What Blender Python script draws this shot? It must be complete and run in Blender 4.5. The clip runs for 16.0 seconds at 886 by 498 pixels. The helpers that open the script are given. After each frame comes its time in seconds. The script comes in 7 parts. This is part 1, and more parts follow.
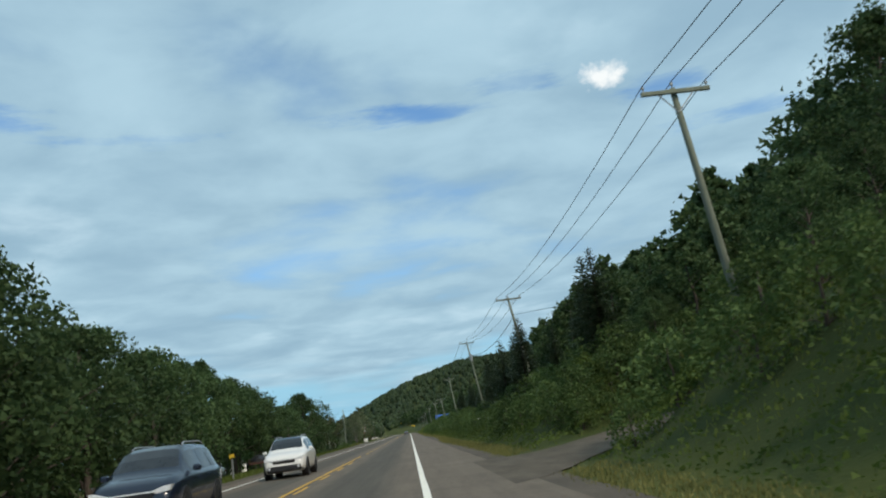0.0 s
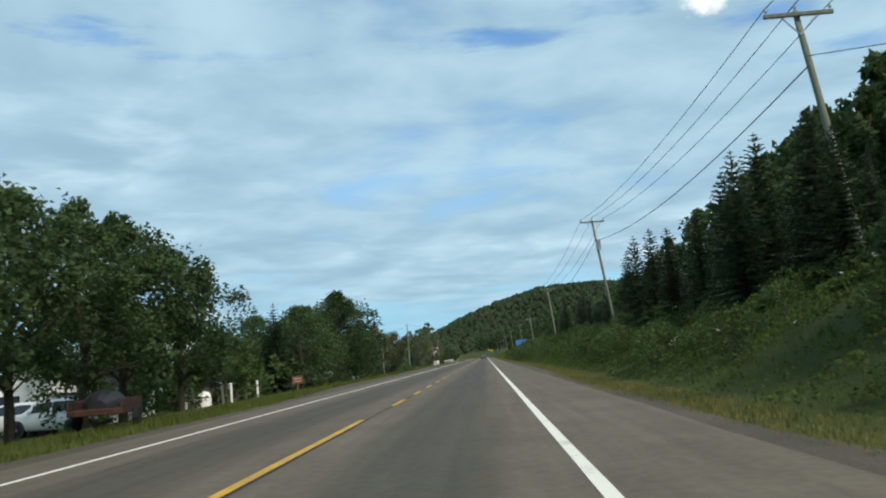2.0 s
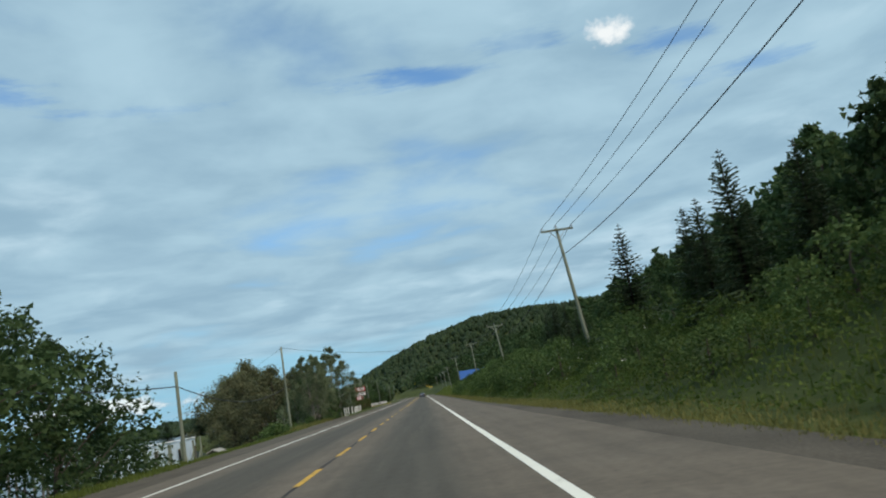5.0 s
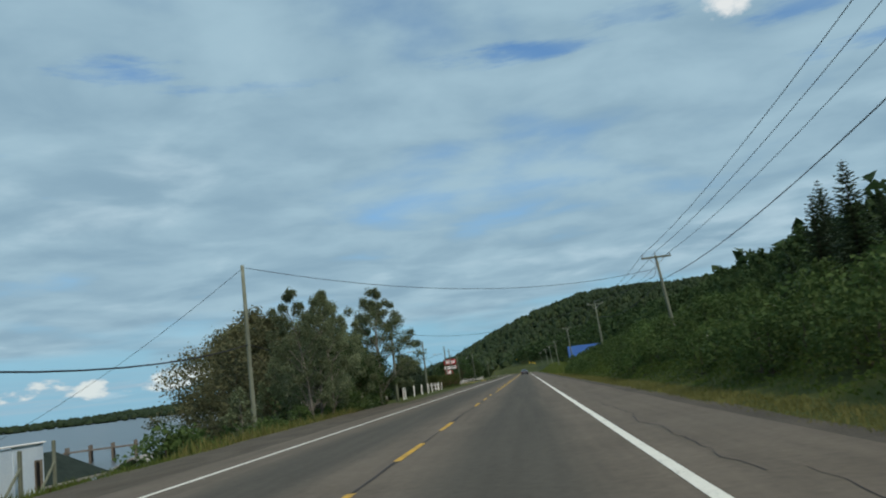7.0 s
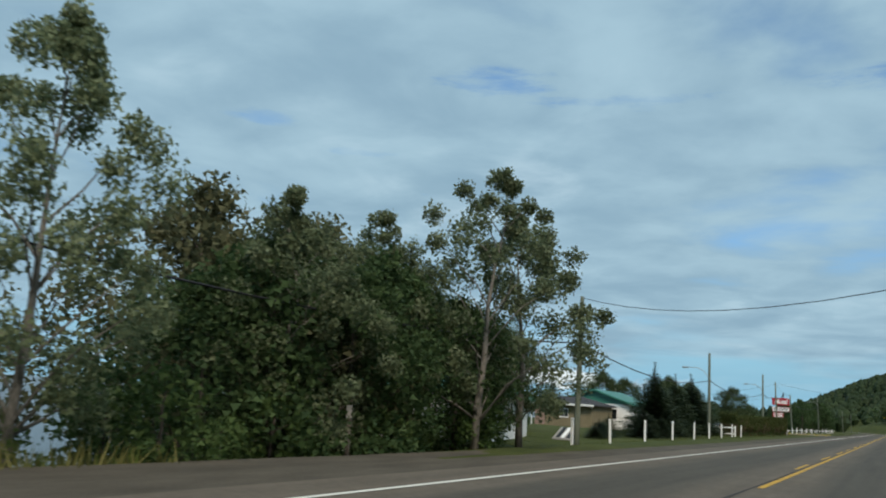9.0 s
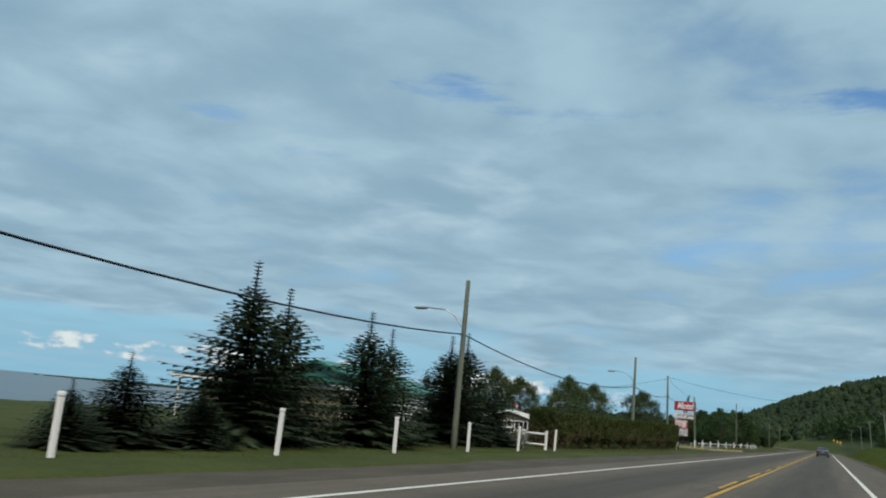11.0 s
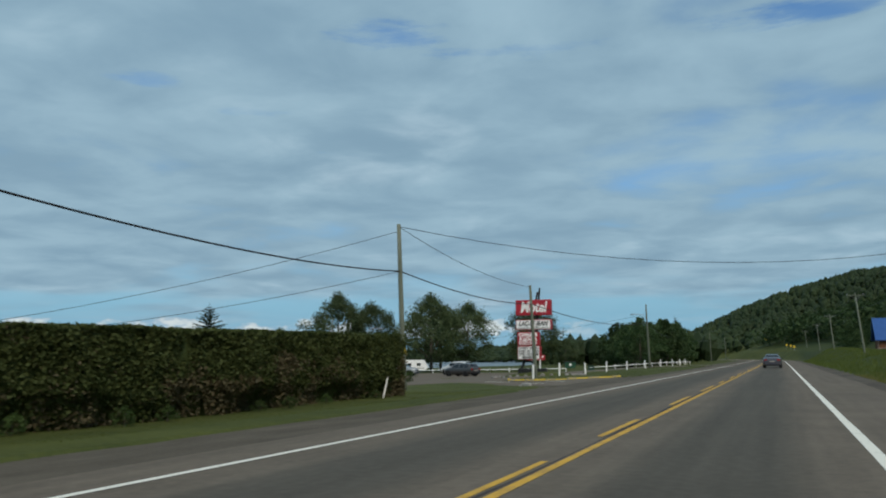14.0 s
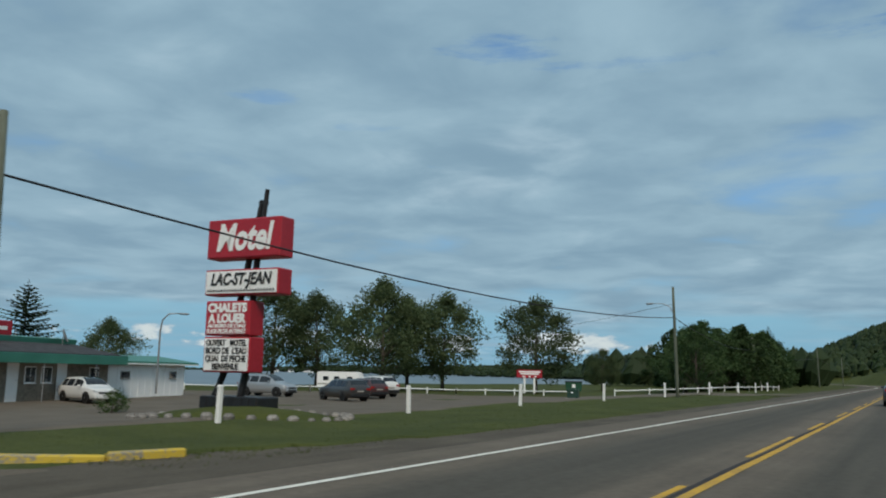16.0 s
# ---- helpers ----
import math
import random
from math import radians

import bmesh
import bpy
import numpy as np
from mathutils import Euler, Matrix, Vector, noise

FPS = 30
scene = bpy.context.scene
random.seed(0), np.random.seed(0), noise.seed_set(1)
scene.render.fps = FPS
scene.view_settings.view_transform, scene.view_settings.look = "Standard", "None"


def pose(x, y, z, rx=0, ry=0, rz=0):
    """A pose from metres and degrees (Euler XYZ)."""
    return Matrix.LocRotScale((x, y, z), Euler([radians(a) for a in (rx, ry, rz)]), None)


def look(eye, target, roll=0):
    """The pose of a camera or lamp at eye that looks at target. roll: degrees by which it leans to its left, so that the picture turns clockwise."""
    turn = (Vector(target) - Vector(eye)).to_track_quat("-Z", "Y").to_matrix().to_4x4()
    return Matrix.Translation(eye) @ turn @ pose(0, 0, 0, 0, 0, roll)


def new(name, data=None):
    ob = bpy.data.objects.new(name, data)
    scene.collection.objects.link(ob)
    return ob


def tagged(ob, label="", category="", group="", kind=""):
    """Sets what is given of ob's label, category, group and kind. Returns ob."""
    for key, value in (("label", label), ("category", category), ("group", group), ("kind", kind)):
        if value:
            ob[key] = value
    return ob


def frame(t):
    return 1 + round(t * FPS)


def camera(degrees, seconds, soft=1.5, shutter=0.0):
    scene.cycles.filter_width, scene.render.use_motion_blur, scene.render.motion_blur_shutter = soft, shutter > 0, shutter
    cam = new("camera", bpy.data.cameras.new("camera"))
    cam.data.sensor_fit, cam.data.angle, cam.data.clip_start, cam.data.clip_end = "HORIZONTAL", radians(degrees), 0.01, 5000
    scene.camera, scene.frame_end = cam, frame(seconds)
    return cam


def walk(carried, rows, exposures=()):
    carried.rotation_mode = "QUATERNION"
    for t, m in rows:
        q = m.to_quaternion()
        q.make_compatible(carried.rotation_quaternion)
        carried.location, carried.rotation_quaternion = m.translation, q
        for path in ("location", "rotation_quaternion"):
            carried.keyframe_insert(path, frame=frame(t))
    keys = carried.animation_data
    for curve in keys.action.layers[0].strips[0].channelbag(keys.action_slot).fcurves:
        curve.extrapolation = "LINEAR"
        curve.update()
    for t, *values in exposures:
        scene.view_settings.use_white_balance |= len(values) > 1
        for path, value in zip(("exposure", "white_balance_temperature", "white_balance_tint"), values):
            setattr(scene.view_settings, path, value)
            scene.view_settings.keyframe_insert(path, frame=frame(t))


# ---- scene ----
cam = camera(56.37, 16.0, soft=2.0, shutter=0.08)
# seconds, x, y, z, tilt, lean, turn
PATH = [
    (0, 0.916, 67.902, 1.255, 102.127, 7.619, -2.263),
    (0.5, 0.685, 77.899, 1.187, 96.488, 2.297, 0.074),
    (1, 0.523, 87.929, 1.213, 95.906, 1.097, 0.281),
    (1.5, 0.302, 97.959, 1.108, 99.595, 4.817, 4.695),
    (2, 0.154, 108.475, 1.218, 97.568, 4.086, 2.933),
    (2.5, 0.082, 118.862, 1.191, 96.908, 4.734, 2.192),
    (3, 0.028, 129.451, 1.138, 97.309, 6.212, 0.756),
    (5.5, -0.245, 182.837, 1.194, 99.881, 9.159, -1.250),
    (6, -0.244, 193.439, 1.197, 99.798, 8.307, 1.106),
    (6.5, -0.317, 203.699, 1.208, 99.248, 7.713, 2.499),
    (7, -0.327, 213.725, 1.204, 99.000, 6.673, 5.700),
    (7.5, -0.435, 223.406, 1.204, 99.842, -0.381, 20.776),
    (8, -0.295, 233.056, 1.300, 98.499, -0.996, 27.260),
    (8.5, -0.132, 242.512, 1.237, 100.356, -2.699, 27.315),
    (9, -0.197, 252.253, 1.188, 100.501, -3.776, 28.212),
    (9.5, 0.169, 262.291, 1.324, 100.663, -5.256, 25.948),
    (10, -0.149, 271.895, 1.233, 101.433, -6.410, 23.547),
    (12.5, -0.175, 319.454, 1.298, 99.938, -2.810, 27.275),
    (13, 0.014, 328.592, 1.318, 99.172, -1.005, 26.816),
    (13.5, -0.042, 337.318, 1.208, 97.591, 1.058, 21.695),
    (14, 0.034, 346.315, 1.245, 97.565, 0.486, 22.013),
    (14.5, -0.001, 356.874, 1.237, 97.530, 0.717, 23.293),
    (15, -0.074, 367.451, 1.212, 97.699, 1.002, 25.592),
    (15.5, -0.028, 379.262, 1.271, 98.164, 0.494, 27.717),
    (16, -0.243, 390.609, 1.269, 98.488, -1.205, 29.367),
]
EXPOSURE = ((0, 0.26, 6640, 10), (0.5, 0.33, 6640, 10), (1.0, 0.50, 6660, 10), (1.5, 0.42, 6640, 10), (3.0, 0.38, 6640, 10), (5.5, 0.14, 6600, 10), (6.5, 0.02, 6600, 10), (7.0, -0.04, 6600, 10), (8.5, 0.0, 6600, 10), (9.0, 0.08, 6580, 10),
            (10.0, 0.09, 6580, 10), (12.5, -0.22, 6470, 10), (13.5, -0.25, 6430, 10), (14.5, -0.10, 6430, 10), (15.5, -0.12, 6470, 10), (16.0, -0.20, 6470, 10))
walk(cam, [(t, pose(*p)) for t, *p in PATH], EXPOSURE)

# ---- light ----
SUN_AZ, SUN_EL = 142.0, 44.0          # degrees: compass turn from +y, height
world = bpy.data.worlds.new("sky")
scene.world = world
world.use_nodes = True


def sky_nodes(nt):
    N, K = nt.nodes, nt.links
    N.clear()

    def math_(op, a, b=None, c=None, clamp=False):
        n = N.new("ShaderNodeMath")
        n.operation, n.use_clamp = op, clamp
        for i, v in enumerate((a, b, c)):
            if v is None:
                continue
            if isinstance(v, (int, float)):
                n.inputs[i].default_value = v
            else:
                K.new(v, n.inputs[i])
        return n.outputs[0]

    def smooth(v, lo, hi):
        n = N.new("ShaderNodeMapRange")
        n.interpolation_type = "SMOOTHSTEP"
        K.new(v, n.inputs[0])
        n.inputs[1].default_value, n.inputs[2].default_value = lo, hi
        return n.outputs[0]

    def noise_(vec, scale, detail, rough=0.5, dist=0.0):
        n = N.new("ShaderNodeTexNoise")
        K.new(vec, n.inputs["Vector"])
        n.inputs["Scale"].default_value, n.inputs["Detail"].default_value = scale, detail
        n.inputs["Roughness"].default_value, n.inputs["Distortion"].default_value = rough, dist
        return n.outputs[0]

    def mix(f, a, b):
        n = N.new("ShaderNodeMix")
        n.data_type = "RGBA"
        if isinstance(f, (int, float)):
            n.inputs[0].default_value = f
        else:
            K.new(f, n.inputs[0])
        for i, v in ((6, a), (7, b)):
            if isinstance(v, tuple):
                n.inputs[i].default_value = (*v, 1)
            else:
                K.new(v, n.inputs[i])
        return n.outputs[2]

    def combine(x, y, z):
        n = N.new("ShaderNodeCombineXYZ")
        for i, v in enumerate((x, y, z)):
            if isinstance(v, (int, float)):
                n.inputs[i].default_value = v
            else:
                K.new(v, n.inputs[i])
        return n.outputs[0]

    tc = N.new("ShaderNodeTexCoord")
    sp = N.new("ShaderNodeSeparateXYZ")
    K.new(tc.outputs["Generated"], sp.inputs[0])
    x, y, z = sp.outputs
    sky = N.new("ShaderNodeTexSky")
    sky.sky_type, sky.sun_disc = "NISHITA", False
    sky.sun_elevation, sky.sun_rotation = radians(SUN_EL), radians(SUN_AZ)
    sky.air_density, sky.dust_density, sky.ozone_density = 1.0, 0.3, 2.5
    blue = N.new("ShaderNodeVectorMath")
    blue.operation = "MULTIPLY"
    K.new(sky.outputs[0], blue.inputs[0])
    blue.inputs[1].default_value = (0.082, 0.116, 0.136)
    # cloud deck seen on a plane overhead
    zz = math_("MAXIMUM", math_("ADD", z, 0.10), 0.02)
    px, py = math_("DIVIDE", x, zz), math_("DIVIDE", y, zz)
    deck = combine(math_("ADD", px, SKY_X), math_("ADD", py, SKY_Y), 0.0)
    big = noise_(deck, 0.8, 3, 0.5, 0.3)
    fine = noise_(deck, 2.2, 6, 0.52, 0.25)
    dens = math_("ADD", math_("MULTIPLY", big, 0.62), math_("MULTIPLY", fine, 0.38))
    # blue streaks and one bright cumulus: bearing, height, half widths, in degrees
    az = math_("ARCTAN2", x, y)
    rag = math_("MULTIPLY", math_("SUBTRACT", noise_(combine(math_("MULTIPLY", az, 9.0), math_("MULTIPLY", z, 60.0), 1.0), 1.0, 5, 0.65), 0.5), 2.6)

    def spot(a, e, wa, we):
        u = math_("DIVIDE", math_("SUBTRACT", az, radians(a)), radians(wa))
        v = math_("DIVIDE", math_("SUBTRACT", z, math.sin(radians(e))), radians(we))
        d = math_("SQRT", math_("ADD", math_("MULTIPLY", u, u), math_("MULTIPLY", v, v)))
        return math_("SUBTRACT", 1.0, smooth(math_("ADD", d, rag), 0.0, 1.3))
    gap = spot(-25.5, 22.0, 6.5, 1.0)
    for a, e, wa, we in ((-16.0, 21.0, 9.0, 0.8), (11.5, 22.6, 6.0, 1.2), (21.0, 20.4, 4.0, 1.0), (4.0, 21.4, 7.0, 0.8), (-42.4, 18.3, 4.0, 0.7), (-36, 16.6, 6.0, 0.5), (-28, 14.0, 5.0, 0.5), (26, 17.5, 6.0, 0.7)):
        gap = math_("MAXIMUM", gap, spot(a, e, wa, we))
    cover = smooth(math_("SUBTRACT", dens, math_("MULTIPLY", gap, 0.165)), 0.24, 0.46)
    # the deck thins out low over the lake
    low = smooth(math_("ADD", z, math_("MULTIPLY", math_("SUBTRACT", big, 0.5), 0.22)), 0.035, 0.10)
    cover = math_("MULTIPLY", cover, math_("ADD", math_("MULTIPLY", low, 0.85), 0.15))
    body = smooth(fine, 0.30, 0.70)
    white = mix(body, CLOUD_DARK, CLOUD_LIGHT)
    bright = smooth(dens, 0.56, 0.70)
    white = mix(math_("MULTIPLY", bright, 0.7), white, CLOUD_WHITE)
    clear = mix(smooth(z, 0.03, 0.20), (0.25, 0.50, 0.66), blue.outputs[0])
    c = mix(cover, clear, white)
    # small cumulus near the horizon over the lake, with grey streaks behind them
    over_lake = math_("SUBTRACT", 1.0, smooth(az, radians(-17), radians(-9)))
    streak = smooth(noise_(combine(math_("MULTIPLY", az, 5.0), math_("MULTIPLY", z, 130.0), 6.1), 1.0, 4, 0.55), 0.42, 0.68)
    layer = math_("MULTIPLY", smooth(z, 0.008, 0.020), math_("SUBTRACT", 1.0, smooth(z, 0.040, 0.055)))
    c = mix(math_("MULTIPLY", math_("MULTIPLY", math_("MULTIPLY", streak, layer), over_lake), 0.6), c, (0.37, 0.51, 0.62))
    lump = noise_(combine(math_("MULTIPLY", az, 13.0), math_("MULTIPLY", z, 30.0), 3.7), 1.0, 2, 0.5)
    puff = noise_(combine(math_("MULTIPLY", az, 34.0), math_("MULTIPLY", z, 70.0), 8.2), 1.0, 6, 0.58)
    puff = math_("ADD", math_("MULTIPLY", lump, 0.6), math_("MULTIPLY", puff, 0.4))
    band = math_("MULTIPLY", smooth(z, 0.018, 0.030), math_("SUBTRACT", 1.0, smooth(z, 0.040, 0.055)))
    heap = math_("MULTIPLY", puff, math_("ADD", math_("MULTIPLY", band, 0.22), 0.78))
    pm = math_("MULTIPLY", math_("MULTIPLY", smooth(heap, 0.485, 0.550), smooth(band, 0.0, 0.5)), over_lake)
    tone = mix(smooth(heap, 0.49, 0.585), (0.46, 0.58, 0.66), CUMULUS)
    c = mix(math_("MULTIPLY", pm, 0.95), c, tone)
    # one bright ragged cumulus high ahead
    knob = math_("MULTIPLY", math_("SUBTRACT", noise_(combine(math_("MULTIPLY", az, 26.0), math_("MULTIPLY", z, 34.0), 5.0), 1.0, 5, 0.6), 0.5), 2.4)
    u = math_("DIVIDE", math_("SUBTRACT", az, radians(16.8)), radians(1.7))
    v = math_("DIVIDE", math_("SUBTRACT", z, math.sin(radians(21.8))), radians(0.85))
    d = math_("ADD", math_("SQRT", math_("ADD", math_("MULTIPLY", u, u), math_("MULTIPLY", v, v))), knob)
    c = mix(math_("MULTIPLY", math_("SUBTRACT", 1.0, smooth(d, 0.45, 1.15)), 0.95), c, (0.80, 0.84, 0.85))
    bg, out = N.new("ShaderNodeBackground"), N.new("ShaderNodeOutputWorld")
    K.new(c, bg.inputs[0])
    bg.inputs[1].default_value = SKY_STRENGTH
    K.new(bg.outputs[0], out.inputs[0])


SKY_X, SKY_Y, SKY_STRENGTH = 3.1, 1.4, 1.0
CLOUD_DARK, CLOUD_LIGHT, CLOUD_WHITE, CUMULUS = (0.255, 0.405, 0.52), (0.36, 0.535, 0.645), (0.53, 0.69, 0.79), (0.72, 0.80, 0.80)
sky_nodes(world.node_tree)
sun = new("sun", bpy.data.lights.new("sun", "SUN"))
sun.data.energy, sun.data.angle, sun.data.color = 2.4, radians(16), (1.0, 0.89, 0.74)
_a, _e = radians(SUN_AZ), radians(SUN_EL)
sun.matrix_world = look((0, 0, 50), (-50 * math.sin(_a) * math.cos(_e), -50 * math.cos(_a) * math.cos(_e), 50 - 50 * math.sin(_e)))


# ---- materials ----
def material(name, c1, c2, rough=0.8, scale=4.0, fine=40.0, bump=0.15, metal=0.0, spread=(0.35, 0.65), rand=0.0, coat=0.0, stretch=(1, 1, 1), space="Object", dist=0.02):
    m = bpy.data.materials.new(name)
    m.use_nodes = True
    N, K = m.node_tree.nodes, m.node_tree.links
    b = N["Principled BSDF"]
    tc, mp = N.new("ShaderNodeTexCoord"), N.new("ShaderNodeMapping")
    mp.inputs["Scale"].default_value = stretch
    K.new(tc.outputs[space], mp.inputs[0])
    n1, n2 = N.new("ShaderNodeTexNoise"), N.new("ShaderNodeTexNoise")
    for n, s, d in ((n1, scale, 5), (n2, fine, 3)):
        K.new(mp.outputs[0], n.inputs["Vector"])
        n.inputs["Scale"].default_value, n.inputs["Detail"].default_value = s, d
    ad = N.new("ShaderNodeMath")
    ad.operation = "MULTIPLY_ADD"
    K.new(n2.outputs[0], ad.inputs[0])
    ad.inputs[1].default_value = 0.45
    k = N.new("ShaderNodeMath")
    k.operation = "MULTIPLY"
    K.new(n1.outputs[0], k.inputs[0])
    k.inputs[1].default_value = 0.55
    K.new(k.outputs[0], ad.inputs[2])
    r = N.new("ShaderNodeValToRGB")
    r.color_ramp.elements[0].position, r.color_ramp.elements[1].position = spread
    r.color_ramp.elements[0].color, r.color_ramp.elements[1].color = (*c1, 1), (*c2, 1)
    K.new(ad.outputs[0], r.inputs[0])
    col = r.outputs[0]
    if rand:
        oi, hs = N.new("ShaderNodeObjectInfo"), N.new("ShaderNodeHueSaturation")
        mr = N.new("ShaderNodeMapRange")
        mr.inputs[3].default_value, mr.inputs[4].default_value = 1 - rand, 1 + rand
        K.new(oi.outputs["Random"], mr.inputs[0])
        K.new(mr.outputs[0], hs.inputs["Value"])
        K.new(col, hs.inputs["Color"])
        col = hs.outputs[0]
    K.new(col, b.inputs["Base Color"])
    b.inputs["Roughness"].default_value, b.inputs["Metallic"].default_value = rough, metal
    b.inputs["Coat Weight"].default_value = coat
    b.inputs["Specular IOR Level"].default_value = 0.5 if rough < 0.6 else 0.2
    if bump:
        bp = N.new("ShaderNodeBump")
        bp.inputs["Strength"].default_value, bp.inputs["Distance"].default_value = bump, dist
        K.new(ad.outputs[0], bp.inputs["Height"])
        K.new(bp.outputs[0], b.inputs["Normal"])
    return m


def leaf_material(name, dark, mid, light, glow=0.38, per_object=0.25, patch=0.9):
    m = bpy.data.materials.new(name)
    m.use_nodes = True
    N, K = m.node_tree.nodes, m.node_tree.links
    b, out = N["Principled BSDF"], N["Material Output"]
    g = N.new("ShaderNodeNewGeometry")
    r = N.new("ShaderNodeValToRGB")
    e = r.color_ramp.elements
    k = 1.8
    dark = [0.6 * a + 0.4 * b for a, b in zip(dark, mid)]
    e[0].color, e[1].color = (*[v * k for v in dark], 1), (*[v * k for v in light], 1)
    x = e.new(0.55)
    x.color = (*[v * k for v in mid], 1)
    tc, nz = N.new("ShaderNodeTexCoord"), N.new("ShaderNodeTexNoise")
    K.new(tc.outputs["Object"], nz.inputs["Vector"])
    nz.inputs["Scale"].default_value, nz.inputs["Detail"].default_value = patch, 3
    spread = N.new("ShaderNodeMapRange")
    spread.inputs[1].default_value, spread.inputs[2].default_value, spread.inputs[4].default_value = 0.30, 0.70, 0.62
    K.new(nz.outputs[0], spread.inputs[0])
    tone = N.new("ShaderNodeMath")
    tone.operation = "MULTIPLY_ADD"
    K.new(g.outputs["Random Per Island"], tone.inputs[0])
    tone.inputs[1].default_value = 0.38
    K.new(spread.outputs[0], tone.inputs[2])
    K.new(tone.outputs[0], r.inputs[0])
    oi, hs = N.new("ShaderNodeObjectInfo"), N.new("ShaderNodeHueSaturation")
    mr = N.new("ShaderNodeMapRange")
    mr.inputs[3].default_value, mr.inputs[4].default_value = 1 - per_object, 1 + per_object
    K.new(oi.outputs["Random"], mr.inputs[0])
    K.new(mr.outputs[0], hs.inputs["Value"])
    K.new(r.outputs[0], hs.inputs["Color"])
    K.new(hs.outputs[0], b.inputs["Base Color"])
    b.inputs["Roughness"].default_value = 0.6
    b.inputs["Specular IOR Level"].default_value = 0.12
    t, mx = N.new("ShaderNodeBsdfTranslucent"), N.new("ShaderNodeMixShader")
    K.new(hs.outputs[0], t.inputs[0])
    mx.inputs[0].default_value = glow
    K.new(b.outputs[0], mx.inputs[1])
    K.new(t.outputs[0], mx.inputs[2])
    K.new(mx.outputs[0], out.inputs[0])
    return m


def road_material():
    """Worn two-lane asphalt: grey stone-dust tone, darker band in the middle of each lane."""
    m = material("asphalt", (0.115, 0.094, 0.072), (0.156, 0.129, 0.100), 0.85, 0.6, 60, 0.2, space="Object", dist=0.01)
    N, K = m.node_tree.nodes, m.node_tree.links
    b = N["Principled BSDF"]
    src = b.inputs["Base Color"].links[0].from_socket
    tc, sp = N.new("ShaderNodeTexCoord"), N.new("ShaderNodeSeparateXYZ")
    K.new(tc.outputs["Object"], sp.inputs[0])
    nz, mpp = N.new("ShaderNodeTexNoise"), N.new("ShaderNodeMapping")
    mpp.inputs["Scale"].default_value = (0.8, 0.05, 1)
    K.new(tc.outputs["Object"], mpp.inputs[0])
    K.new(mpp.outputs[0], nz.inputs["Vector"])
    nz.inputs["Scale"].default_value, nz.inputs["Detail"].default_value = 1.0, 4
    cur = src
    for centre in (-0.75, -4.40):
        d = N.new("ShaderNodeMath")
        d.operation = "SUBTRACT"
        K.new(sp.outputs[0], d.inputs[0])
        d.inputs[1].default_value = centre
        a = N.new("ShaderNodeMath")
        a.operation = "ABSOLUTE"
        K.new(d.outputs[0], a.inputs[0])
        w = N.new("ShaderNodeMath")
        w.operation = "MULTIPLY_ADD"
        K.new(nz.outputs[0], w.inputs[0])
        w.inputs[1].default_value = 0.6
        K.new(a.outputs[0], w.inputs[2])
        f = N.new("ShaderNodeMapRange")
        f.interpolation_type = "SMOOTHSTEP"
        K.new(w.outputs[0], f.inputs[0])
        f.inputs[1].default_value, f.inputs[2].default_value = 0.75, 1.75
        f.inputs[3].default_value, f.inputs[4].default_value = 0.75, 0.0
        mx = N.new("ShaderNodeMix")
        mx.data_type = "RGBA"
        K.new(f.outputs[0], mx.inputs[0])
        K.new(cur, mx.inputs[6])
        mx.inputs[7].default_value = (0.066, 0.061, 0.050, 1)
        cur = mx.outputs[2]
    # long streaks and small blotches of wear
    ms, st = N.new("ShaderNodeMapping"), N.new("ShaderNodeTexNoise")
    ms.inputs["Scale"].default_value = (3.0, 0.10, 1)
    K.new(tc.outputs["Object"], ms.inputs[0])
    K.new(ms.outputs[0], st.inputs["Vector"])
    st.inputs["Scale"].default_value, st.inputs["Detail"].default_value = 1.0, 3
    bl = N.new("ShaderNodeTexNoise")
    K.new(tc.outputs["Object"], bl.inputs["Vector"])
    bl.inputs["Scale"].default_value, bl.inputs["Detail"].default_value = 7.0, 8
    ad = N.new("ShaderNodeMath")
    K.new(st.outputs[0], ad.inputs[0])
    K.new(bl.outputs[0], ad.inputs[1])
    vr = N.new("ShaderNodeMapRange")
    K.new(ad.outputs[0], vr.inputs[0])
    vr.inputs[1].default_value, vr.inputs[2].default_value, vr.inputs[3].default_value, vr.inputs[4].default_value = 0.65, 1.35, 0.78, 1.22
    hs = N.new("ShaderNodeHueSaturation")
    K.new(cur, hs.inputs["Color"])
    K.new(vr.outputs[0], hs.inputs["Value"])
    K.new(hs.outputs[0], b.inputs["Base Color"])
    return m


def ground_material():
    """Grass and earth, in patches."""
    m = material("grass_ground", (0.038, 0.050, 0.010), (0.080, 0.090, 0.019), 0.95, 0.35, 9, 0.6, space="Object", dist=0.08)
    # rank growth on the bank is darker than the mown side
    N, K = m.node_tree.nodes, m.node_tree.links
    b = N["Principled BSDF"]
    src = b.inputs["Base Color"].links[0].from_socket
    tc, sp, f, mx = N.new("ShaderNodeTexCoord"), N.new("ShaderNodeSeparateXYZ"), N.new("ShaderNodeMapRange"), N.new("ShaderNodeMix")
    K.new(tc.outputs["Object"], sp.inputs[0])
    K.new(sp.outputs[0], f.inputs[0])
    f.inputs[1].default_value, f.inputs[2].default_value, f.inputs[4].default_value = 4.6, 6.2, 0.75
    mx.data_type = "RGBA"
    K.new(f.outputs[0], mx.inputs[0])
    K.new(src, mx.inputs[6])
    mx.inputs[7].default_value = (0.034, 0.050, 0.013, 1)
    K.new(mx.outputs[2], b.inputs["Base Color"])
    return m


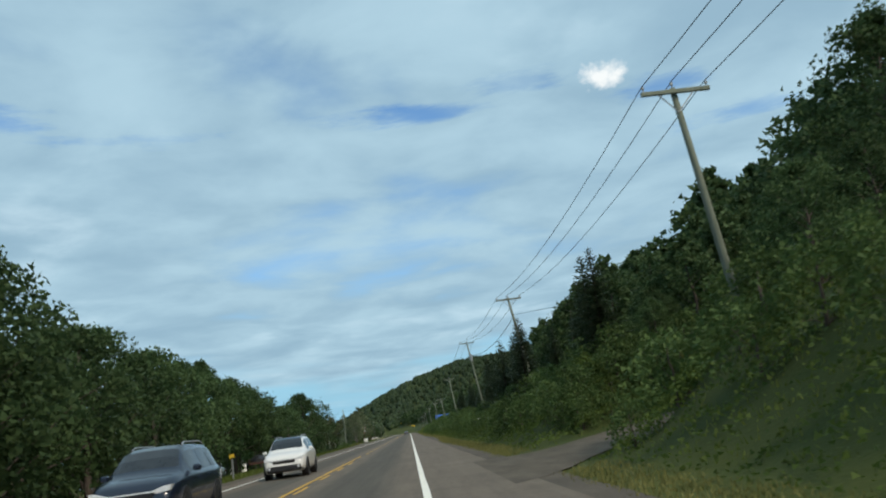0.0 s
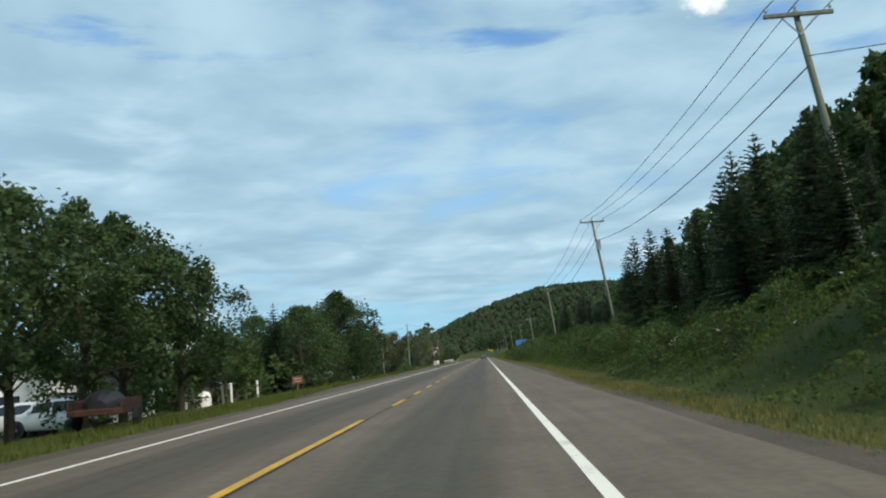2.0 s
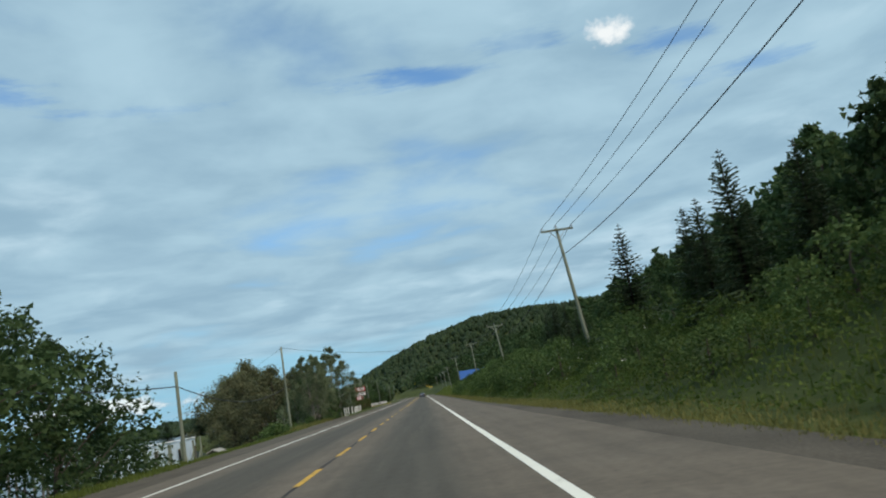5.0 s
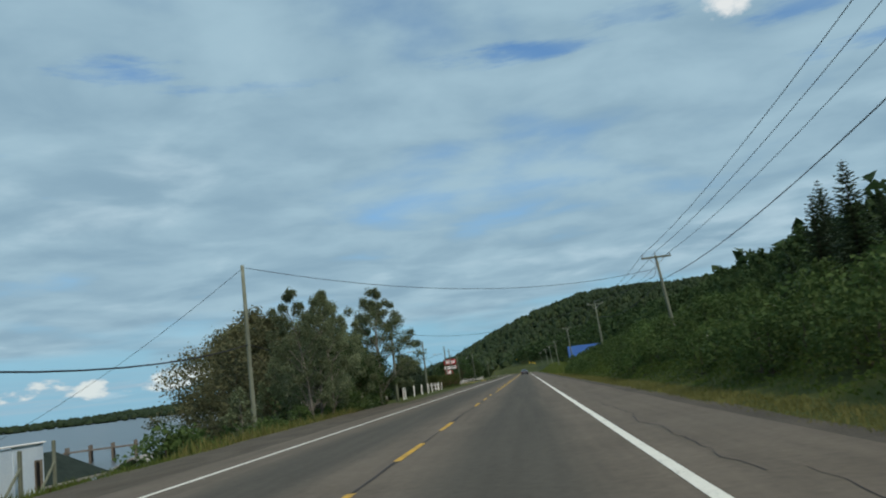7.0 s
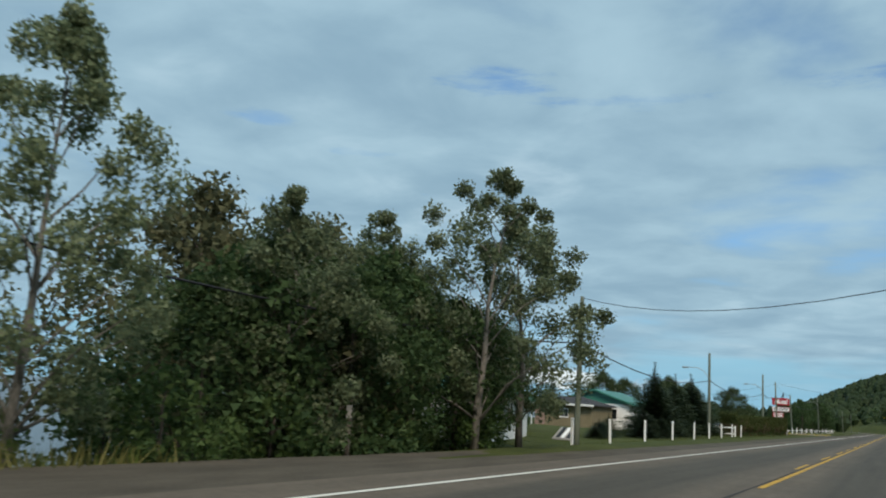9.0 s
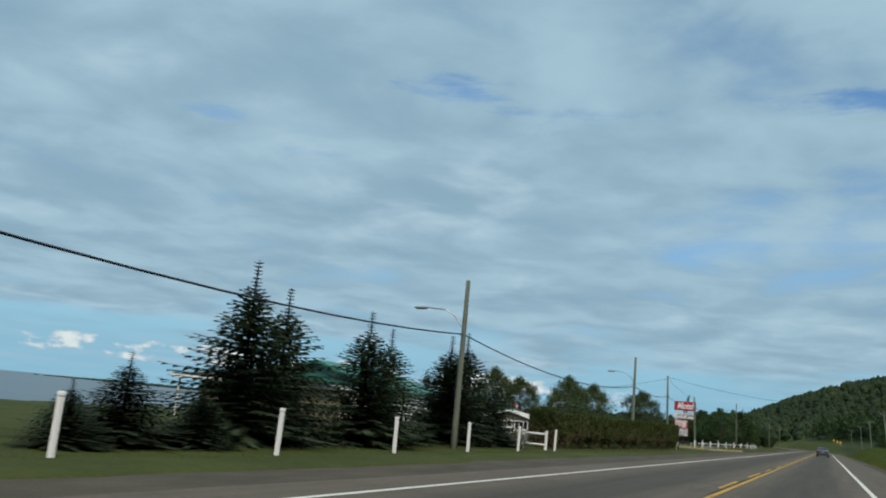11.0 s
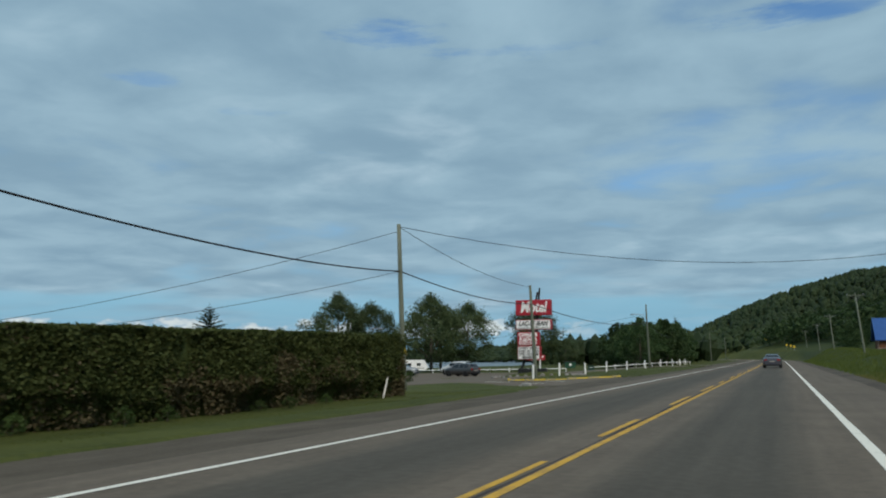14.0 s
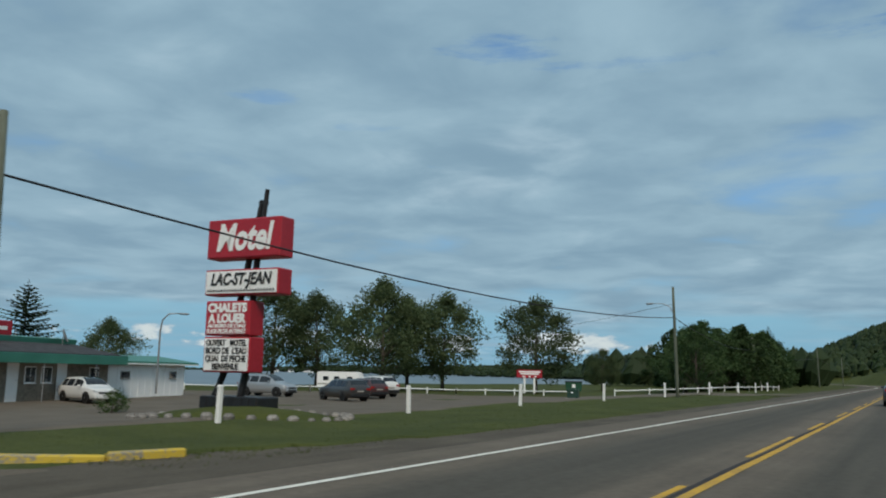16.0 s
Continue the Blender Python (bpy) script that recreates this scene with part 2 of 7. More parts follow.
def water_material():
    m = material("lake_water", (0.055, 0.064, 0.076), (0.085, 0.095, 0.108), 0.28, 0.02, 0.5, 0.35, space="Object", stretch=(0.12, 1, 1), dist=0.5)
    m.node_tree.nodes["Principled BSDF"].inputs["Specular IOR Level"].default_value = 0.36
    return m


M = {
    "road": road_material(), "ground": ground_material(), "water": water_material(),
    "gravel": material("gravel", (0.064, 0.054, 0.041), (0.126, 0.106, 0.081), 0.95, 1.6, 45, 0.6, dist=0.03, stretch=(1, 0.3, 1)),
    "dirt": material("dirty_gravel_shoulder", (0.050, 0.043, 0.034), (0.125, 0.105, 0.082), 0.95, 0.9, 38, 0.6, dist=0.03, stretch=(1, 0.25, 1)),
    "lot": material("car_park_asphalt", (0.110, 0.091, 0.070), (0.162, 0.136, 0.107), 0.9, 0.5, 30, 0.3, dist=0.02),
    "white_line": material("white_road_paint", (0.42, 0.41, 0.36), (0.78, 0.76, 0.68), 0.7, 1.5, 30, 0.1, spread=(0.25, 0.45)),
    "yellow_line": material("yellow_road_paint", (0.30, 0.20, 0.07), (0.62, 0.36, 0.045), 0.7, 1.2, 22, 0.1, spread=(0.3, 0.55)),
    "crack": material("bitumen_crack", (0.03, 0.028, 0.026), (0.06, 0.05, 0.045), 0.8, 3, 30, 0.2),
    "pole": material("weathered_pole_wood", (0.105, 0.120, 0.092), (0.210, 0.232, 0.182), 0.9, 2, 14, 0.4, stretch=(1, 1, 0.12), rand=0.2),
    "dark_wood": material("dark_weathered_wood", (0.10, 0.085, 0.07), (0.22, 0.19, 0.16), 0.9, 3, 20, 0.4, stretch=(1, 1, 0.2)),
    "brown_wood": material("brown_wood", (0.12, 0.055, 0.03), (0.22, 0.11, 0.06), 0.8, 3, 20, 0.3),
    "rust": material("rusty_iron", (0.035, 0.020, 0.016), (0.085, 0.045, 0.034), 0.85, 3, 20, 0.4),
    "bark": material("bark", (0.045, 0.038, 0.03), (0.12, 0.10, 0.085), 0.95, 3, 18, 0.8, stretch=(1, 1, 0.25), dist=0.04),
    "pale_bark": material("pale_bark", (0.09, 0.082, 0.07), (0.24, 0.22, 0.19), 0.9, 3, 16, 0.5, stretch=(1, 1, 0.5)),
    "wire": material("black_cable", (0.02, 0.02, 0.022), (0.035, 0.035, 0.04), 0.6, 4, 30, 0.0),
    "grey_metal": material("galvanised_steel", (0.28, 0.29, 0.30), (0.42, 0.43, 0.44), 0.5, 4, 40, 0.05, metal=0.7),
    "white_paint": material("white_paint", (0.77, 0.77, 0.76), (0.87, 0.87, 0.86), 0.6, 2, 25, 0.08, spread=(0.2, 0.5)),
    "pale_wall": material("pale_blue_white_boards", (0.52, 0.64, 0.76), (0.68, 0.79, 0.88), 0.7, 0.7, 12, 0.1),
    "green_metal": material("green_metal_roof", (0.034, 0.165, 0.120), (0.052, 0.225, 0.168), 0.45, 0.8, 20, 0.1),
    "green_shingle": material("dark_green_shingles", (0.012, 0.022, 0.017), (0.035, 0.048, 0.040), 0.95, 2, 30, 0.5),
    "grey_shingle": material("grey_asphalt_shingles", (0.035, 0.036, 0.040), (0.085, 0.085, 0.09), 0.95, 2, 30, 0.5),
    "stone": material("tan_stone_facing", (0.14, 0.12, 0.095), (0.30, 0.265, 0.22), 0.9, 3, 12, 0.6, dist=0.04),
    "beige": material("beige_siding", (0.20, 0.165, 0.10), (0.27, 0.225, 0.145), 0.8, 1, 20, 0.1),
    "brick": material("pinkish_brick", (0.22, 0.15, 0.12), (0.33, 0.24, 0.20), 0.9, 2, 18, 0.4),
    "glass": material("dark_window_glass", (0.015, 0.018, 0.022), (0.03, 0.035, 0.04), 0.06, 1, 5, 0.0),
    "red": material("sign_red", (0.33, 0.012, 0.025), (0.44, 0.020, 0.035), 0.45, 1.2, 14, 0.05),
    "blue": material("blue_metal_roof", (0.015, 0.07, 0.25), (0.025, 0.10, 0.33), 0.5, 1, 10, 0.1),
    "black": material("black_paint", (0.008, 0.008, 0.009), (0.02, 0.02, 0.022), 0.5, 3, 20, 0.1),
    "kerb": material("chipped_yellow_kerb", (0.26, 0.25, 0.22), (0.58, 0.42, 0.06), 0.8, 2.5, 24, 0.3, spread=(0.42, 0.52)),
    "cabinet_green": material("dark_green_cabinet_paint", (0.012, 0.042, 0.030), (0.020, 0.060, 0.042), 0.5, 3, 30, 0.05),
    "yellow": material("yellow_paint", (0.45, 0.30, 0.03), (0.68, 0.48, 0.05), 0.7, 3, 20, 0.2, spread=(0.3, 0.5)),
    "concrete": material("concrete", (0.25, 0.24, 0.22), (0.42, 0.40, 0.37), 0.9, 2, 25, 0.3),
    "rock": material("field_stone", (0.14, 0.13, 0.115), (0.32, 0.30, 0.28), 0.9, 3, 15, 0.6, rand=0.25),
    "tyre": material("tyre_rubber", (0.012, 0.012, 0.012), (0.025, 0.025, 0.025), 0.85, 8, 40, 0.1),
    "lamp_red": material("red_lamp_lens", (0.25, 0.01, 0.01), (0.35, 0.02, 0.015), 0.25, 5, 20, 0),
    "lamp_clear": material("clear_lamp_lens", (0.5, 0.52, 0.54), (0.75, 0.77, 0.79), 0.15, 5, 20, 0),
    "leaf": leaf_material("maple_leaves", (0.016, 0.028, 0.012), (0.033, 0.055, 0.021), (0.062, 0.092, 0.037)),
    "leaf_grey": leaf_material("poplar_leaves", (0.042, 0.054, 0.028), (0.080, 0.098, 0.052), (0.145, 0.162, 0.100)),
    "leaf_lake": leaf_material("lakeside_tree_leaves", (0.020, 0.030, 0.014), (0.042, 0.058, 0.026), (0.080, 0.098, 0.048)),
    "leaf_rust": leaf_material("rusty_leaves", (0.038, 0.039, 0.021), (0.068, 0.070, 0.036), (0.108, 0.104, 0.058)),
    "needle": leaf_material("spruce_needles", (0.019, 0.030, 0.017), (0.036, 0.052, 0.029), (0.062, 0.082, 0.047), 0.15),
    "bush": leaf_material("shrub_leaves", (0.023, 0.038, 0.013), (0.042, 0.067, 0.021), (0.068, 0.098, 0.033), patch=1.6),
    "hedge": leaf_material("cedar_hedge_leaves", (0.040, 0.052, 0.018), (0.054, 0.068, 0.023), (0.070, 0.086, 0.030), 0.35, patch=1.4),
    "hedge_brown": leaf_material("dry_hedge_leaves", (0.046, 0.040, 0.022), (0.062, 0.053, 0.030), (0.080, 0.068, 0.040), 0.3, patch=1.4),
    "grass": leaf_material("grass_blades", (0.028, 0.040, 0.009), (0.050, 0.066, 0.015), (0.078, 0.094, 0.025), 0.25, patch=0.5),
    "dry_grass": leaf_material("dry_grass_blades", (0.048, 0.050, 0.015), (0.082, 0.080, 0.027), (0.124, 0.114, 0.042), 0.25),
    "weed": leaf_material("bank_weeds", (0.032, 0.048, 0.015), (0.060, 0.088, 0.020), (0.094, 0.126, 0.030), 0.4, patch=0.22),
    "forest": leaf_material("hillside_forest", (0.007, 0.012, 0.005), (0.013, 0.021, 0.009), (0.023, 0.033, 0.013), 0.1, patch=0.02),
    "flower": material("white_flowers", (0.45, 0.45, 0.40), (0.65, 0.65, 0.58), 0.9, 5, 30, 0),
}


# ---- mesh helpers ----
class Shape:
    """Collects points and faces of one mesh."""

    def __init__(self):
        self.v, self.f, self.smooth = [], [], False

    def add(self, pts, faces):
        o = len(self.v)
        self.v.extend(tuple(p) for p in pts)
        self.f.extend(tuple(i + o for i in f) for f in faces)
        return self

    def box(self, x0, x1, y0, y1, z0, z1, b=0.0, m=None):
        """A box with chamfered edges."""
        pts, faces = [], []
        if b <= 0:
            pts = [(x, y, z) for x in (x0, x1) for y in (y0, y1) for z in (z0, z1)]
            faces = [(0, 1, 3, 2), (4, 6, 7, 5), (0, 4, 5, 1), (2, 3, 7, 6), (0, 2, 6, 4), (1, 5, 7, 3)]
        else:
            X, Y, Z = (x0, x1), (y0, y1), (z0, z1)
            idx = {}
            for i in (0, 1):
                for j in (0, 1):
                    for k in (0, 1):
                        s = [1 - 2 * a for a in (i, j, k)]
                        for a in range(3):
                            p = [X[i], Y[j], Z[k]]
                            for c in range(3):
                                if c != a:
                                    p[c] += s[c] * b
                            idx[i, j, k, a] = len(pts)
                            pts.append(tuple(p))
            for a in range(3):
                u, w = [c for c in range(3) if c != a]
                for s in (0, 1):
                    q = []
                    for p, r in ((0, 0), (1, 0), (1, 1), (0, 1)):
                        key = [0, 0, 0]
                        key[a], key[u], key[w] = s, p, r
                        q.append(idx[(*key, a)])
                    faces.append(tuple(q if (s == 1) == (a != 1) else q[::-1]))
                for p in (0, 1):
                    for r in (0, 1):
                        q = []
                        for s, other in ((0, u), (0, w), (1, w), (1, u)):
                            key = [0, 0, 0]
                            key[a], key[u], key[w] = s, p, r
                            q.append(idx[(*key, other)])
                        faces.append(tuple(q if p == r else q[::-1]))
            for i in (0, 1):
                for j in (0, 1):
                    for k in (0, 1):
                        q = [idx[i, j, k, a] for a in range(3)]
                        faces.append(tuple(q if (i + j + k) % 2 else q[::-1]))
        if m is not None:
            pts = [m @ Vector(p) for p in pts]
        return self.add(pts, faces)

    def tube(self, path, radii, n=8, cap=True, squash=1.0):
        """A tube along points, each with its radius."""
        path = [Vector(p) for p in path]
        if isinstance(radii, (int, float)):
            radii = [radii] * len(path)
        rings = []
        for i, p in enumerate(path):
            d = (path[min(i + 1, len(path) - 1)] - path[max(i - 1, 0)]).normalized()
            up = Vector((0, 0, 1)) if abs(d.z) < 0.95 else Vector((0, 1, 0))
            a = d.cross(up).normalized()
            b = a.cross(d)
            rings.append([p + (a * math.cos(t) + b * math.sin(t) * squash) * radii[i] for t in (2 * math.pi * k / n for k in range(n))])
        faces = [(i * n + k, i * n + (k + 1) % n, (i + 1) * n + (k + 1) % n, (i + 1) * n + k) for i in range(len(path) - 1) for k in range(n)]
        if cap:
            faces += [tuple(range(n))[::-1], tuple(range((len(path) - 1) * n, len(path) * n))]
        return self.add([p for r in rings for p in r], faces)

    def prism(self, outline, axis, lo, hi):
        """An outline of pairs, drawn out along an axis."""
        n = len(outline)
        pts = []
        for h in (lo, hi):
            for a, b in outline:
                pts.append({"x": (h, a, b), "y": (a, h, b), "z": (a, b, h)}[axis])
        faces = [(k, (k + 1) % n, n + (k + 1) % n, n + k) for k in range(n)] + [tuple(range(n))[::-1], tuple(range(n, 2 * n))]
        return self.add(pts, faces)

    def mesh(self, name, mat):
        me = bpy.data.meshes.new(name)
        me.from_pydata(self.v, [], self.f)
        me.materials.append(M[mat] if isinstance(mat, str) else mat)
        if self.smooth:
            me.polygons.foreach_set("use_smooth", [True] * len(me.polygons))
        me.update()
        return me


def fix_normals(me):
    bm = bmesh.new()
    bm.from_mesh(me)
    bmesh.ops.recalc_face_normals(bm, faces=bm.faces)
    bm.to_mesh(me)
    bm.free()
    return me


def part(name, shape, mat, parent, label="", at=None, fix=True):
    me = shape.mesh(name, mat)
    ob = new(name, fix_normals(me) if fix and len(me.polygons) < 4000 else me)
    ob.parent = parent
    if at is not None:
        ob.matrix_local = at
    return tagged(ob, label) if label else ob


def thing(name, label, category, at=None, group="", shape=None, mat=None, kind=""):
    data = None
    if shape is not None:
        data = shape.mesh(name, mat)
        if len(data.polygons) < 4000:
            fix_normals(data)
    ob = new(name, data)
    if at is not None:
        ob.matrix_world = at
    return tagged(ob, label, category, group, kind)


def sstep(v, a, b):
    t = min(1.0, max(0.0, (v - a) / (b - a)))
    return t * t * (3 - 2 * t)


def lerp_at(v, table):
    for (a, p), (b, q) in zip(table, table[1:]):
        if v <= b:
            return p + (q - p) * min(1, max(0, (v - a) / (b - a)))
    return table[-1][1]


# ---- the lie of the land ----
LAKE = -4.6
SHORE = ((0, 78), (60, 66), (120, 60), (165, 54), (190, 42), (208, 24), (274, 20), (290, 24), (302, 29), (314, 38), (330, 46), (355, 54), (390, 68), (430, 78), (520, 84), (620, 70), (1000, 110), (1500, 140), (5000, 200))


def road_x(y):
    """How far the road has bent to the left at y."""
    return -((y - 560) ** 2) / 900.0 if y > 560 else 0.0


def drive_y(x):
    return 91.0 + (x - 4) * 1.0


def hill(x, y):
    """The far wooded hill that closes the valley."""
    if y < 700:
        return -9.0
    crest = lerp_at(x - 28.4, ((-194, -9), (-154, 5), (-122, 21), (-86, 39), (-37, 64), (24, 88), (98, 108), (146, 113), (195, 114), (258, 110), (353, 113), (700, 120)))
    crest *= 1 + 0.03 * noise.noise((x * 0.012, y * 0.006, 4))
    r = sstep(y, 960, 1650) * (1 - 0.7 * sstep(y, 1800, 2800))
    crest = max(0.0, crest)
    return crest * r - 9.0 * (1 - sstep(crest * r, 0.0, 4.0))


def land(x, y):
    x = x - road_x(min(y, 720))
    if x > 4.4:
        k = lerp_at(y, ((0, 1.0), (112, 1.0), (128, 0.85), (142, 0.62), (205, 0.60), (224, 0.55), (240, 0.55), (256, 0.66), (285, 0.66), (335, 0.45), (430, 0.35), (520, 0.8), (700, 1.0)))
        toe = 4.6 + 0.25 * noise.noise((y * 0.08, 3.0, 0.0))
        z = 0.12 * sstep(x, 4.4, 6) + k * (2.9 * sstep(x, toe + 0.4, 10.4) + 0.35 * noise.noise((x * 0.22, y * 0.11, 0)) * sstep(x, 5.5, 8))
        sl = lerp_at(y, ((0, 0.50), (130, 0.44), (200, 0.30), (330, 0.26), (450, 0.22), (600, 0.26), (760, 0.30)))
        h = sl * max(0.0, x - lerp_at(y, ((0, 12), (330, 12), (380, 20), (460, 24), (540, 16), (620, 12))))
        h = 46 * (1 - math.exp(-h / 46 * 1.1)) + 2.5 * noise.noise((x * 0.02, y * 0.02, 5)) * sstep(h, 2, 20)
        z += max(0.0, h)
        d = abs(y - drive_y(x))
        if d < 9 and x < 40:
            g = 0.02 + 0.085 * max(0, x - 5)
            z = g + (z - g) * sstep(d, 3.4, 8.5)
        return max(z, hill(x, y))
    if x < -9.0:
        s = lerp_at(y, SHORE)
        d = -x
        steep = sstep(y, 200, 212) * (1 - sstep(y, 265, 277))
        z = -0.30 * sstep(d, 9.3, 13) * (1 - 0.6 * sstep(y, 270, 300)) - 0.012 * max(0, d - 14) * (1 - sstep(y, 270, 300))
        z = z * (1 - steep) + steep * (-0.1 - 3.4 * sstep(d, 10.2, 15.5))
        z -= 1.2 * steep * sstep(d, 14.5, 17.0) * (1 - sstep(y, 258, 264))
        z -= 0.38 * sstep(d, 13.6, 16.5) * sstep(y, 126, 134) * (1 - sstep(y, 166, 174))
        z += 0.10 * noise.noise((x * 0.15, y * 0.15, 2)) * sstep(d, 10, 14)
        z -= 0.32 * sstep(d, 16, 24) * sstep(y, 318, 334) + 0.40 * sstep(d, 20, 32) * sstep(y, 380, 396)
        return max(z + (-7.5 - z) * sstep(d, s - 4, s + 12), hill(x, y))
    return max(-0.02, hill(x, y) - 0.02)


def drape(x, y, up=0.0):
    return Vector((x, y, land(x, y) + up))


XS = sorted({-4800, -3200, -2200, -1500, -1000, -700, -480, -330, *range(-260, -90, 12), *range(-90, -30, 5), *[-30 + 1.2 * i for i in range(18)],
             -9.0, -8.2, *range(-7, 4, 2), 4.4, *[4.8 + 0.7 * i for i in range(16)], *[16.5 + 2 * i for i in range(14)], *range(45, 130, 6), *range(130, 430, 16), 480, 640, 900, 1300, 2000, 3200, 4800})
YS = sorted({-4800, -2500, -1200, -600, -300, -150, -60, *range(-20, 60, 8), *range(60, 460, 2), *range(460, 700, 6), *range(700, 1780, 18), *range(1780, 2600, 60), 2600, 3000, 3600, 4800})


def build_ground():
    s = Shape()
    n = len(XS)
    pts = [(x, y, land(x, y)) for y in YS for x in XS]
    faces = [(j * n + i, j * n + i + 1, (j + 1) * n + i + 1, (j + 1) * n + i) for j in range(len(YS) - 1) for i in range(n - 1)]
    s.add(pts, faces)
    s.smooth = True
    thing("ground", "grassy roadside ground rising to a wooded hill", "ground", shape=s, mat="ground", kind="structure")


build_ground()
s = Shape()
s.add([(-4900, -4900, LAKE), (-20, -4900, LAKE), (-20, 4900, LAKE), (-4900, 4900, LAKE)], [(0, 1, 2, 3)])
thing("water", "grey-blue rippled lake reaching the horizon", "lake", shape=s, mat="water", kind="structure")


def strip(name, label, category, x0, x1, y0, y1, z, mat, step=10.0, wob=0.0, kind="structure", edge=0.0):
    """A flat strip along the road, following its bend; edge gives ragged sides."""
    s = Shape()
    n = max(1, int((y1 - y0) / step))
    pts = []
    for i in range(n + 1):
        y = y0 + (y1 - y0) * i / n
        o = road_x(y)
        xa, xb = x0(y) if callable(x0) else x0, x1(y) if callable(x1) else x1
        w = edge * noise.noise((y * 0.31, xa, 0)), edge * noise.noise((y * 0.27, xb, 7))
        pts += [(xa + o + w[0], y, z), (xb + o + w[1], y, z)]
    s.add(pts, [(2 * i, 2 * i + 1, 2 * i + 3, 2 * i + 2) for i in range(n)])
    return thing(name, label, category, shape=s, mat=mat, kind=kind)


def left_edge(y):
    """Where the gravel ends and the grass begins beside the oncoming lane."""
    return lerp_at(y, ((90, -8.6), (140, -7.9), (160, -9.0), (228, -9.3), (258, -10.2), (280, -9.7)))


def right_edge(y):
    return lerp_at(y, ((112, 4.0), (125, 3.8), (140, 3.6), (152, 3.9), (165, 4.2), (190, 4.3), (225, 3.8), (300, 4.1), (400, 4.5)))


XR, XL, XC = 1.097, -6.17, -2.54
strip("road", "worn grey two-lane asphalt road", "road", -7.3, 3.3, -200, 730, 0.012, "road", 5, edge=0.12)
strip("shoulder", "brownish gravel road shoulder", "shoulder", left_edge, -7.0, -200, 730, 0.004, "gravel", 1.5, edge=0.30)
strip("shoulder", "dusty gravel road shoulder beside grass", "shoulder", 3.0, right_edge, -200, 730, 0.005, "dirt", 1.5, edge=0.25)
strip("road_marking", "worn solid white edge line", "road marking", XR - 0.075, XR + 0.075, -200, 730, 0.018, "white_line", 2, edge=0.012)
strip("road_marking", "worn solid white edge line", "road marking", XL - 0.06, XL + 0.06, -200, 730, 0.018, "white_line", 2, edge=0.012)
strip("road_marking", "solid yellow centre line", "road marking", XC - 0.17, XC - 0.04, -200, 126.8, 0.018, "yellow_line", 2, edge=0.015)
for i in range(-14, -1):
    strip("road_marking", "short worn yellow centre dash", "road marking", XC + 0.10, XC + 0.21, 131.9 + 6.8 * i - 6.8, 131.9 + 6.8 * i - 3.6, 0.018, "yellow_line", 1, edge=0.015)
for i in [k for k in range(20) if k != 16]:
    strip("road_marking", "short yellow centre dash", "road marking", XC - 0.06, XC + 0.06, 131.9 + 6.8 * i, 135.2 + 6.8 * i, 0.018, "yellow_line", 1, edge=0.015)
strip("road_marking", "solid yellow centre line", "road marking", XC + 0.05, XC + 0.17, 269, 730, 0.018, "yellow_line", 2, edge=0.015)
for i in range(30):
    strip("road_marking", "worn piece of a yellow centre line", "road marking", XC - 0.17, XC - 0.07, 277.6 + 9.1 * i, 281.4 + 9.1 * i + (i % 3), 0.018, "yellow_line", 1, edge=0.02)
strip("road_marking", "solid yellow centre line", "road marking", XC - 0.19, XC - 0.07, 551, 730, 0.018, "yellow_line", 2, edge=0.015)
strip("road_crack", "dark tarred seam along the road", "crack", XC - 0.035, XC + 0.025, 60, 420, 0.016, "crack", 0.8, edge=0.05)
for x, a, b in ((2.1, 205, 222), (1.75, 222, 240), (-5.2, 120, 127), (-1.8, 208, 214)):
    s, n = Shape(), int((b - a) / 0.45)
    for i in range(n + 1):
        y = a + (b - a) * i / n
        o = 0.22 * noise.noise((y * 0.35, x, 0)) + 0.10 * noise.noise((y * 1.6, x, 2))
        w = 0.004 + 0.028 * abs(noise.noise((y * 0.9, x, 5)))
        s.v += [(x + o - w, y, 0.016), (x + o + w, y, 0.016)]
    s.f = [(2 * i, 2 * i + 1, 2 * i + 3, 2 * i + 2) for i in range(n)]
    thing("road_crack", "dark wandering crack in the asphalt", "crack", shape=s, mat="crack", kind="structure")


def build_drive():
    s = Shape()
    xs = [2.8 + 0.8 * i for i in range(24)]
    pts = []
    for x in xs:
        w = 3.4 + 2.2 * (1 - sstep(x, 3, 6))
        for k in (-1, -0.5, 0, 0.5, 1):
            p = drape(x, drive_y(x) + k * w, 0.035)
            p.z = max(p.z, 0.014)
            pts.append(p)
    s.add(pts, [(5 * i + j, 5 * i + j + 1, 5 * i + j + 6, 5 * i + j + 5) for i in range(len(xs) - 1) for j in range(4)])
    thing("side_road", "gravel side road climbing from the shoulder", "side road", shape=s, mat="gravel", kind="structure")


build_drive()


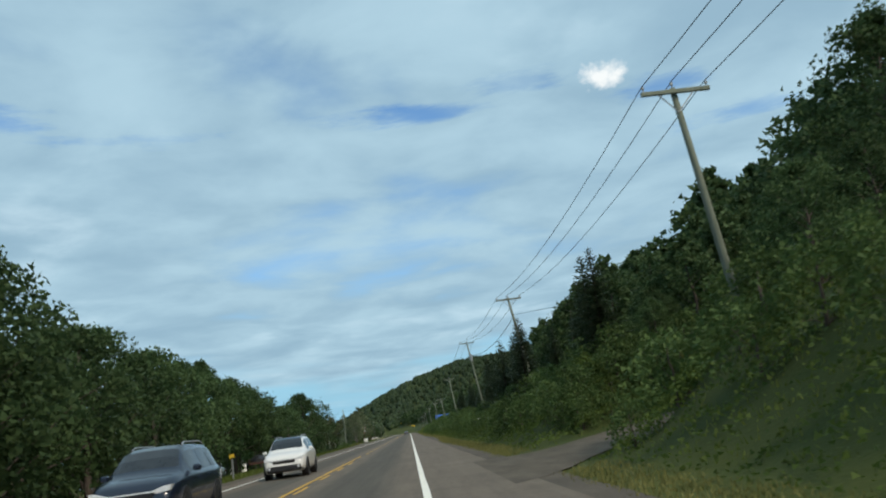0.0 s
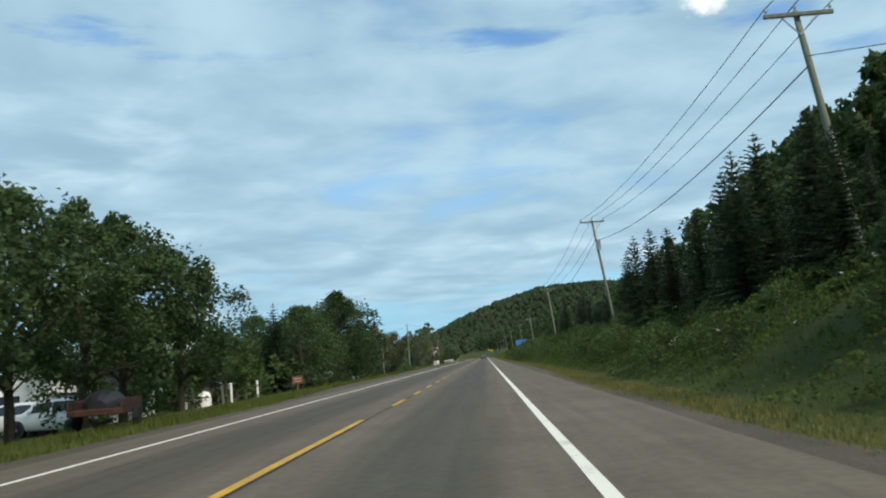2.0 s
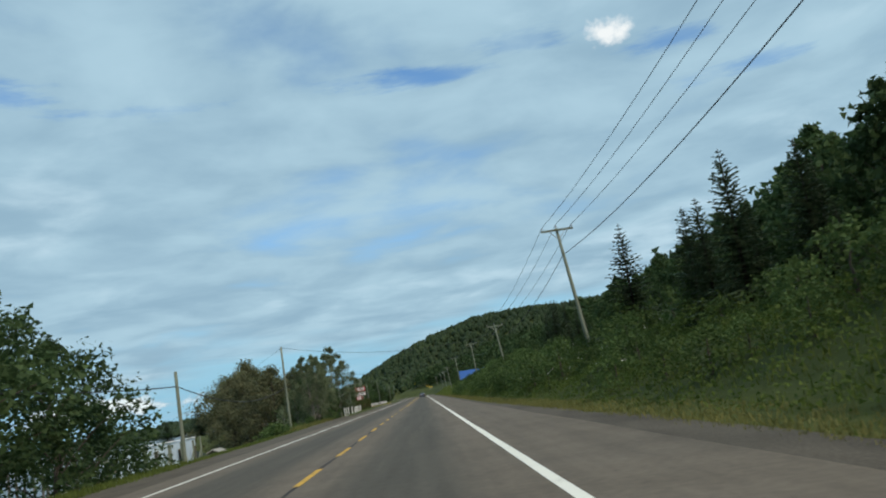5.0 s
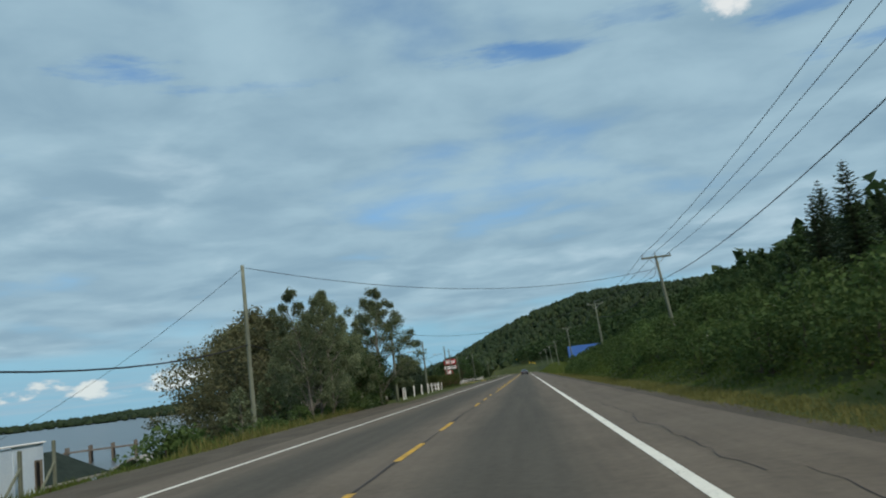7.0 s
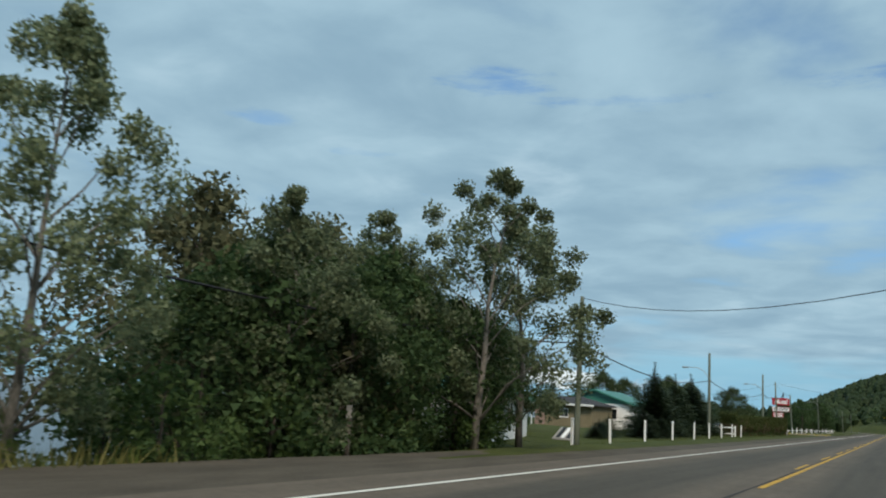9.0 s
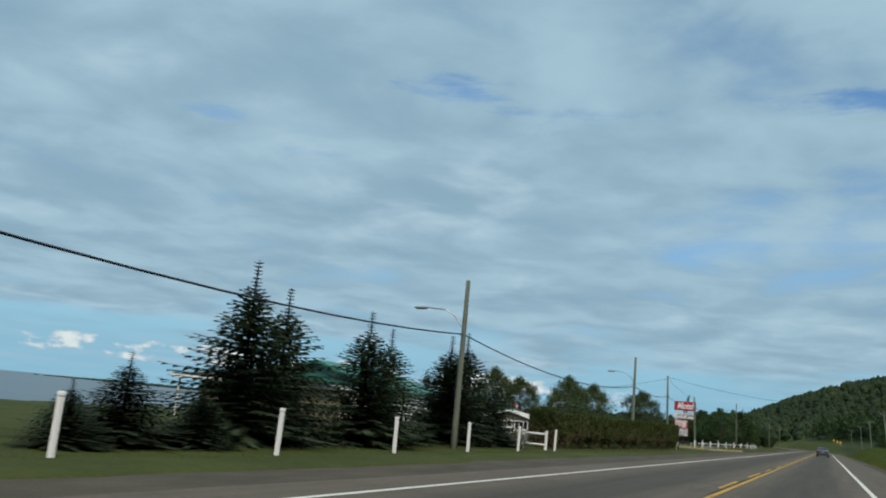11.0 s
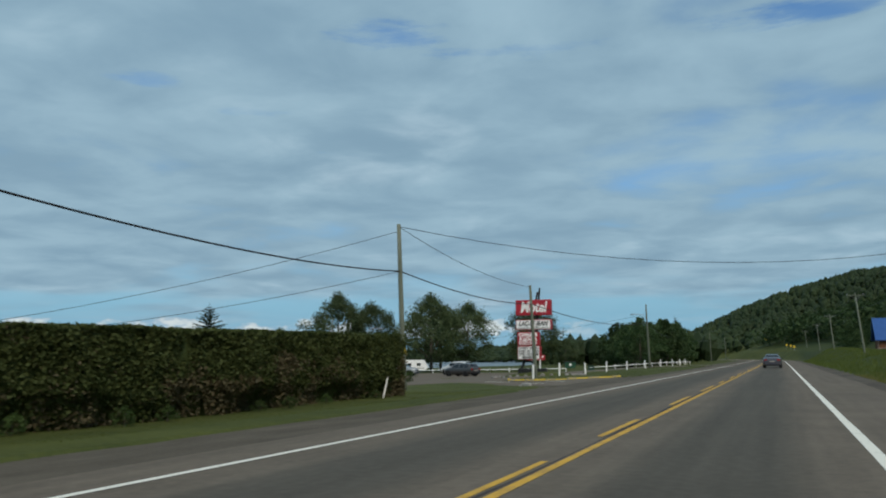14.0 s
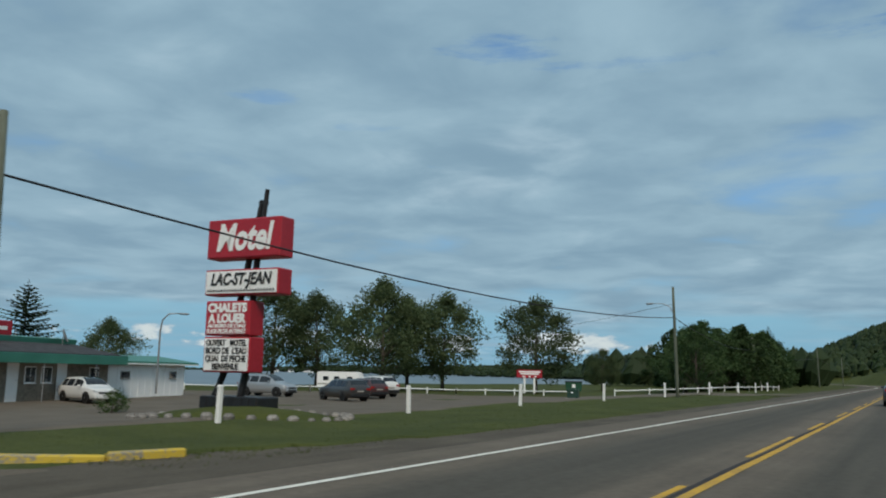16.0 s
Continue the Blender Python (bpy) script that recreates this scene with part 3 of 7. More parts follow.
# ---- utility poles and wires ----
def utility_pole(x, y, z0, z1, lean=0.0, arm=True, arm_drop=0.15, lamp=0, label="", transformer=False):
    """lean: metres by which the top stands to the left of the foot. lamp: -1 puts a street lamp towards the lots."""
    h = z1 - z0
    top = thing("utility_pole", label or "weathered grey wooden utility pole with a crossarm", "utility pole", pose(x, y, z0), group="utility poles")
    s = Shape()
    k = [0, 0.25, 0.5, 0.75, 1]
    s.tube([(-lean * t, 0, -0.6 + (h + 0.6) * t) for t in k], [0.135 - 0.05 * t for t in k], 10)
    s.smooth = True
    part("shaft", s, "pole", top)
    if arm:
        za = h - arm_drop
        xa = -lean * za / h
        part("crossarm", Shape().box(xa - 0.98, xa + 0.98, -0.20, -0.10, za - 0.06, za + 0.06, 0.012), "pole", top)
        for sx in (-1, 1):
            part("brace", Shape().tube([(xa + sx * 0.5, -0.15, za - 0.05), (xa, -0.12, za - 0.6)], 0.018, 5), "grey_metal", top)
        for ix, iz in ((-0.9, za + 0.05), (0.9, za + 0.05)):
            part("insulator", Shape().tube([(xa + ix, -0.15, iz), (xa + ix, -0.15, iz + 0.07), (xa + ix, -0.15, iz + 0.1), (xa + ix, -0.15, iz + 0.17)], [0.02, 0.02, 0.05, 0.035], 7), "grey_metal", top)
        part("insulator", Shape().tube([(-lean, 0, h), (-lean, 0, h + 0.08), (-lean, 0, h + 0.1), (-lean, 0, h + 0.2)], [0.02, 0.02, 0.05, 0.035], 7), "grey_metal", top)
    if transformer:
        zt = h - 2.1
        s = Shape().tube([(-lean * zt / h + 0.02, -0.38, zt - 0.4), (-lean * zt / h + 0.02, -0.38, zt + 0.35), (-lean * zt / h + 0.02, -0.38, zt + 0.45)], [0.2, 0.2, 0.1], 12)
        part("transformer", s, "grey_metal", top, "grey steel transformer can")
    if lamp:
        zl = h - 2.0
        pts = [(-lean * zl / h, 0, zl), (lamp * 0.4, -0.1, zl + 0.55), (lamp * 0.8, -0.2, zl + 0.78), (lamp * 1.55, -0.3, zl + 0.82)]
        arm_ob = part("lamp_arm", Shape().tube(pts, 0.028, 6), "grey_metal", top)
        s = Shape().tube([(lamp * 1.5, -0.3, zl + 0.82), (lamp * 1.62, -0.31, zl + 0.80), (lamp * 1.95, -0.35, zl + 0.79), (lamp * 2.08, -0.36, zl + 0.80)], [0.05, 0.11, 0.12, 0.05], 8, squash=0.55)
        part("lamp_head", s, "grey_metal", arm_ob, "grey cobra-head street lamp")
    return top


RIGHT = [(10.1, 43.0, 2.2, 9.6), (10.07, 89.2, 2.3, 9.55), (10.9, 131.6, 2.9, 10.35), (10.9, 175.8, 3.0, 11.55), (10.0, 221.1, 2.7, 9.68),
         (9.85, 269.7, 2.0, 7.75), (9.6, 318.5, 1.5, 8.45), (9.6, 388.0, 0.8, 8.9), (9.6, 458.0, 0.8, 8.6), (9.7, 520.0, 1.5, 8.8), (9.7, 580.0, 2.0, 9.2), (8.5, 640.0, 2.0, 9.2)]
LEANS = [0.7, 0.75, 1.15, 1.25, 0.8, 0.62, 0.3, 0.4, 0.7, 0.5, 0.5, 0.5]
for i, ((x, y, z0, z1), ln) in enumerate(zip(RIGHT, LEANS)):
    utility_pole(x, y, min(z0, land(x, y) + 0.1), z1, ln, transformer=i == 3, label="leaning weathered utility pole with crossarm on the bank")
LEFT = [(-13.3, 217.8, -0.6, 4.45, 0.05, 0), (-12.95, 251.4, -0.6, 7.62, 0.0, 0), (-11.46, 284.7, -0.1, 5.84, -0.05, 0), (-13.15, 320.9, -0.2, 6.45, 0.0, -1),
        (-13.78, 356.5, -0.1, 6.86, 0.0, -1), (-14.75, 378.5, -0.1, 7.05, 0.25, 0), (-14.95, 399.8, 0.0, 6.08, 0.3, 0), (-14.7, 449.9, -0.1, 7.66, 0.2, -1),
        (-17.0, 503.0, -0.2, 6.6, 1.1, 0), (-15.5, 560.0, -0.2, 7.0, 0.2, 0), (-15.5, 620.0, -0.2, 7.0, 0.2, 0)]
for x, y, z0, z1, ln, lm in LEFT:
    pole = utility_pole(x, y, land(x, y), z1, ln, arm=False, lamp=lm, label="grey wooden utility pole " + ("with a street lamp" if lm else "carrying a single cable"))
    if y == 378.5:
        part("band", Shape().tube([(-0.07, 0, 1.60), (-0.075, 0, 1.84)], 0.137, 12), "yellow", pole, "yellow reflective band")


def wire(a, b, sag, r=0.014, label="thin black overhead wire"):
    a, b = Vector(a), Vector(b)
    n = 14
    pts = [a.lerp(b, i / n) - Vector((0, 0, sag * 4 * (i / n) * (1 - i / n))) for i in range(n + 1)]
    s = Shape().tube(pts, r, 5)
    return thing("overhead_wire", label, "wire", shape=s, mat="wire", group="overhead wires")


def right_top(i, dx, dz):
    x, y, z0, z1 = RIGHT[i]
    return (x - LEANS[i] + dx, y - 0.15, z1 + dz)


for i in range(len(RIGHT) - 1):
    for dx, dz in ((-0.9, 0.08), (0.0, 0.2), (0.9, 0.08)):
        wire(right_top(i, dx, dz), right_top(i + 1, dx, dz), 0.7, 0.013)
    if i > 1:
        wire(right_top(i, 0.1, -1.7), right_top(i + 1, 0.1, -1.7), 0.9, 0.020, "thick black communication cable")
wire(right_top(2, 0.1, -1.4), (46, 128, 13.5), 0.8, 0.014)


def left_top(i, dz):
    x, y, z0, z1, ln, lm = LEFT[i]
    return (x - ln * (1 + dz / (z1 - z0)), y, z1 + dz)


CABLE = [-0.80, -3.75, -1.90, -2.15, -2.25, -2.05, -1.25, -2.2, -1.6, -1.6, -1.6]
wire((-13.4, 176.0, 3.9), left_top(0, CABLE[0]), 0.5, 0.028, "thick black roadside cable")
for i in range(len(LEFT) - 1):
    wire(left_top(i, CABLE[i]), left_top(i + 1, CABLE[i + 1]), (1.1, 0.75, 0.75, 0.75, 0.35, 0.35)[min(i, 5)] if i < 6 else 0.75, 0.028, "thick black roadside cable")
wire(left_top(1, -0.1), right_top(5, 0, -0.9), 1.2, 0.014, "thin wire crossing the road")
wire(left_top(2, -0.05), (7.99, 264.2, 5.8), 1.54, 0.012, "thin wire crossing the road")
wire((7.99, 264.2, 5.8), right_top(5, 0, -0.4), 0.2, 0.016)
wire(left_top(5, -0.1), (8.82, 395.0, 6.87), 1.26, 0.014, "thin wire crossing the road")
wire((8.82, 395.0, 6.87), right_top(7, 0, -1.0), 0.15, 0.014)
wire(left_top(5, -0.1), left_top(6, -0.1), 0.45, 0.013)
wire(left_top(1, -0.15), (-33, 262, 0.5), 0.5, 0.011)
wire(left_top(5, -0.3), (-36, 372, 2.6), 0.4, 0.012)
wire(left_top(5, -2.05), (-36, 374, 2.3), 0.4, 0.012)
wire(left_top(7, -1.2), (-55, 470, 4), 0.8, 0.012)


# ---- trees ----
def leaf_card(v, f, c, size, rng):
    """A small pointed leaf spray at c."""
    a = Vector((rng.gauss(0, 1), rng.gauss(0, 1), rng.gauss(0, 0.6))).normalized()
    b = a.cross(Vector((rng.gauss(0, 1), rng.gauss(0, 1), rng.gauss(0, 1)))).normalized()
    a, b = a * size, b * size * rng.uniform(0.6, 0.95)
    o = len(v)
    v.extend((c - a, c + a * rng.uniform(0.2, 0.7) + b, c + a * rng.uniform(0.4, 0.9) - b * 0.8))
    f.append((o, o + 1, o + 2))


def make_broadleaf(seed, h, w, leaves=2600, size=0.17, bare=0.16, clumps=46, slim=1.0, ragged=0.25, limb=2, puff=1.0, thick=0.020, tilt=0.04):
    """Trunk with limbs, and a crown of leaf sprays gathered in clumps round the limb ends."""
    rng = random.Random(seed)
    tr, cr = Shape(), Shape()
    lean = rng.uniform(-tilt, tilt) * h
    spine = [Vector((lean * t * t, rng.uniform(-0.05, 0.05) * h * t, h * 0.86 * t)) for t in (0, 0.15, 0.35, 0.55, 0.75, 1)]
    spine[0].z = -0.4
    r0 = thick * h + 0.03
    tr.tube(spine, [r0, r0 * 0.82, r0 * 0.66, r0 * 0.48, r0 * 0.3, r0 * 0.1], 8)
    ends = []
    for i in range(clumps):
        t = bare + (1 - bare) * ((i + rng.random()) / clumps) ** 0.85
        u = (t - bare) / (1 - bare)
        prof = math.sin(math.pi * min(1, 0.16 + 0.86 * u ** slim)) ** 0.75
        rad = w * 0.5 * prof * rng.uniform(0.55, 1.0 + ragged)
        an = i * 2.399 + rng.uniform(-0.5, 0.5)
        k = min(4.99, t * 5)
        base = spine[int(k)].lerp(spine[int(k) + 1], k - int(k)) * 0.92
        e = Vector((base.x + rad * math.cos(an), base.y + rad * math.sin(an), h * t * 0.94 + rng.uniform(-0.03, 0.06) * h))
        ends.append((e, max(0.35, puff * w * rng.uniform(0.10, 0.19) * (0.6 + 0.5 * prof))))
        if i % limb == 0:
            b0 = base.copy()
            b0.z = max(h * bare * 0.7, e.z - rad * 0.8 - 0.2)
            rr = r0 * 0.36 * (1 - 0.6 * t)
            ln = [b0.lerp(e, q) + Vector((rng.gauss(0, 0.06), rng.gauss(0, 0.06), 0.10)) * (rad * 4 * q * (1 - q)) for q in (0, 0.3, 0.55, 0.8, 1)]
            tr.tube(ln, [rr, rr * 0.75, rr * 0.5, rr * 0.3, rr * 0.12], 4 if h > 3 else 3, cap=False)
    tr.smooth = True
    per = leaves // len(ends)
    for e, r in ends:
        for j in range(per):
            d = Vector((rng.gauss(0, 1), rng.gauss(0, 1), rng.gauss(0, 0.75)))
            d = d.normalized() * r * (rng.random() ** 0.45) * rng.uniform(0.8, 1.25)
            leaf_card(cr.v, cr.f, e + d, size * rng.uniform(0.7, 1.35), rng)
    return tr, cr


def make_spruce(seed, h, w, whorls=22, arms=9, leader=0.0):
    rng = random.Random(seed)
    tr, cr = Shape(), Shape()
    tr.tube([(0, 0, -0.4), (0, 0, h * 0.5), (0, 0, h)], [0.016 * h + 0.03, 0.010 * h, 0.012], 7)
    tr.smooth = True
    for i in range(whorls):
        t = (i + 0.3 * rng.random()) / whorls
        z = h * (0.05 + 0.95 * t)
        ln0 = w * 0.5 * (max(0.0, 1 - t / (1 - leader)) ** 0.85) * (0.85 + 0.3 * rng.random()) + 0.05 + leader * (0.35 + 1.2 * (1 - t))
        n = max(5, int(arms * (1 - 0.4 * t)))
        for a in range(n):
            an = 2 * math.pi * (a + rng.uniform(-0.3, 0.3)) / n + i * 1.3
            ln = ln0 * rng.uniform(0.65, 1.15)
            d, q = Vector((math.cos(an), math.sin(an), 0)), Vector((-math.sin(an), math.cos(an), 0))
            droop = rng.uniform(0.15, 0.42) * (1 - t) - 0.28 * t
            steps = max(3, int(ln / 0.15))
            for k in range(steps):
                u0, u1 = k / steps, (k + 1.3) / steps
                sp = (0.11 + 0.17 * ln * (1 - u0)) * min(1.0, 0.4 + ln)
                c0 = d * ln * u0 + Vector((0, 0, z - droop * ln * u0 + 0.10 * ln * u0 * u0))
                c1 = d * ln * u1 + Vector((0, 0, z - droop * ln * u1 + 0.10 * ln * u1 * u1))
                for sgn in (-1, 0, 1):
                    if sgn == 0 and k % 2:
                        continue
                    out = q * sgn * sp * rng.uniform(0.6, 1.35) if sgn else q * rng.gauss(0, 0.05)
                    tip = c1 + d * sp * rng.uniform(0.1, 0.8) + out + Vector((0, 0, (0.03 if sgn else -0.5) * sp - rng.uniform(0.0, 0.3) * sp))
                    o = len(cr.v)
                    cr.v.extend((c0, c1, tip))
                    cr.f.append((o, o + 1, o + 2))
    return tr, cr


def tree_proto(kind, seed, h, w, bark, leaf, **kw):
    tr, cr = (make_spruce if kind == "spruce" else make_broadleaf)(seed, h, w, **kw)
    return tr.mesh("trunk", bark), cr.mesh("crown", leaf)


def plant(meshes, x, y, scale, turn, label, category="tree", name="tree", group="roadside trees", sz=None, z=None):
    ob = thing(name, label, category, group=group)
    zz = land(x, y) if z is None else z
    ob.matrix_world = pose(x, y, zz, 0, 0, turn) @ Matrix.Diagonal((scale, scale, sz or scale, 1))
    for n, me in zip(("trunk", "crown"), meshes):
        p = new(n, me)
        p.parent = ob
    return ob


rnd = random.Random(7)
OAK = [tree_proto("broad", 11 + i, 8.5, 6.2, "bark", "leaf", leaves=7400, size=0.126, bare=0.07, clumps=52, ragged=0.38, puff=1.0) for i in range(4)]
TALL = [tree_proto("broad", 15 + i, 8.5, 6.0, "bark", "leaf", leaves=9400, size=0.108, bare=0.27, clumps=44, ragged=0.40, puff=0.95) for i in range(3)]
WOOD = [tree_proto("broad", 21 + i, 8.5, 6.0, "bark", "leaf", leaves=2800, size=0.24, bare=0.07, clumps=46, ragged=0.35, limb=5) for i in range(3)]
POPLAR = [tree_proto("broad", 41 + i, 9.5, 6.8, "bark", "leaf_lake", leaves=13500, size=0.125, bare=0.2, clumps=52, puff=1.15, ragged=0.35) for i in range(2)]
ASPEN = [tree_proto("broad", 31 + i, 9.5, 5.0, "pale_bark", "leaf_grey", leaves=14800, size=0.076, bare=0.14, clumps=54, slim=1.0, ragged=0.55, puff=0.72, limb=2, thick=0.013, tilt=0.16) for i in range(4)]
SAPLING = [tree_proto("broad", 37, 4.4, 1.1, "pale_bark", "leaf_grey", leaves=1500, size=0.062, bare=0.3, clumps=18, ragged=0.5, puff=1.2)]
RUST = [tree_proto("broad", 51, 7.0, 5.4, "bark", "leaf_rust", leaves=9500, size=0.088, bare=0.06, clumps=54, ragged=0.45)]
SPRUCE = [tree_proto("spruce", 61 + i, 8.0, 4.2, "bark", "needle", whorls=30 + 2 * i, arms=11) for i in range(3)]
LAWN_SPRUCE = [tree_proto("spruce", 65 + i, 8.0, 5.6, "bark", "needle", whorls=44, arms=13, leader=0.16) for i in range(2)]
PINE = [tree_proto("spruce", 71, 7.0, 7.4, "bark", "needle", whorls=26, arms=13, leader=0.05)]
SHRUB = [tree_proto("broad", 81 + i, 1.9, 2.2, "bark", "bush", leaves=880, size=0.084, bare=0.02, clumps=24, ragged=0.45, limb=6) for i in range(3)]

# left side: a close row of broadleaf trees
def plant_to(protos, h0, x, y, top, label, category="tree", group="roadside trees", **kw):
    """Plants a tree so that its top reaches the height top."""
    sc = max(0.25, (top - land(x, y)) / h0)
    return plant(protos[rnd.randrange(len(protos))], x, y, sc, rnd.uniform(0, 360), label, category, group=group, **kw)


for i in range(46):
    y = 84 + i * 2.45 + rnd.uniform(-1, 1)
    if y > 186:
        break
    row = i % 3
    x = -13.2 - row * 3.2 + rnd.uniform(-1.0, 0.8)
    top = lerp_at(y, ((84, 8.4), (100, 8.6), (112, 8.8), (122, 10.2), (132, 9.2), (145, 8.8), (151, 8.0), (155, 5.4), (160, 4.4), (168, 4.8), (174, 5.8), (186, 5.8)))
    if 125 < y < 170:
        continue
    plant_to(TALL if y > 118 and row == 0 else OAK, 8.5, x, y, top * rnd.uniform(0.74, 1.08), "leafy dark green broadleaf tree beside the road")
for x, y, tp in ((-13.6, 97.2, 9.6), (-13.6, 91.5, 8.8), (-14, 190, 8.6), (-13.2, 168.5, 5.9), (-15.5, 196, 8.9), (-16, 201, 7.6), (-15.5, 207, 6.0), (-16.5, 186, 7.3), (-19, 178, 6.0), (-22, 168, 6.2), (-21, 160, 5.5), (-14.5, 175, 6.3), (-17.5, 215, 4.0)):
    plant_to(OAK, 8.5, x, y, tp, "rounded green broadleaf tree in a roadside group")
for x, y in ((-15.5, 158.0), (-16.2, 163.5), (-15.4, 167.0), (-17.0, 160.5)):
    plant(SHRUB[rnd.randrange(3)], x, y, rnd.uniform(1.7, 2.3), rnd.uniform(0, 360), "tall light green bush under the trees", "bush", "bush", "roadside shrubs")
for x, y, tp in ((-14.5, 166.0, 6.0), (-20, 181, 7.2), (-21.5, 171, 5.5)):
    plant_to(SPRUCE, 8.0, x, y, tp, "dark pointed spruce among broadleaf trees", "spruce")

# left cluster between the lake and the road
for x, y, tp in ((-17.5, 269.5, 7.0), (-22.9, 281.5, 9.0), (-24.5, 279.0, 7.0), (-22.0, 275.0, 7.0), (-15.8, 271.5, 6.0)):
    plant_to(RUST, 7.0, x, y, tp, "rusty brown-green broadleaf tree")
for k, x, y, tp, wide, turn in ((0, -11.0, 254.5, 6.75, 0.58, 20), (1, -10.9, 255.9, 6.7, 0.46, 200), (2, -11.2, 259.9, 7.0, 0.66, 75), (3, -12.4, 267.4, 6.0, 0.70, 130), (1, -14.3, 269.5, 6.4, 0.75, 310),
                                (0, -11.1, 274.7, 8.9, 0.86, 250), (2, -11.6, 279.2, 8.0, 0.92, 160), (3, -14.5, 274.2, 7.2, 0.80, 40), (3, -13.4, 258.6, 4.6, 0.50, 280)):
    plant(ASPEN[k], x, y, wide, turn, "grey-green aspen with pale trunk and open crown", "aspen", sz=(tp - land(x, y)) / 9.5)
for x, y, tp in ((-13.6, 268.0, 5.2), (-12.6, 270.3, 4.6), (-13.4, 272.6, 5.4), (-12.6, 276.2, 4.6), (-13.8, 278.6, 4.4), (-13.2, 265.6, 3.6), (-12.6, 278.4, 2.3)):
    plant_to(OAK, 8.5, x, y, tp, "dense green undergrowth tree in the roadside group")
for i in range(27):
    y = 252.5 + i * 0.92
    plant(SHRUB[rnd.randrange(3)], -10.8 - rnd.uniform(0.2, 2.6), y, rnd.uniform(0.5, 0.95) * (1.15 if y > 260 else 0.9), rnd.uniform(0, 360), "low green roadside shrub", "shrub", "shrub", "roadside shrubs")
for x, y, sc in ((-14.0, 247.0, 0.9), (-15.5, 249.5, 1.1), (-13.0, 249.5, 0.8), (-16.5, 245.5, 0.9), (-24.1, 268.2, 1.6), (-14.8, 242.5, 0.9), (-17.0, 252.0, 1.2), (-12.9, 242.6, 0.9), (-13.5, 244.2, 1.15), (-14.4, 245.6, 1.0), (-15.0, 243.6, 1.3), (-14.6, 252.9, 1.7), (-12.3, 249.8, 0.8), (-13.6, 252.0, 0.9)):
    plant(SHRUB[rnd.randrange(3)], x, y, sc, rnd.uniform(0, 360), "low green shrub above the lake", "shrub", "shrub", "roadside shrubs")
for x, y, tp in ((-12.7, 241.3, 0.68), (-12.5, 242.4, 0.55), (-13.0, 243.1, 0.25), (-12.3, 241.7, 0.55), (-13.9, 245.8, -0.5), (-13.0, 247.6, -0.45), (-12.9, 250.4, 0.0), (-12.0, 251.6, 0.25), (-12.9, 252.6, 0.30), (-12.2, 253.4, 0.15), (-13.6, 254.2, 0.10), (-11.6, 252.6, -0.05)):
    plant_to(SHRUB, 1.9, x, y, tp, "full dark green bush on the slope above the lake", "bush", "roadside shrubs", name="bush")
plant_to(SAPLING, 4.4, -13.5, 251.4, 2.0, "slim young aspen above the lake", "aspen")
BROAD = [tree_proto("broad", 35 + i, 8.5, 7.6, "bark", "leaf_lake", leaves=16500, size=0.092, bare=0.18, clumps=44, ragged=0.45, puff=1.05, limb=3, thick=0.014) for i in range(2)]
for x, y, tp in ((-24.6, 302, 7.3), (-25.0, 293.4, 8.4), (-21.5, 297.5, 6.4), (-28, 300.8, 7.0), (-26.3, 297.6, 7.8), (-24.3, 289.6, 8.4)):
    plant_to(BROAD, 8.5, x, y, tp, "spreading grey-green tree behind a white building")
for x, y, tp in ((-21.4, 301, 2.3), (-22.9, 304, 2.4), (-20.6, 299.2, 2.2)):
    plant_to(OAK, 8.5, x, y, tp, "small rounded bush-like tree on the lawn")
for x, y, tp in ((-14.6, 309.5, 4.9), (-15.4, 312.3, 4.6), (-14.8, 316.5, 4.5), (-15.8, 320.0, 4.3), (-15.2, 324.5, 4.6), (-16.6, 327.6, 4.1), (-16.2, 328.6, 5.2), (-15.5, 331.1, 3.6)):
    h = (tp - land(x, y)) / 8.0
    plant(LAWN_SPRUCE[int(y) % 2], x, y, 1.42 * h, rnd.uniform(0, 360), "dense dark spruce on the motel lawn", "spruce", group="spruces on the lawn", sz=h)
for x, y, tp in ((-13.6, 303.0, 1.2), (-14.2, 305.0, 1.9), (-13.4, 306.6, 1.3), (-15.0, 300.5, 1.2)):
    h = (tp - land(x, y)) / 8.0
    plant(LAWN_SPRUCE[int(y) % 2], x, y, 2.1 * h, rnd.uniform(0, 360), "young low spruce on the motel lawn", "spruce", group="spruces on the lawn", sz=h)
for x, y, h in ((-13.9, 294.6, 0.10), (-14.2, 296.2, 0.13), (-14.6, 298.2, 0.12)):
    plant(LAWN_SPRUCE[0], x, y, 2.4 * h, 50 * y, "low spreading juniper on the lawn", "juniper", "shrub", "lawn shrubs", sz=h)

# round the motel
plant_to(PINE, 7.0, -71, 438, 9.0, "dark open pine behind the motel", "pine")
plant_to(PINE, 7.0, -78, 428, 5.6, "dark open pine behind the motel", "pine")
for x, y, tp in ((-69, 470, 12.2), (-63, 471, 10.4), (-50.6, 466.6, 11.2), (-47.6, 474.7, 10.2), (-52.0, 474.0, 9.6), (-37.0, 477.0, 9.6), (-60, 438.5, 5.2), (-38.0, 502.8, 4.8)):
    plant_to(POPLAR, 9.5, x, y, tp, "tall dark green tree at the lakeside", "tree", "lakeside trees")
for i in range(26):
    x, y = -rnd.uniform(17.5, 29), rnd.uniform(496, 560)
    plant_to(WOOD, 8.5, x, y, rnd.uniform(6.2, 8.6), "dark green tree beyond the motel lot", group="lakeside trees")
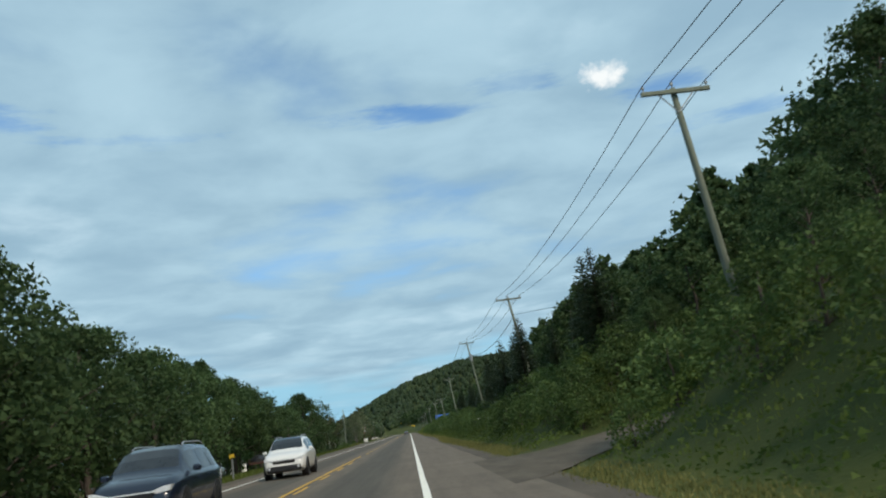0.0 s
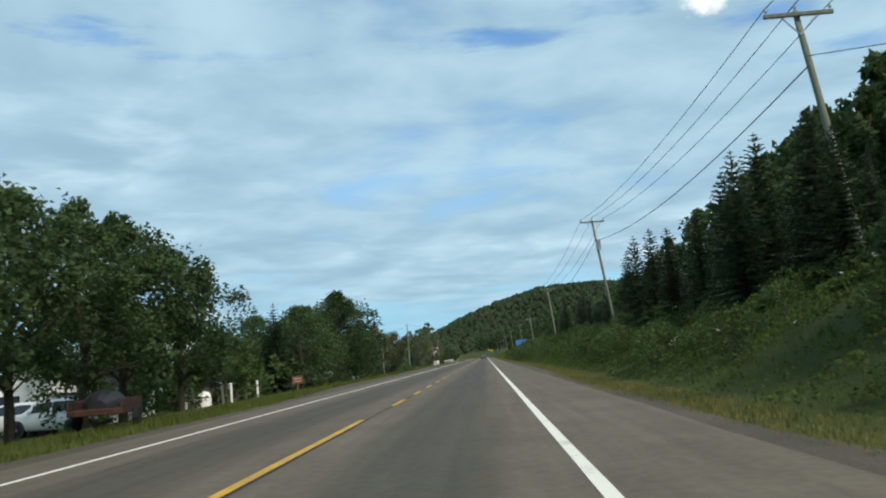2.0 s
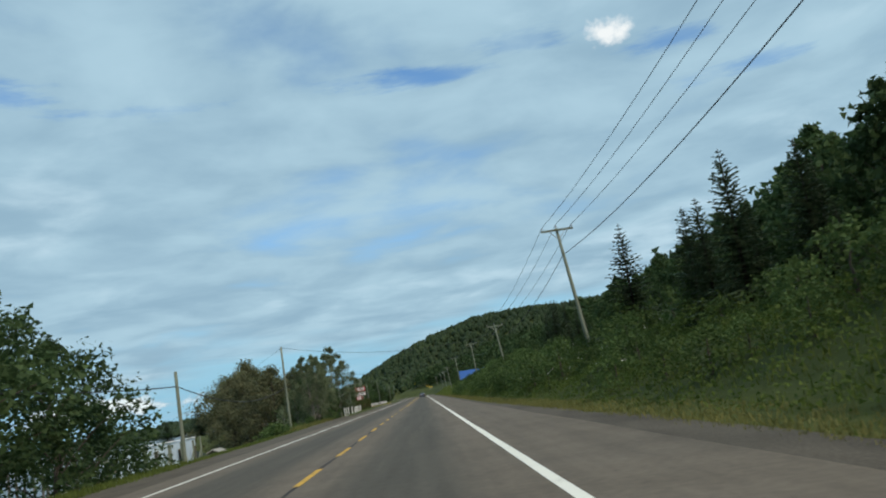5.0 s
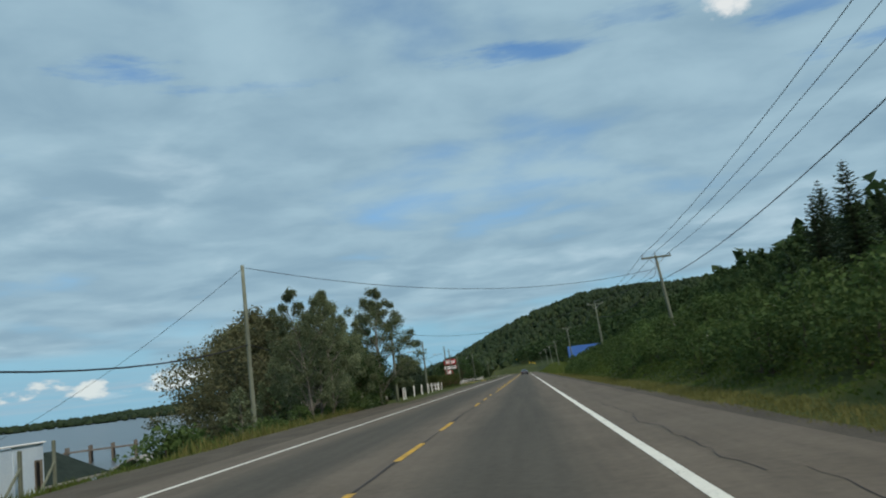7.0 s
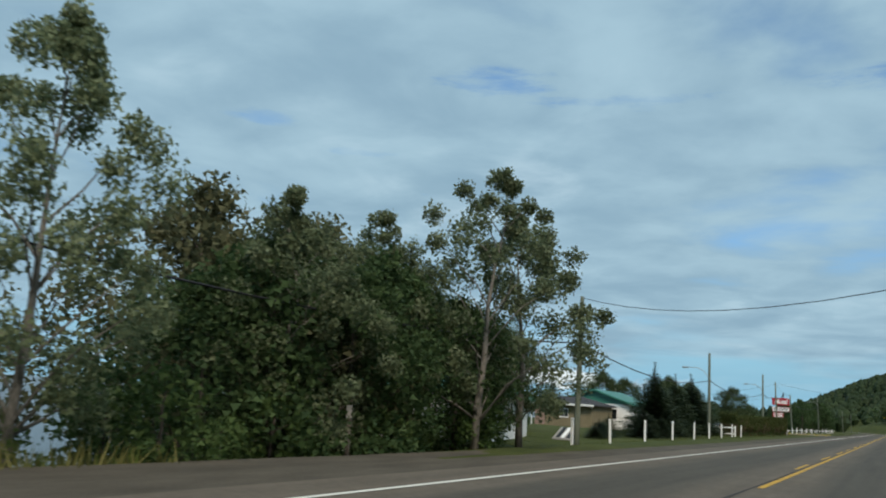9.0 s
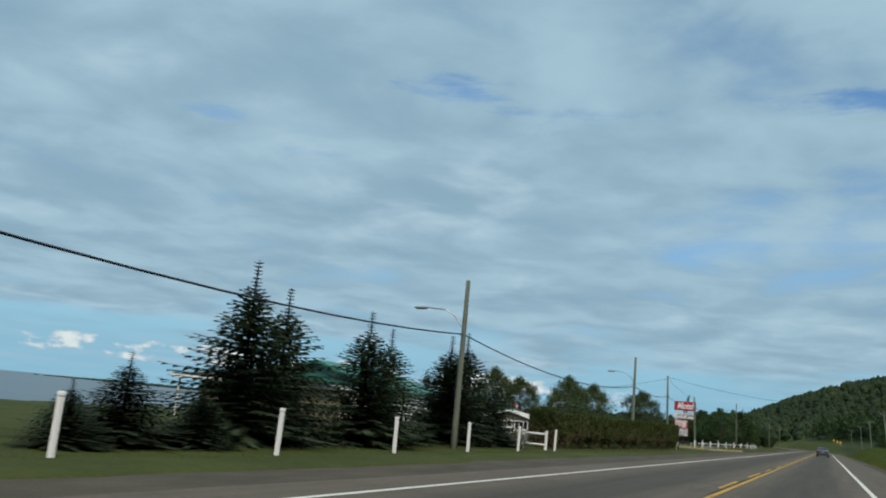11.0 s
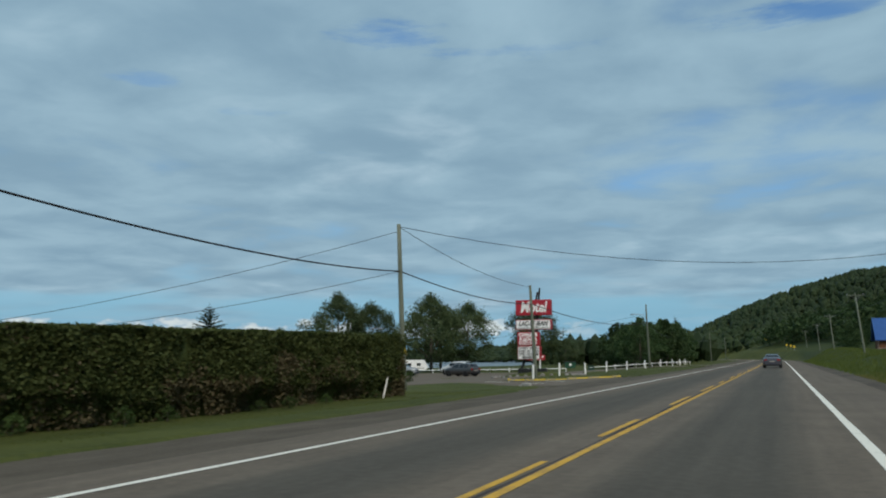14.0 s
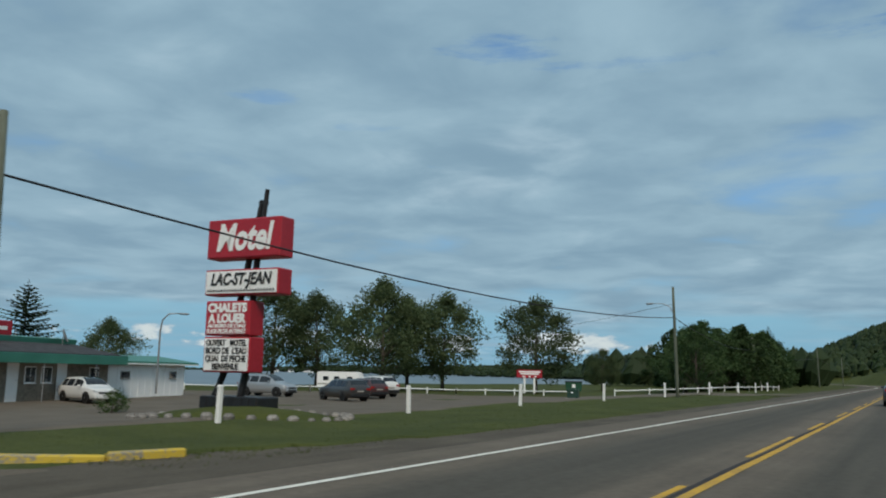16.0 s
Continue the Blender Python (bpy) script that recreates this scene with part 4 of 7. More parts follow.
for x, y, tp in ((-21, 484, 7.1), (-21, 496, 7.6), (-21, 508, 7.9), (-20.5, 520, 8.1), (-24, 492, 6.6), (-23, 488, 6.9), (-26, 500, 7.0), (-20.5, 532, 8.4)):
    plant_to(OAK, 8.5, x, y, tp, "full dark green tree beyond the motel lot", group="lakeside trees")
for x, y, tp in ((-22, 545, 10.5), (-27, 552, 9.0)):
    plant_to(SPRUCE, 8.0, x, y, tp, "dark pointed spruce beyond the lot", "spruce")

# open trees over the lakeside yard
for x, y, tp in ((-13.6, 127.5, 8.0), (-13.4, 131.6, 6.9), (-12.7, 134.6, 7.0), (-13.3, 138.8, 7.5), (-12.0, 141.2, 6.3)):
    plant_to(TALL, 8.5, x, y, tp, "tall spreading green tree over the yard")
for x, y, tp in ((-18.6, 148.5, 6.2), (-19.4, 153.5, 5.2), (-23.0, 162.5, 5.6), (-18.5, 167.0, 4.4), (-24.0, 156.0, 6.2)):
    plant_to(OAK, 8.5, x, y, tp, "rounded green tree at the back of the yard")
for x, y, tp in ((-13.4, 179.6, 0.7), (-13.7, 181.2, 0.5), (-14.0, 186.6, 0.9), (-13.9, 136.6, 1.7), (-15.5, 144.8, 2.2), (-13.4, 144.6, 1.2)):
    plant_to(SHRUB, 1.9, x, y, tp, "leafy green bush under the yard trees", "bush", "roadside shrubs", name="bush")

# right bank: spruces, then broadleaf wood behind
BANK_SPRUCES = ((10.3, 105.8, 8.6), (10.4, 108.2, 8.7), (9.6, 114.5, 6.0), (8.9, 122.6, 7.7), (9.6, 130.0, 6.6), (9.3, 137.5, 7.8), (11.0, 134.9, 8.4), (11.2, 140.4, 9.1), (11.6, 146.5, 8.9), (11.3, 150.5, 7.9), (11.0, 155.9, 7.8),
                (11.2, 161.6, 8.6), (11.0, 166.0, 8.8), (11.2, 170.5, 8.2), (10.8, 178.5, 6.4), (10.9, 186.0, 5.6), (11.2, 194.5, 6.6), (11.2, 199.8, 7.9), (11.2, 203.0, 6.9), (11.4, 205.2, 7.0), (10.4, 211.6, 7.8), (12.0, 244.3, 7.4), (11.8, 247.4, 6.8))
for x, y, tp in BANK_SPRUCES:
    plant_to(SPRUCE, 8.0, x, y, tp, "dark green spruce on the bank", "spruce", "spruces on the bank")
for i in range(34):
    y = 119 + i * 5.8 + rnd.uniform(-1.6, 1.6)
    x = rnd.uniform(13.4, 16.0)
    ratio = lerp_at(y, ((100, 0.66), (140, 0.64), (185, 0.60), (198, 0.52), (214, 0.46), (222, 0.36), (242, 0.40), (250, 0.50), (262, 0.46), (270, 0.40), (320, 0.38)))
    if 221 < y < 241:
        x += 2.0
    plant_to(SPRUCE, 8.0, x, y, ratio * x * rnd.uniform(0.75, 1.0), "dark green young spruce on the bank", "spruce", "spruces on the bank")
WOODS = []          # trees of the dense wood: x, y, scale, turn


def woods_at(x, y, top):
    WOODS.append((x, y, max(0.25, (top - land(x, y)) / 8.5), rnd.uniform(0, 360)))


for i in range(150):
    y = 96 + i * 1.72 + rnd.uniform(-1.5, 1.5)
    x = rnd.uniform(15, 27) if i % 2 else rnd.uniform(26, 46)
    ratio = lerp_at(y, ((90, 0.64), (112, 0.62), (130, 0.70), (165, 0.70), (200, 0.58), (225, 0.44), (350, 0.42)))
    if i % 2 == 0:
        ratio *= 0.93
    top = max(ratio * x * rnd.uniform(0.82, 1.04), land(x, y) + 2.5)
    if x < 24 and abs(y - drive_y(x)) < 6:
        continue
    if x > 22 or y > 260:
        woods_at(x, y, top)
    else:
        plant_to(WOOD if rnd.random() < 0.75 else SPRUCE, 8.5, x, y, top, "dark tree in the wood above the bank", group="wood above the bank")
for x, y, tp in ((18.5, 94.0, 13.5), (22.0, 90.0, 15.0), (25.5, 97, 13.0), (12.5, 119, 9.0), (13.5, 122, 8.0), (13.5, 251, 8.0), (15, 255, 8.0)):
    plant_to(OAK if y < 100 else SPRUCE, 8.5 if y < 100 else 8.0, x, y, tp, "tall dark tree above the bank")
for i in range(22):
    x, y = rnd.uniform(17, 38), rnd.uniform(97, 127)
    if abs(y - drive_y(x)) > 7:
        woods_at(x, y, max(0.60 * x * rnd.uniform(0.8, 1.03), land(x, y) + 2.5))
for i in range(26):
    x, y = rnd.uniform(6.8, 11.5), rnd.uniform(98, 120)
    if abs(y - drive_y(x)) > 4.5:
        plant(SHRUB[rnd.randrange(3)], x, y, rnd.uniform(0.35, 0.75), rnd.uniform(0, 360), "dense green shrub on the bank", "shrub", "shrub", "roadside shrubs")
for i in range(300):
    y = 74 + i * 0.88
    x = 6.0 + rnd.random() ** 1.2 * 6.0
    if abs(y - drive_y(x)) < 5.5 or (128 < y < 152 and x > 8.0) or (219 < y < 240 and x > 8.6):
        continue
    big = 1.25 if y > 200 else 1.0
    if 120 < y < 205 and x < 9.0:
        big = 0.85
    plant(SHRUB[rnd.randrange(3)], x, y, rnd.uniform(0.4, 0.95) * big, rnd.uniform(0, 360), "green shrub on the grassy bank", "shrub", "shrub", "roadside shrubs")
for i in range(46):
    x = 7.0 + 13.5 * rnd.random()
    y = drive_y(x) + (4.9 + 2.6 * rnd.random()) * (1 if i % 3 else -1)
    plant(SHRUB[rnd.randrange(3)], x, y, rnd.uniform(0.5, 1.05), rnd.uniform(0, 360), "leafy shrub beside the gravel side road", "shrub", "shrub", "roadside shrubs")
for i in range(18):
    x = 10.5 + 11.0 * rnd.random()
    y = drive_y(x) + (8.0 + 4.0 * rnd.random()) * (1 if i % 3 else -1)
    plant_to(OAK, 8.5, x, y, land(x, y) + rnd.uniform(2.2, 3.6), "dark green broadleaf tree beside the side road", group="wood above the bank")
for i in range(60):
    y = 330 + i * 4.5
    x = rnd.uniform(13, 24) + (8 if y < 480 else 0)
    if not 470 < y < 522:
        woods_at(x, y, land(x, y) + rnd.uniform(3.5, 6.5))


def join_woods():
    """The countless trees of the wood behind the bank, as one mesh."""
    kinds = []
    for i in range(3):
        cr = make_broadleaf(91 + i, 8.5, 6.0, leaves=1500, size=0.30, bare=0.05, clumps=44, ragged=0.35)[1]
        kinds.append((np.array([tuple(p) for p in cr.v]), np.array(cr.f)))
    vs, fs, o = [], [], 0
    for k, (x, y, sc, turn) in enumerate(WOODS):
        v, f = kinds[k % 3]
        c, n = math.cos(radians(turn)), math.sin(radians(turn))
        p = v @ np.array([[c, n, 0], [-n, c, 0], [0, 0, 1]]) * sc + np.array([x, y, land(x, y)])
        vs.append(p)
        fs.append(f + o)
        o += len(v)
    s = Shape()
    s.v, s.f = np.concatenate(vs).tolist(), np.concatenate(fs).tolist()
    thing("bank_wood", "dense dark green wood above the roadside bank", "wood", shape=s, mat="leaf", kind="stuff")


join_woods()


# ---- far woods ----
def crown_blob(v, f, c, r, hgt, rng):
    """A ragged low crown: a squashed ball of ten facets pulled about."""
    o = len(v)
    n = 7
    rings = ((0.0, 0.55), (0.35, 1.0), (0.7, 0.72))
    for zz, rr in rings:
        for k in range(n):
            a = 2 * math.pi * k / n + zz
            q = r * rr * rng.uniform(0.7, 1.25)
            v.append((c[0] + q * math.cos(a), c[1] + q * math.sin(a), c[2] + hgt * (zz + rng.uniform(-0.08, 0.08))))
    v.append((c[0], c[1], c[2] + hgt))
    for j in range(2):
        for k in range(n):
            a, b = o + j * n + k, o + j * n + (k + 1) % n
            f.append((a, b, b + n, a + n))
    for k in range(n):
        f.append((o + 2 * n + k, o + 2 * n + (k + 1) % n, o + 3 * n))


def leafy_crown(v, f, c, r, hgt, slim, rng):
    """A crown of large leaf sprays round an upright egg."""
    for _ in range(44):
        t = rng.random()
        q = (1 - t) ** 0.8 if slim else math.sin(math.pi * (0.18 + 0.80 * t)) ** 0.8
        a = rng.uniform(0, 2 * math.pi)
        rr = r * q * rng.uniform(0.6, 1.1)
        leaf_card(v, f, Vector((c[0] + rr * math.cos(a), c[1] + rr * math.sin(a), c[2] + hgt * (0.08 + 0.92 * t))), hgt * rng.uniform(0.09, 0.17), rng)


def forest(name, label, spots, lo, hi, seed, leafy=False):
    rng = random.Random(seed)
    s = Shape()
    for x, y in spots:
        h = rng.uniform(lo, hi)
        slim = rng.random() < 0.22
        c = (x, y, land(x, y) + h * 0.08)
        if leafy:
            leafy_crown(s.v, s.f, c, h * (0.20 if slim else 0.36), h * (1.0 if slim else 0.9), slim, rng)
        else:
            crown_blob(s.v, s.f, c, h * (0.22 if slim else 0.36), h * (1.0 if slim else 0.88), rng)
    return thing(name, label, "forest", shape=s, mat="leaf" if leafy else "forest", kind="stuff")


rf = random.Random(23)
spots = []
for _ in range(2400):
    y = rf.uniform(70, 720)
    k = lerp_at(y, ((0, 44), (330, 44), (350, 34), (470, 34), (560, 26), (720, 18)))
    spots.append((k + 95 * rf.random() ** 1.4 + road_x(min(y, 720)), y))
forest("hillside_forest", "dense green mixed forest on the hillside", spots, 5.5, 9, 1, True)
spots = []
for _ in range(6400):
    y = 720 + 1010 * rf.random() ** 0.9
    x = rf.uniform(-215, 460)
    if hill(x, y) > -2:
        spots.append((x, y))
forest("far_hill_forest", "dark green forest covering the far hill", spots, 8, 13, 2)


def far_shore():
    s, rng = Shape(), random.Random(5)
    line = [(-1650, 1640), (-1250, 1780), (-900, 1760), (-600, 1640), (-380, 1500), (-230, 1380)]
    for (x0, y0), (x1, y1) in zip(line, line[1:]):
        for i in range(330):
            t = rng.random()
            k = -x0 - (x1 - x0) * t
            up = lerp_at(k, ((200, 26), (600, 17), (1000, 9), (1700, 2)))
            q = rng.random()
            crown_blob(s.v, s.f, (x0 + (x1 - x0) * t, y0 + (y1 - y0) * t + q * 160, LAKE - 1 + up * q), 7, rng.uniform(8, 12) * lerp_at(k, ((1230, 1.0), (1330, 0.3))), rng)
    thing("far_shore_woods", "low dark wooded spit across the lake", "forest", shape=s, mat="forest", kind="stuff")


far_shore()
rf = random.Random(29)
spots = [(-rf.uniform(15, 60) + road_x(min(y, 720)), y) for y in (rf.uniform(560, 900) for _ in range(420))]
forest("lakeside_woods", "green broadleaf wood beside the far road", spots, 5, 9, 3)


# ---- paint for cars ----
def paint(name, c, rough=0.3, coat=0.7, metal=0.2):
    return material(name, tuple(v * 0.92 for v in c), c, rough, 1.5, 60, 0.0, metal=metal, coat=coat)


PAINT = {"navy": paint("navy_car_paint", (0.008, 0.012, 0.027), 0.25, 0.5, 0.1), "white": paint("white_car_paint", (0.72, 0.72, 0.70), metal=0.0), "grey": paint("slate_grey_car_paint", (0.060, 0.060, 0.075)),
         "silver": paint("silver_car_paint", (0.40, 0.42, 0.44), metal=0.5), "dark": paint("dark_brown_grey_car_paint", (0.045, 0.042, 0.042)), "maroon": paint("maroon_car_paint", (0.075, 0.028, 0.028)), "pearl": paint("pearl_white_car_paint", (0.66, 0.67, 0.68), metal=0.05)}


def loft(stations, n_out):
    """Skin through equal rings of points, closed at both ends."""
    s = Shape()
    pts = [p for ring in stations for p in ring]
    n = n_out
    faces = [(i * n + k, i * n + (k + 1) % n, (i + 1) * n + (k + 1) % n, (i + 1) * n + k) for i in range(len(stations) - 1) for k in range(n)]
    faces += [tuple(range(n))[::-1], tuple(range((len(stations) - 1) * n, len(stations) * n))]
    return s.add(pts, faces)


SUV = ((-0.50, 0.50, 0.52, 0.80, 0.74), (-0.49, 0.60, 0.64, 0.90, 0.78), (-0.465, 0.62, 0.74, 0.95, 0.72), (-0.40, 0.63, 0.93, 0.98, 0.69), (-0.33, 0.63, 0.985, 1, 0.68), (-0.15, 0.62, 1.0, 1, 0.68), (0.05, 0.615, 0.985, 1, 0.67),
       (0.13, 0.61, 0.94, 1, 0.68), (0.19, 0.605, 0.84, 0.99, 0.73), (0.26, 0.60, 0.70, 0.985, 0.80), (0.29, 0.595, 0.645, 0.98, 0.84), (0.36, 0.575, 0.62, 0.965, 0.84), (0.43, 0.53, 0.58, 0.93, 0.80), (0.475, 0.44, 0.50, 0.87, 0.76), (0.497, 0.33, 0.38, 0.78, 0.70))
SEDAN = ((-0.50, 0.50, 0.53, 0.82, 0.76), (-0.49, 0.61, 0.65, 0.89, 0.78), (-0.46, 0.655, 0.70, 0.94, 0.80), (-0.38, 0.665, 0.72, 0.97, 0.80), (-0.33, 0.665, 0.75, 0.985, 0.78), (-0.22, 0.65, 0.93, 1, 0.68), (-0.12, 0.64, 0.985, 1, 0.66), (0.03, 0.63, 0.985, 1, 0.66),
         (0.10, 0.62, 0.93, 1, 0.68), (0.17, 0.61, 0.80, 0.99, 0.75), (0.24, 0.60, 0.67, 0.98, 0.83), (0.30, 0.59, 0.635, 0.97, 0.84), (0.38, 0.565, 0.605, 0.95, 0.82), (0.45, 0.51, 0.55, 0.90, 0.78), (0.48, 0.44, 0.48, 0.85, 0.74), (0.497, 0.33, 0.37, 0.78, 0.68))


def make_car(label, colour, at, style="suv", length=4.6, width=1.84, height=1.68, lower="black", group="cars"):
    """A car along its own y axis: nose at +y, wheels on z = 0."""
    car = thing("car", label, "car", at, group=group)
    L, W, H = length, width / 2, height
    prof = SEDAN if style == "sedan" else SUV
    rear, screen, sides = ((4, 5), (7, 10), (4, 10)) if style == "sedan" else ((2, 3), (6, 9), (3, 9))
    belt_w = 0.955

    def half_ring(t, belt, top, w, tw):
        ww, zb, zt = W * w, belt * H, top * H
        lo = 0.15 * H + (0.05 * H if abs(t) > 0.45 else 0)
        side = min(lo + 0.2 * H, zb - 0.08 * H)
        return [(ww * 0.86, lo), (ww * 0.97, lo + 0.05 * H), (ww, side), (ww * 0.995, zb - 0.05 * H), (ww * belt_w, zb), (W * tw, zt - 0.25 * min(0.12 * H, zt - zb)), (W * tw * 0.8, zt - 0.01 * H), (W * tw * 0.4, zt)]
    rings, halves = [], []
    for p in prof:
        h = half_ring(*p)
        halves.append((p[0] * L, h))
        rings.append([(x, p[0] * L, z) for x, z in h] + [(-x, p[0] * L, z) for x, z in h[::-1]])
    s = loft(rings, 16)
    s.smooth = True
    body = part("body", s, PAINT[colour], car)

    def side_glass(i0, i1, f0, f1, sx):
        """A pane on the side between two stations, from f0 to f1 of the way along."""
        lo, hi = [], []
        for k in range(9):
            y = halves[i0][0] + (halves[i1][0] - halves[i0][0]) * (f0 + (f1 - f0) * k / 8)
            for (ya, ha), (yb, hb) in zip(halves, halves[1:]):
                if ya <= y <= yb:
                    q = (y - ya) / (yb - ya)
                    b = [ha[4][c] + (hb[4][c] - ha[4][c]) * q for c in (0, 1)]
                    t = [ha[5][c] + (hb[5][c] - ha[5][c]) * q for c in (0, 1)]
                    lo.append((sx * (b[0] + (t[0] - b[0]) * 0.08 + 0.010), y, b[1] + (t[1] - b[1]) * 0.08))
                    hi.append((sx * (b[0] + (t[0] - b[0]) * 0.86 + 0.010), y, b[1] + (t[1] - b[1]) * 0.86))
                    break
        g = Shape()
        n = len(lo)
        return g.add(lo + hi, [(k, k + 1, n + k + 1, n + k) for k in range(n - 1)])

    def cross_glass(i0, i1, inset):
        g, rows = Shape(), []
        up = 1 if i1 > len(halves) // 2 else -1
        a, b = halves[i0], halves[i1]
        for k in range(i0, i1 + 1):
            y, h = halves[k]
            sh = inset * (1 if k == i0 else (-1 if k == i1 else 0))
            for x, z in [(h[5][0] * 0.97, h[5][1]), h[6], h[7], (-h[7][0], h[7][1]), (-h[6][0], h[6][1]), (-h[5][0] * 0.97, h[5][1])]:
                rows.append((x, y + sh + up * 0.012, z + 0.012))
        return g.add(rows, [(6 * r + c, 6 * r + c + 1, 6 * r + c + 7, 6 * r + c + 6) for r in range(i1 - i0) for c in range(5)])
    part("windscreen", cross_glass(*screen, 0.03), "glass", car, "dark tinted windscreen")
    part("rear_window", cross_glass(*rear, 0.02), "glass", car, "dark tinted rear window")
    yf = 0.24 if style == "sedan" else 0.20
    for sx in (-1, 1):
        for f0, f1 in ((0.03, 0.22), (0.25, 0.50), (0.54, 0.86)):
            part("side_window", side_glass(*sides, f0, f1, sx), "glass", car, "dark tinted side window")
        part("mirror", Shape().box(sx * W - 0.09 + sx * 0.08, sx * W + 0.09 + sx * 0.08, yf * L - 0.22, yf * L - 0.10, 0.62 * H, 0.70 * H, 0.035), PAINT[colour], car)
        lamp = Shape().prism([(sx * W * 0.44, 0.415 * H), (sx * W * 0.86, 0.44 * H), (sx * W * 0.90, 0.51 * H), (sx * W * 0.74, 0.50 * H), (sx * W * 0.44, 0.45 * H)], "y", 0.440 * L, 0.488 * L)
        part("headlight", lamp, "lamp_clear", car)
        part("fog_lamp", Shape().tube([(sx * W * 0.66, 0.47 * L, 0.27 * H), (sx * W * 0.66, 0.508 * L, 0.27 * H)], 0.05, 10), "lamp_clear", car)
        part("tail_light", Shape().prism([(sx * W * 0.50, 0.53 * H), (sx * W * 0.86, 0.50 * H), (sx * W * 0.88, 0.60 * H), (sx * W * 0.52, 0.60 * H)], "y", -0.503 * L, -0.45 * L), "lamp_red", car)
        for wy in (-0.305, 0.315):
            R = 0.205 * H if style != "sedan" else 0.225 * H
            w = part("wheel", Shape(), "tyre", car)
            prof_t = [(0.0, R * 0.62), (0.02, R * 0.9), (0.05, R), (0.17, R), (0.20, R * 0.9), (0.22, R * 0.62)]
            tyre = Shape().tube([(sx * (W - 0.20 + d), wy * L, R) for d, _ in prof_t], [r for _, r in prof_t], 18)
            tyre.smooth = True
            part("tyre", tyre, "tyre", w)
            rim = Shape().tube([(sx * (W - 0.02), wy * L, R), (sx * (W + 0.012), wy * L, R), (sx * (W + 0.02), wy * L, R)], [R * 0.66, R * 0.62, R * 0.15], 10)
            part("rim", rim, "grey_metal", w)
            part("wheel_arch", Shape().tube([(sx * (W - 0.26), wy * L, R * 1.08), (sx * (W + 0.006), wy * L, R * 1.08)], R * 1.16, 18), "black", car)
    dark = "black" if lower == "black" else PAINT[colour]
    part("front_bumper", Shape().box(-W * 0.78, W * 0.78, 0.45 * L, 0.505 * L, 0.17 * H, 0.32 * H, 0.05), dark, car, "dark lower bumper" if lower == "black" else "")
    grille = part("grille", Shape().box(-W * 0.5, W * 0.5, 0.47 * L, 0.500 * L, 0.36 * H, 0.46 * H, 0.02), "black", car)
    part("chrome_bar", Shape().box(-W * 0.55, W * 0.55, 0.485 * L, 0.504 * L, 0.435 * H, 0.455 * H, 0.008), "lamp_clear", grille, "bright chrome grille bar")
    part("rear_bumper", Shape().box(-W * 0.82, W * 0.82, -0.510 * L, -0.46 * L, 0.20 * H, 0.36 * H, 0.05), dark, car)
    part("number_plate", Shape().box(-0.26, 0.26, -0.512 * L, -0.50 * L, 0.42 * H, 0.49 * H, 0.01), "concrete", car)
    if style == "suv":
        for sx in (-1, 1):
            part("roof_rail", Shape().tube([(sx * W * 0.6, -0.36 * L, H * 0.98), (sx * W * 0.6, -0.32 * L, H * 1.02), (sx * W * 0.6, -0.0 * L, H * 1.02), (sx * W * 0.6, 0.05 * L, H * 0.98)], 0.02, 6), "grey_metal", car)
    return car


# traffic
make_car("dark navy crossover car on the road", "navy", pose(-4.8, 87.6, 0.018, 0, 0, 180), "suv", 4.55, 1.84, 1.66)
make_car("white compact off-roader with a dark lower bumper", "white", pose(-4.5, 106.3, 0.018, 0, 0, 180), "suv", 4.6, 1.85, 1.70)
make_car("dark grey saloon car driving ahead", "grey", pose(-0.75, 441.0, 0.018), "sedan", 4.7, 1.82, 1.46, lower="body")


# ---- posts, signs by the road ----
def white_post(x, y, h=1.05, tilt=0.0, r=0.048):
    ob = thing("marker_post", "white painted wooden marker post in grass", "post", pose(x, y, land(x, y), 0, tilt, 0), group="white marker posts")
    part("shaft", Shape().box(-r, r, -r, r, -0.3, h - 0.09, 0.012), "white_paint", ob)
    part("cap", Shape().box(-r - 0.008, r + 0.008, -r - 0.008, r + 0.008, h - 0.09, h, 0.02), "white_paint", ob)
    return ob


white_post(-10.4, 281.2, 1.0, rnd.uniform(-2, 2))
for y in (288.9, 294.8, 300.8, 307.0, 313.2, 319.4, 325.6, 331.8):
    white_post(-11.35 - 0.04 * max(0, y - 305), y, 1.05, rnd.uniform(-2, 2))
for x, y in ((-13.42, 157.4), (-13.45, 152.4)):
    white_post(x, y, 1.05, rnd.uniform(-3, 3), 0.05)
for y in (398.7, 405.6, 414.3, 423.3, 434.3, 447.0, 461.0, 474.0, 484.0, 492.0):
    white_post(-14.85, y, 0.95 if y < 440 else 1.0, rnd.uniform(-2, 2), 0.058)


def road_sign(name, label, x, y, h, w, ph, mat, post="dark_wood", turn=0.0, diamond=False):
    ob = thing(name, label, "sign", pose(x, y, land(x, y), 0, 0, turn), group="road signs")
    part("post", Shape().box(-0.045, 0.045, -0.03, 0.03, -0.3, h, 0.01), post, ob)
    if diamond:
        s = Shape().prism([(0, h), (w / 2, h - w / 2), (0, h - w), (-w / 2, h - w / 2)], "y", -0.05, -0.034)
    else:
        s = Shape().box(-w / 2, w / 2, -0.05, -0.034, h - ph, h, 0.006)
    panel = part("panel", s, mat, ob)
    return ob, panel


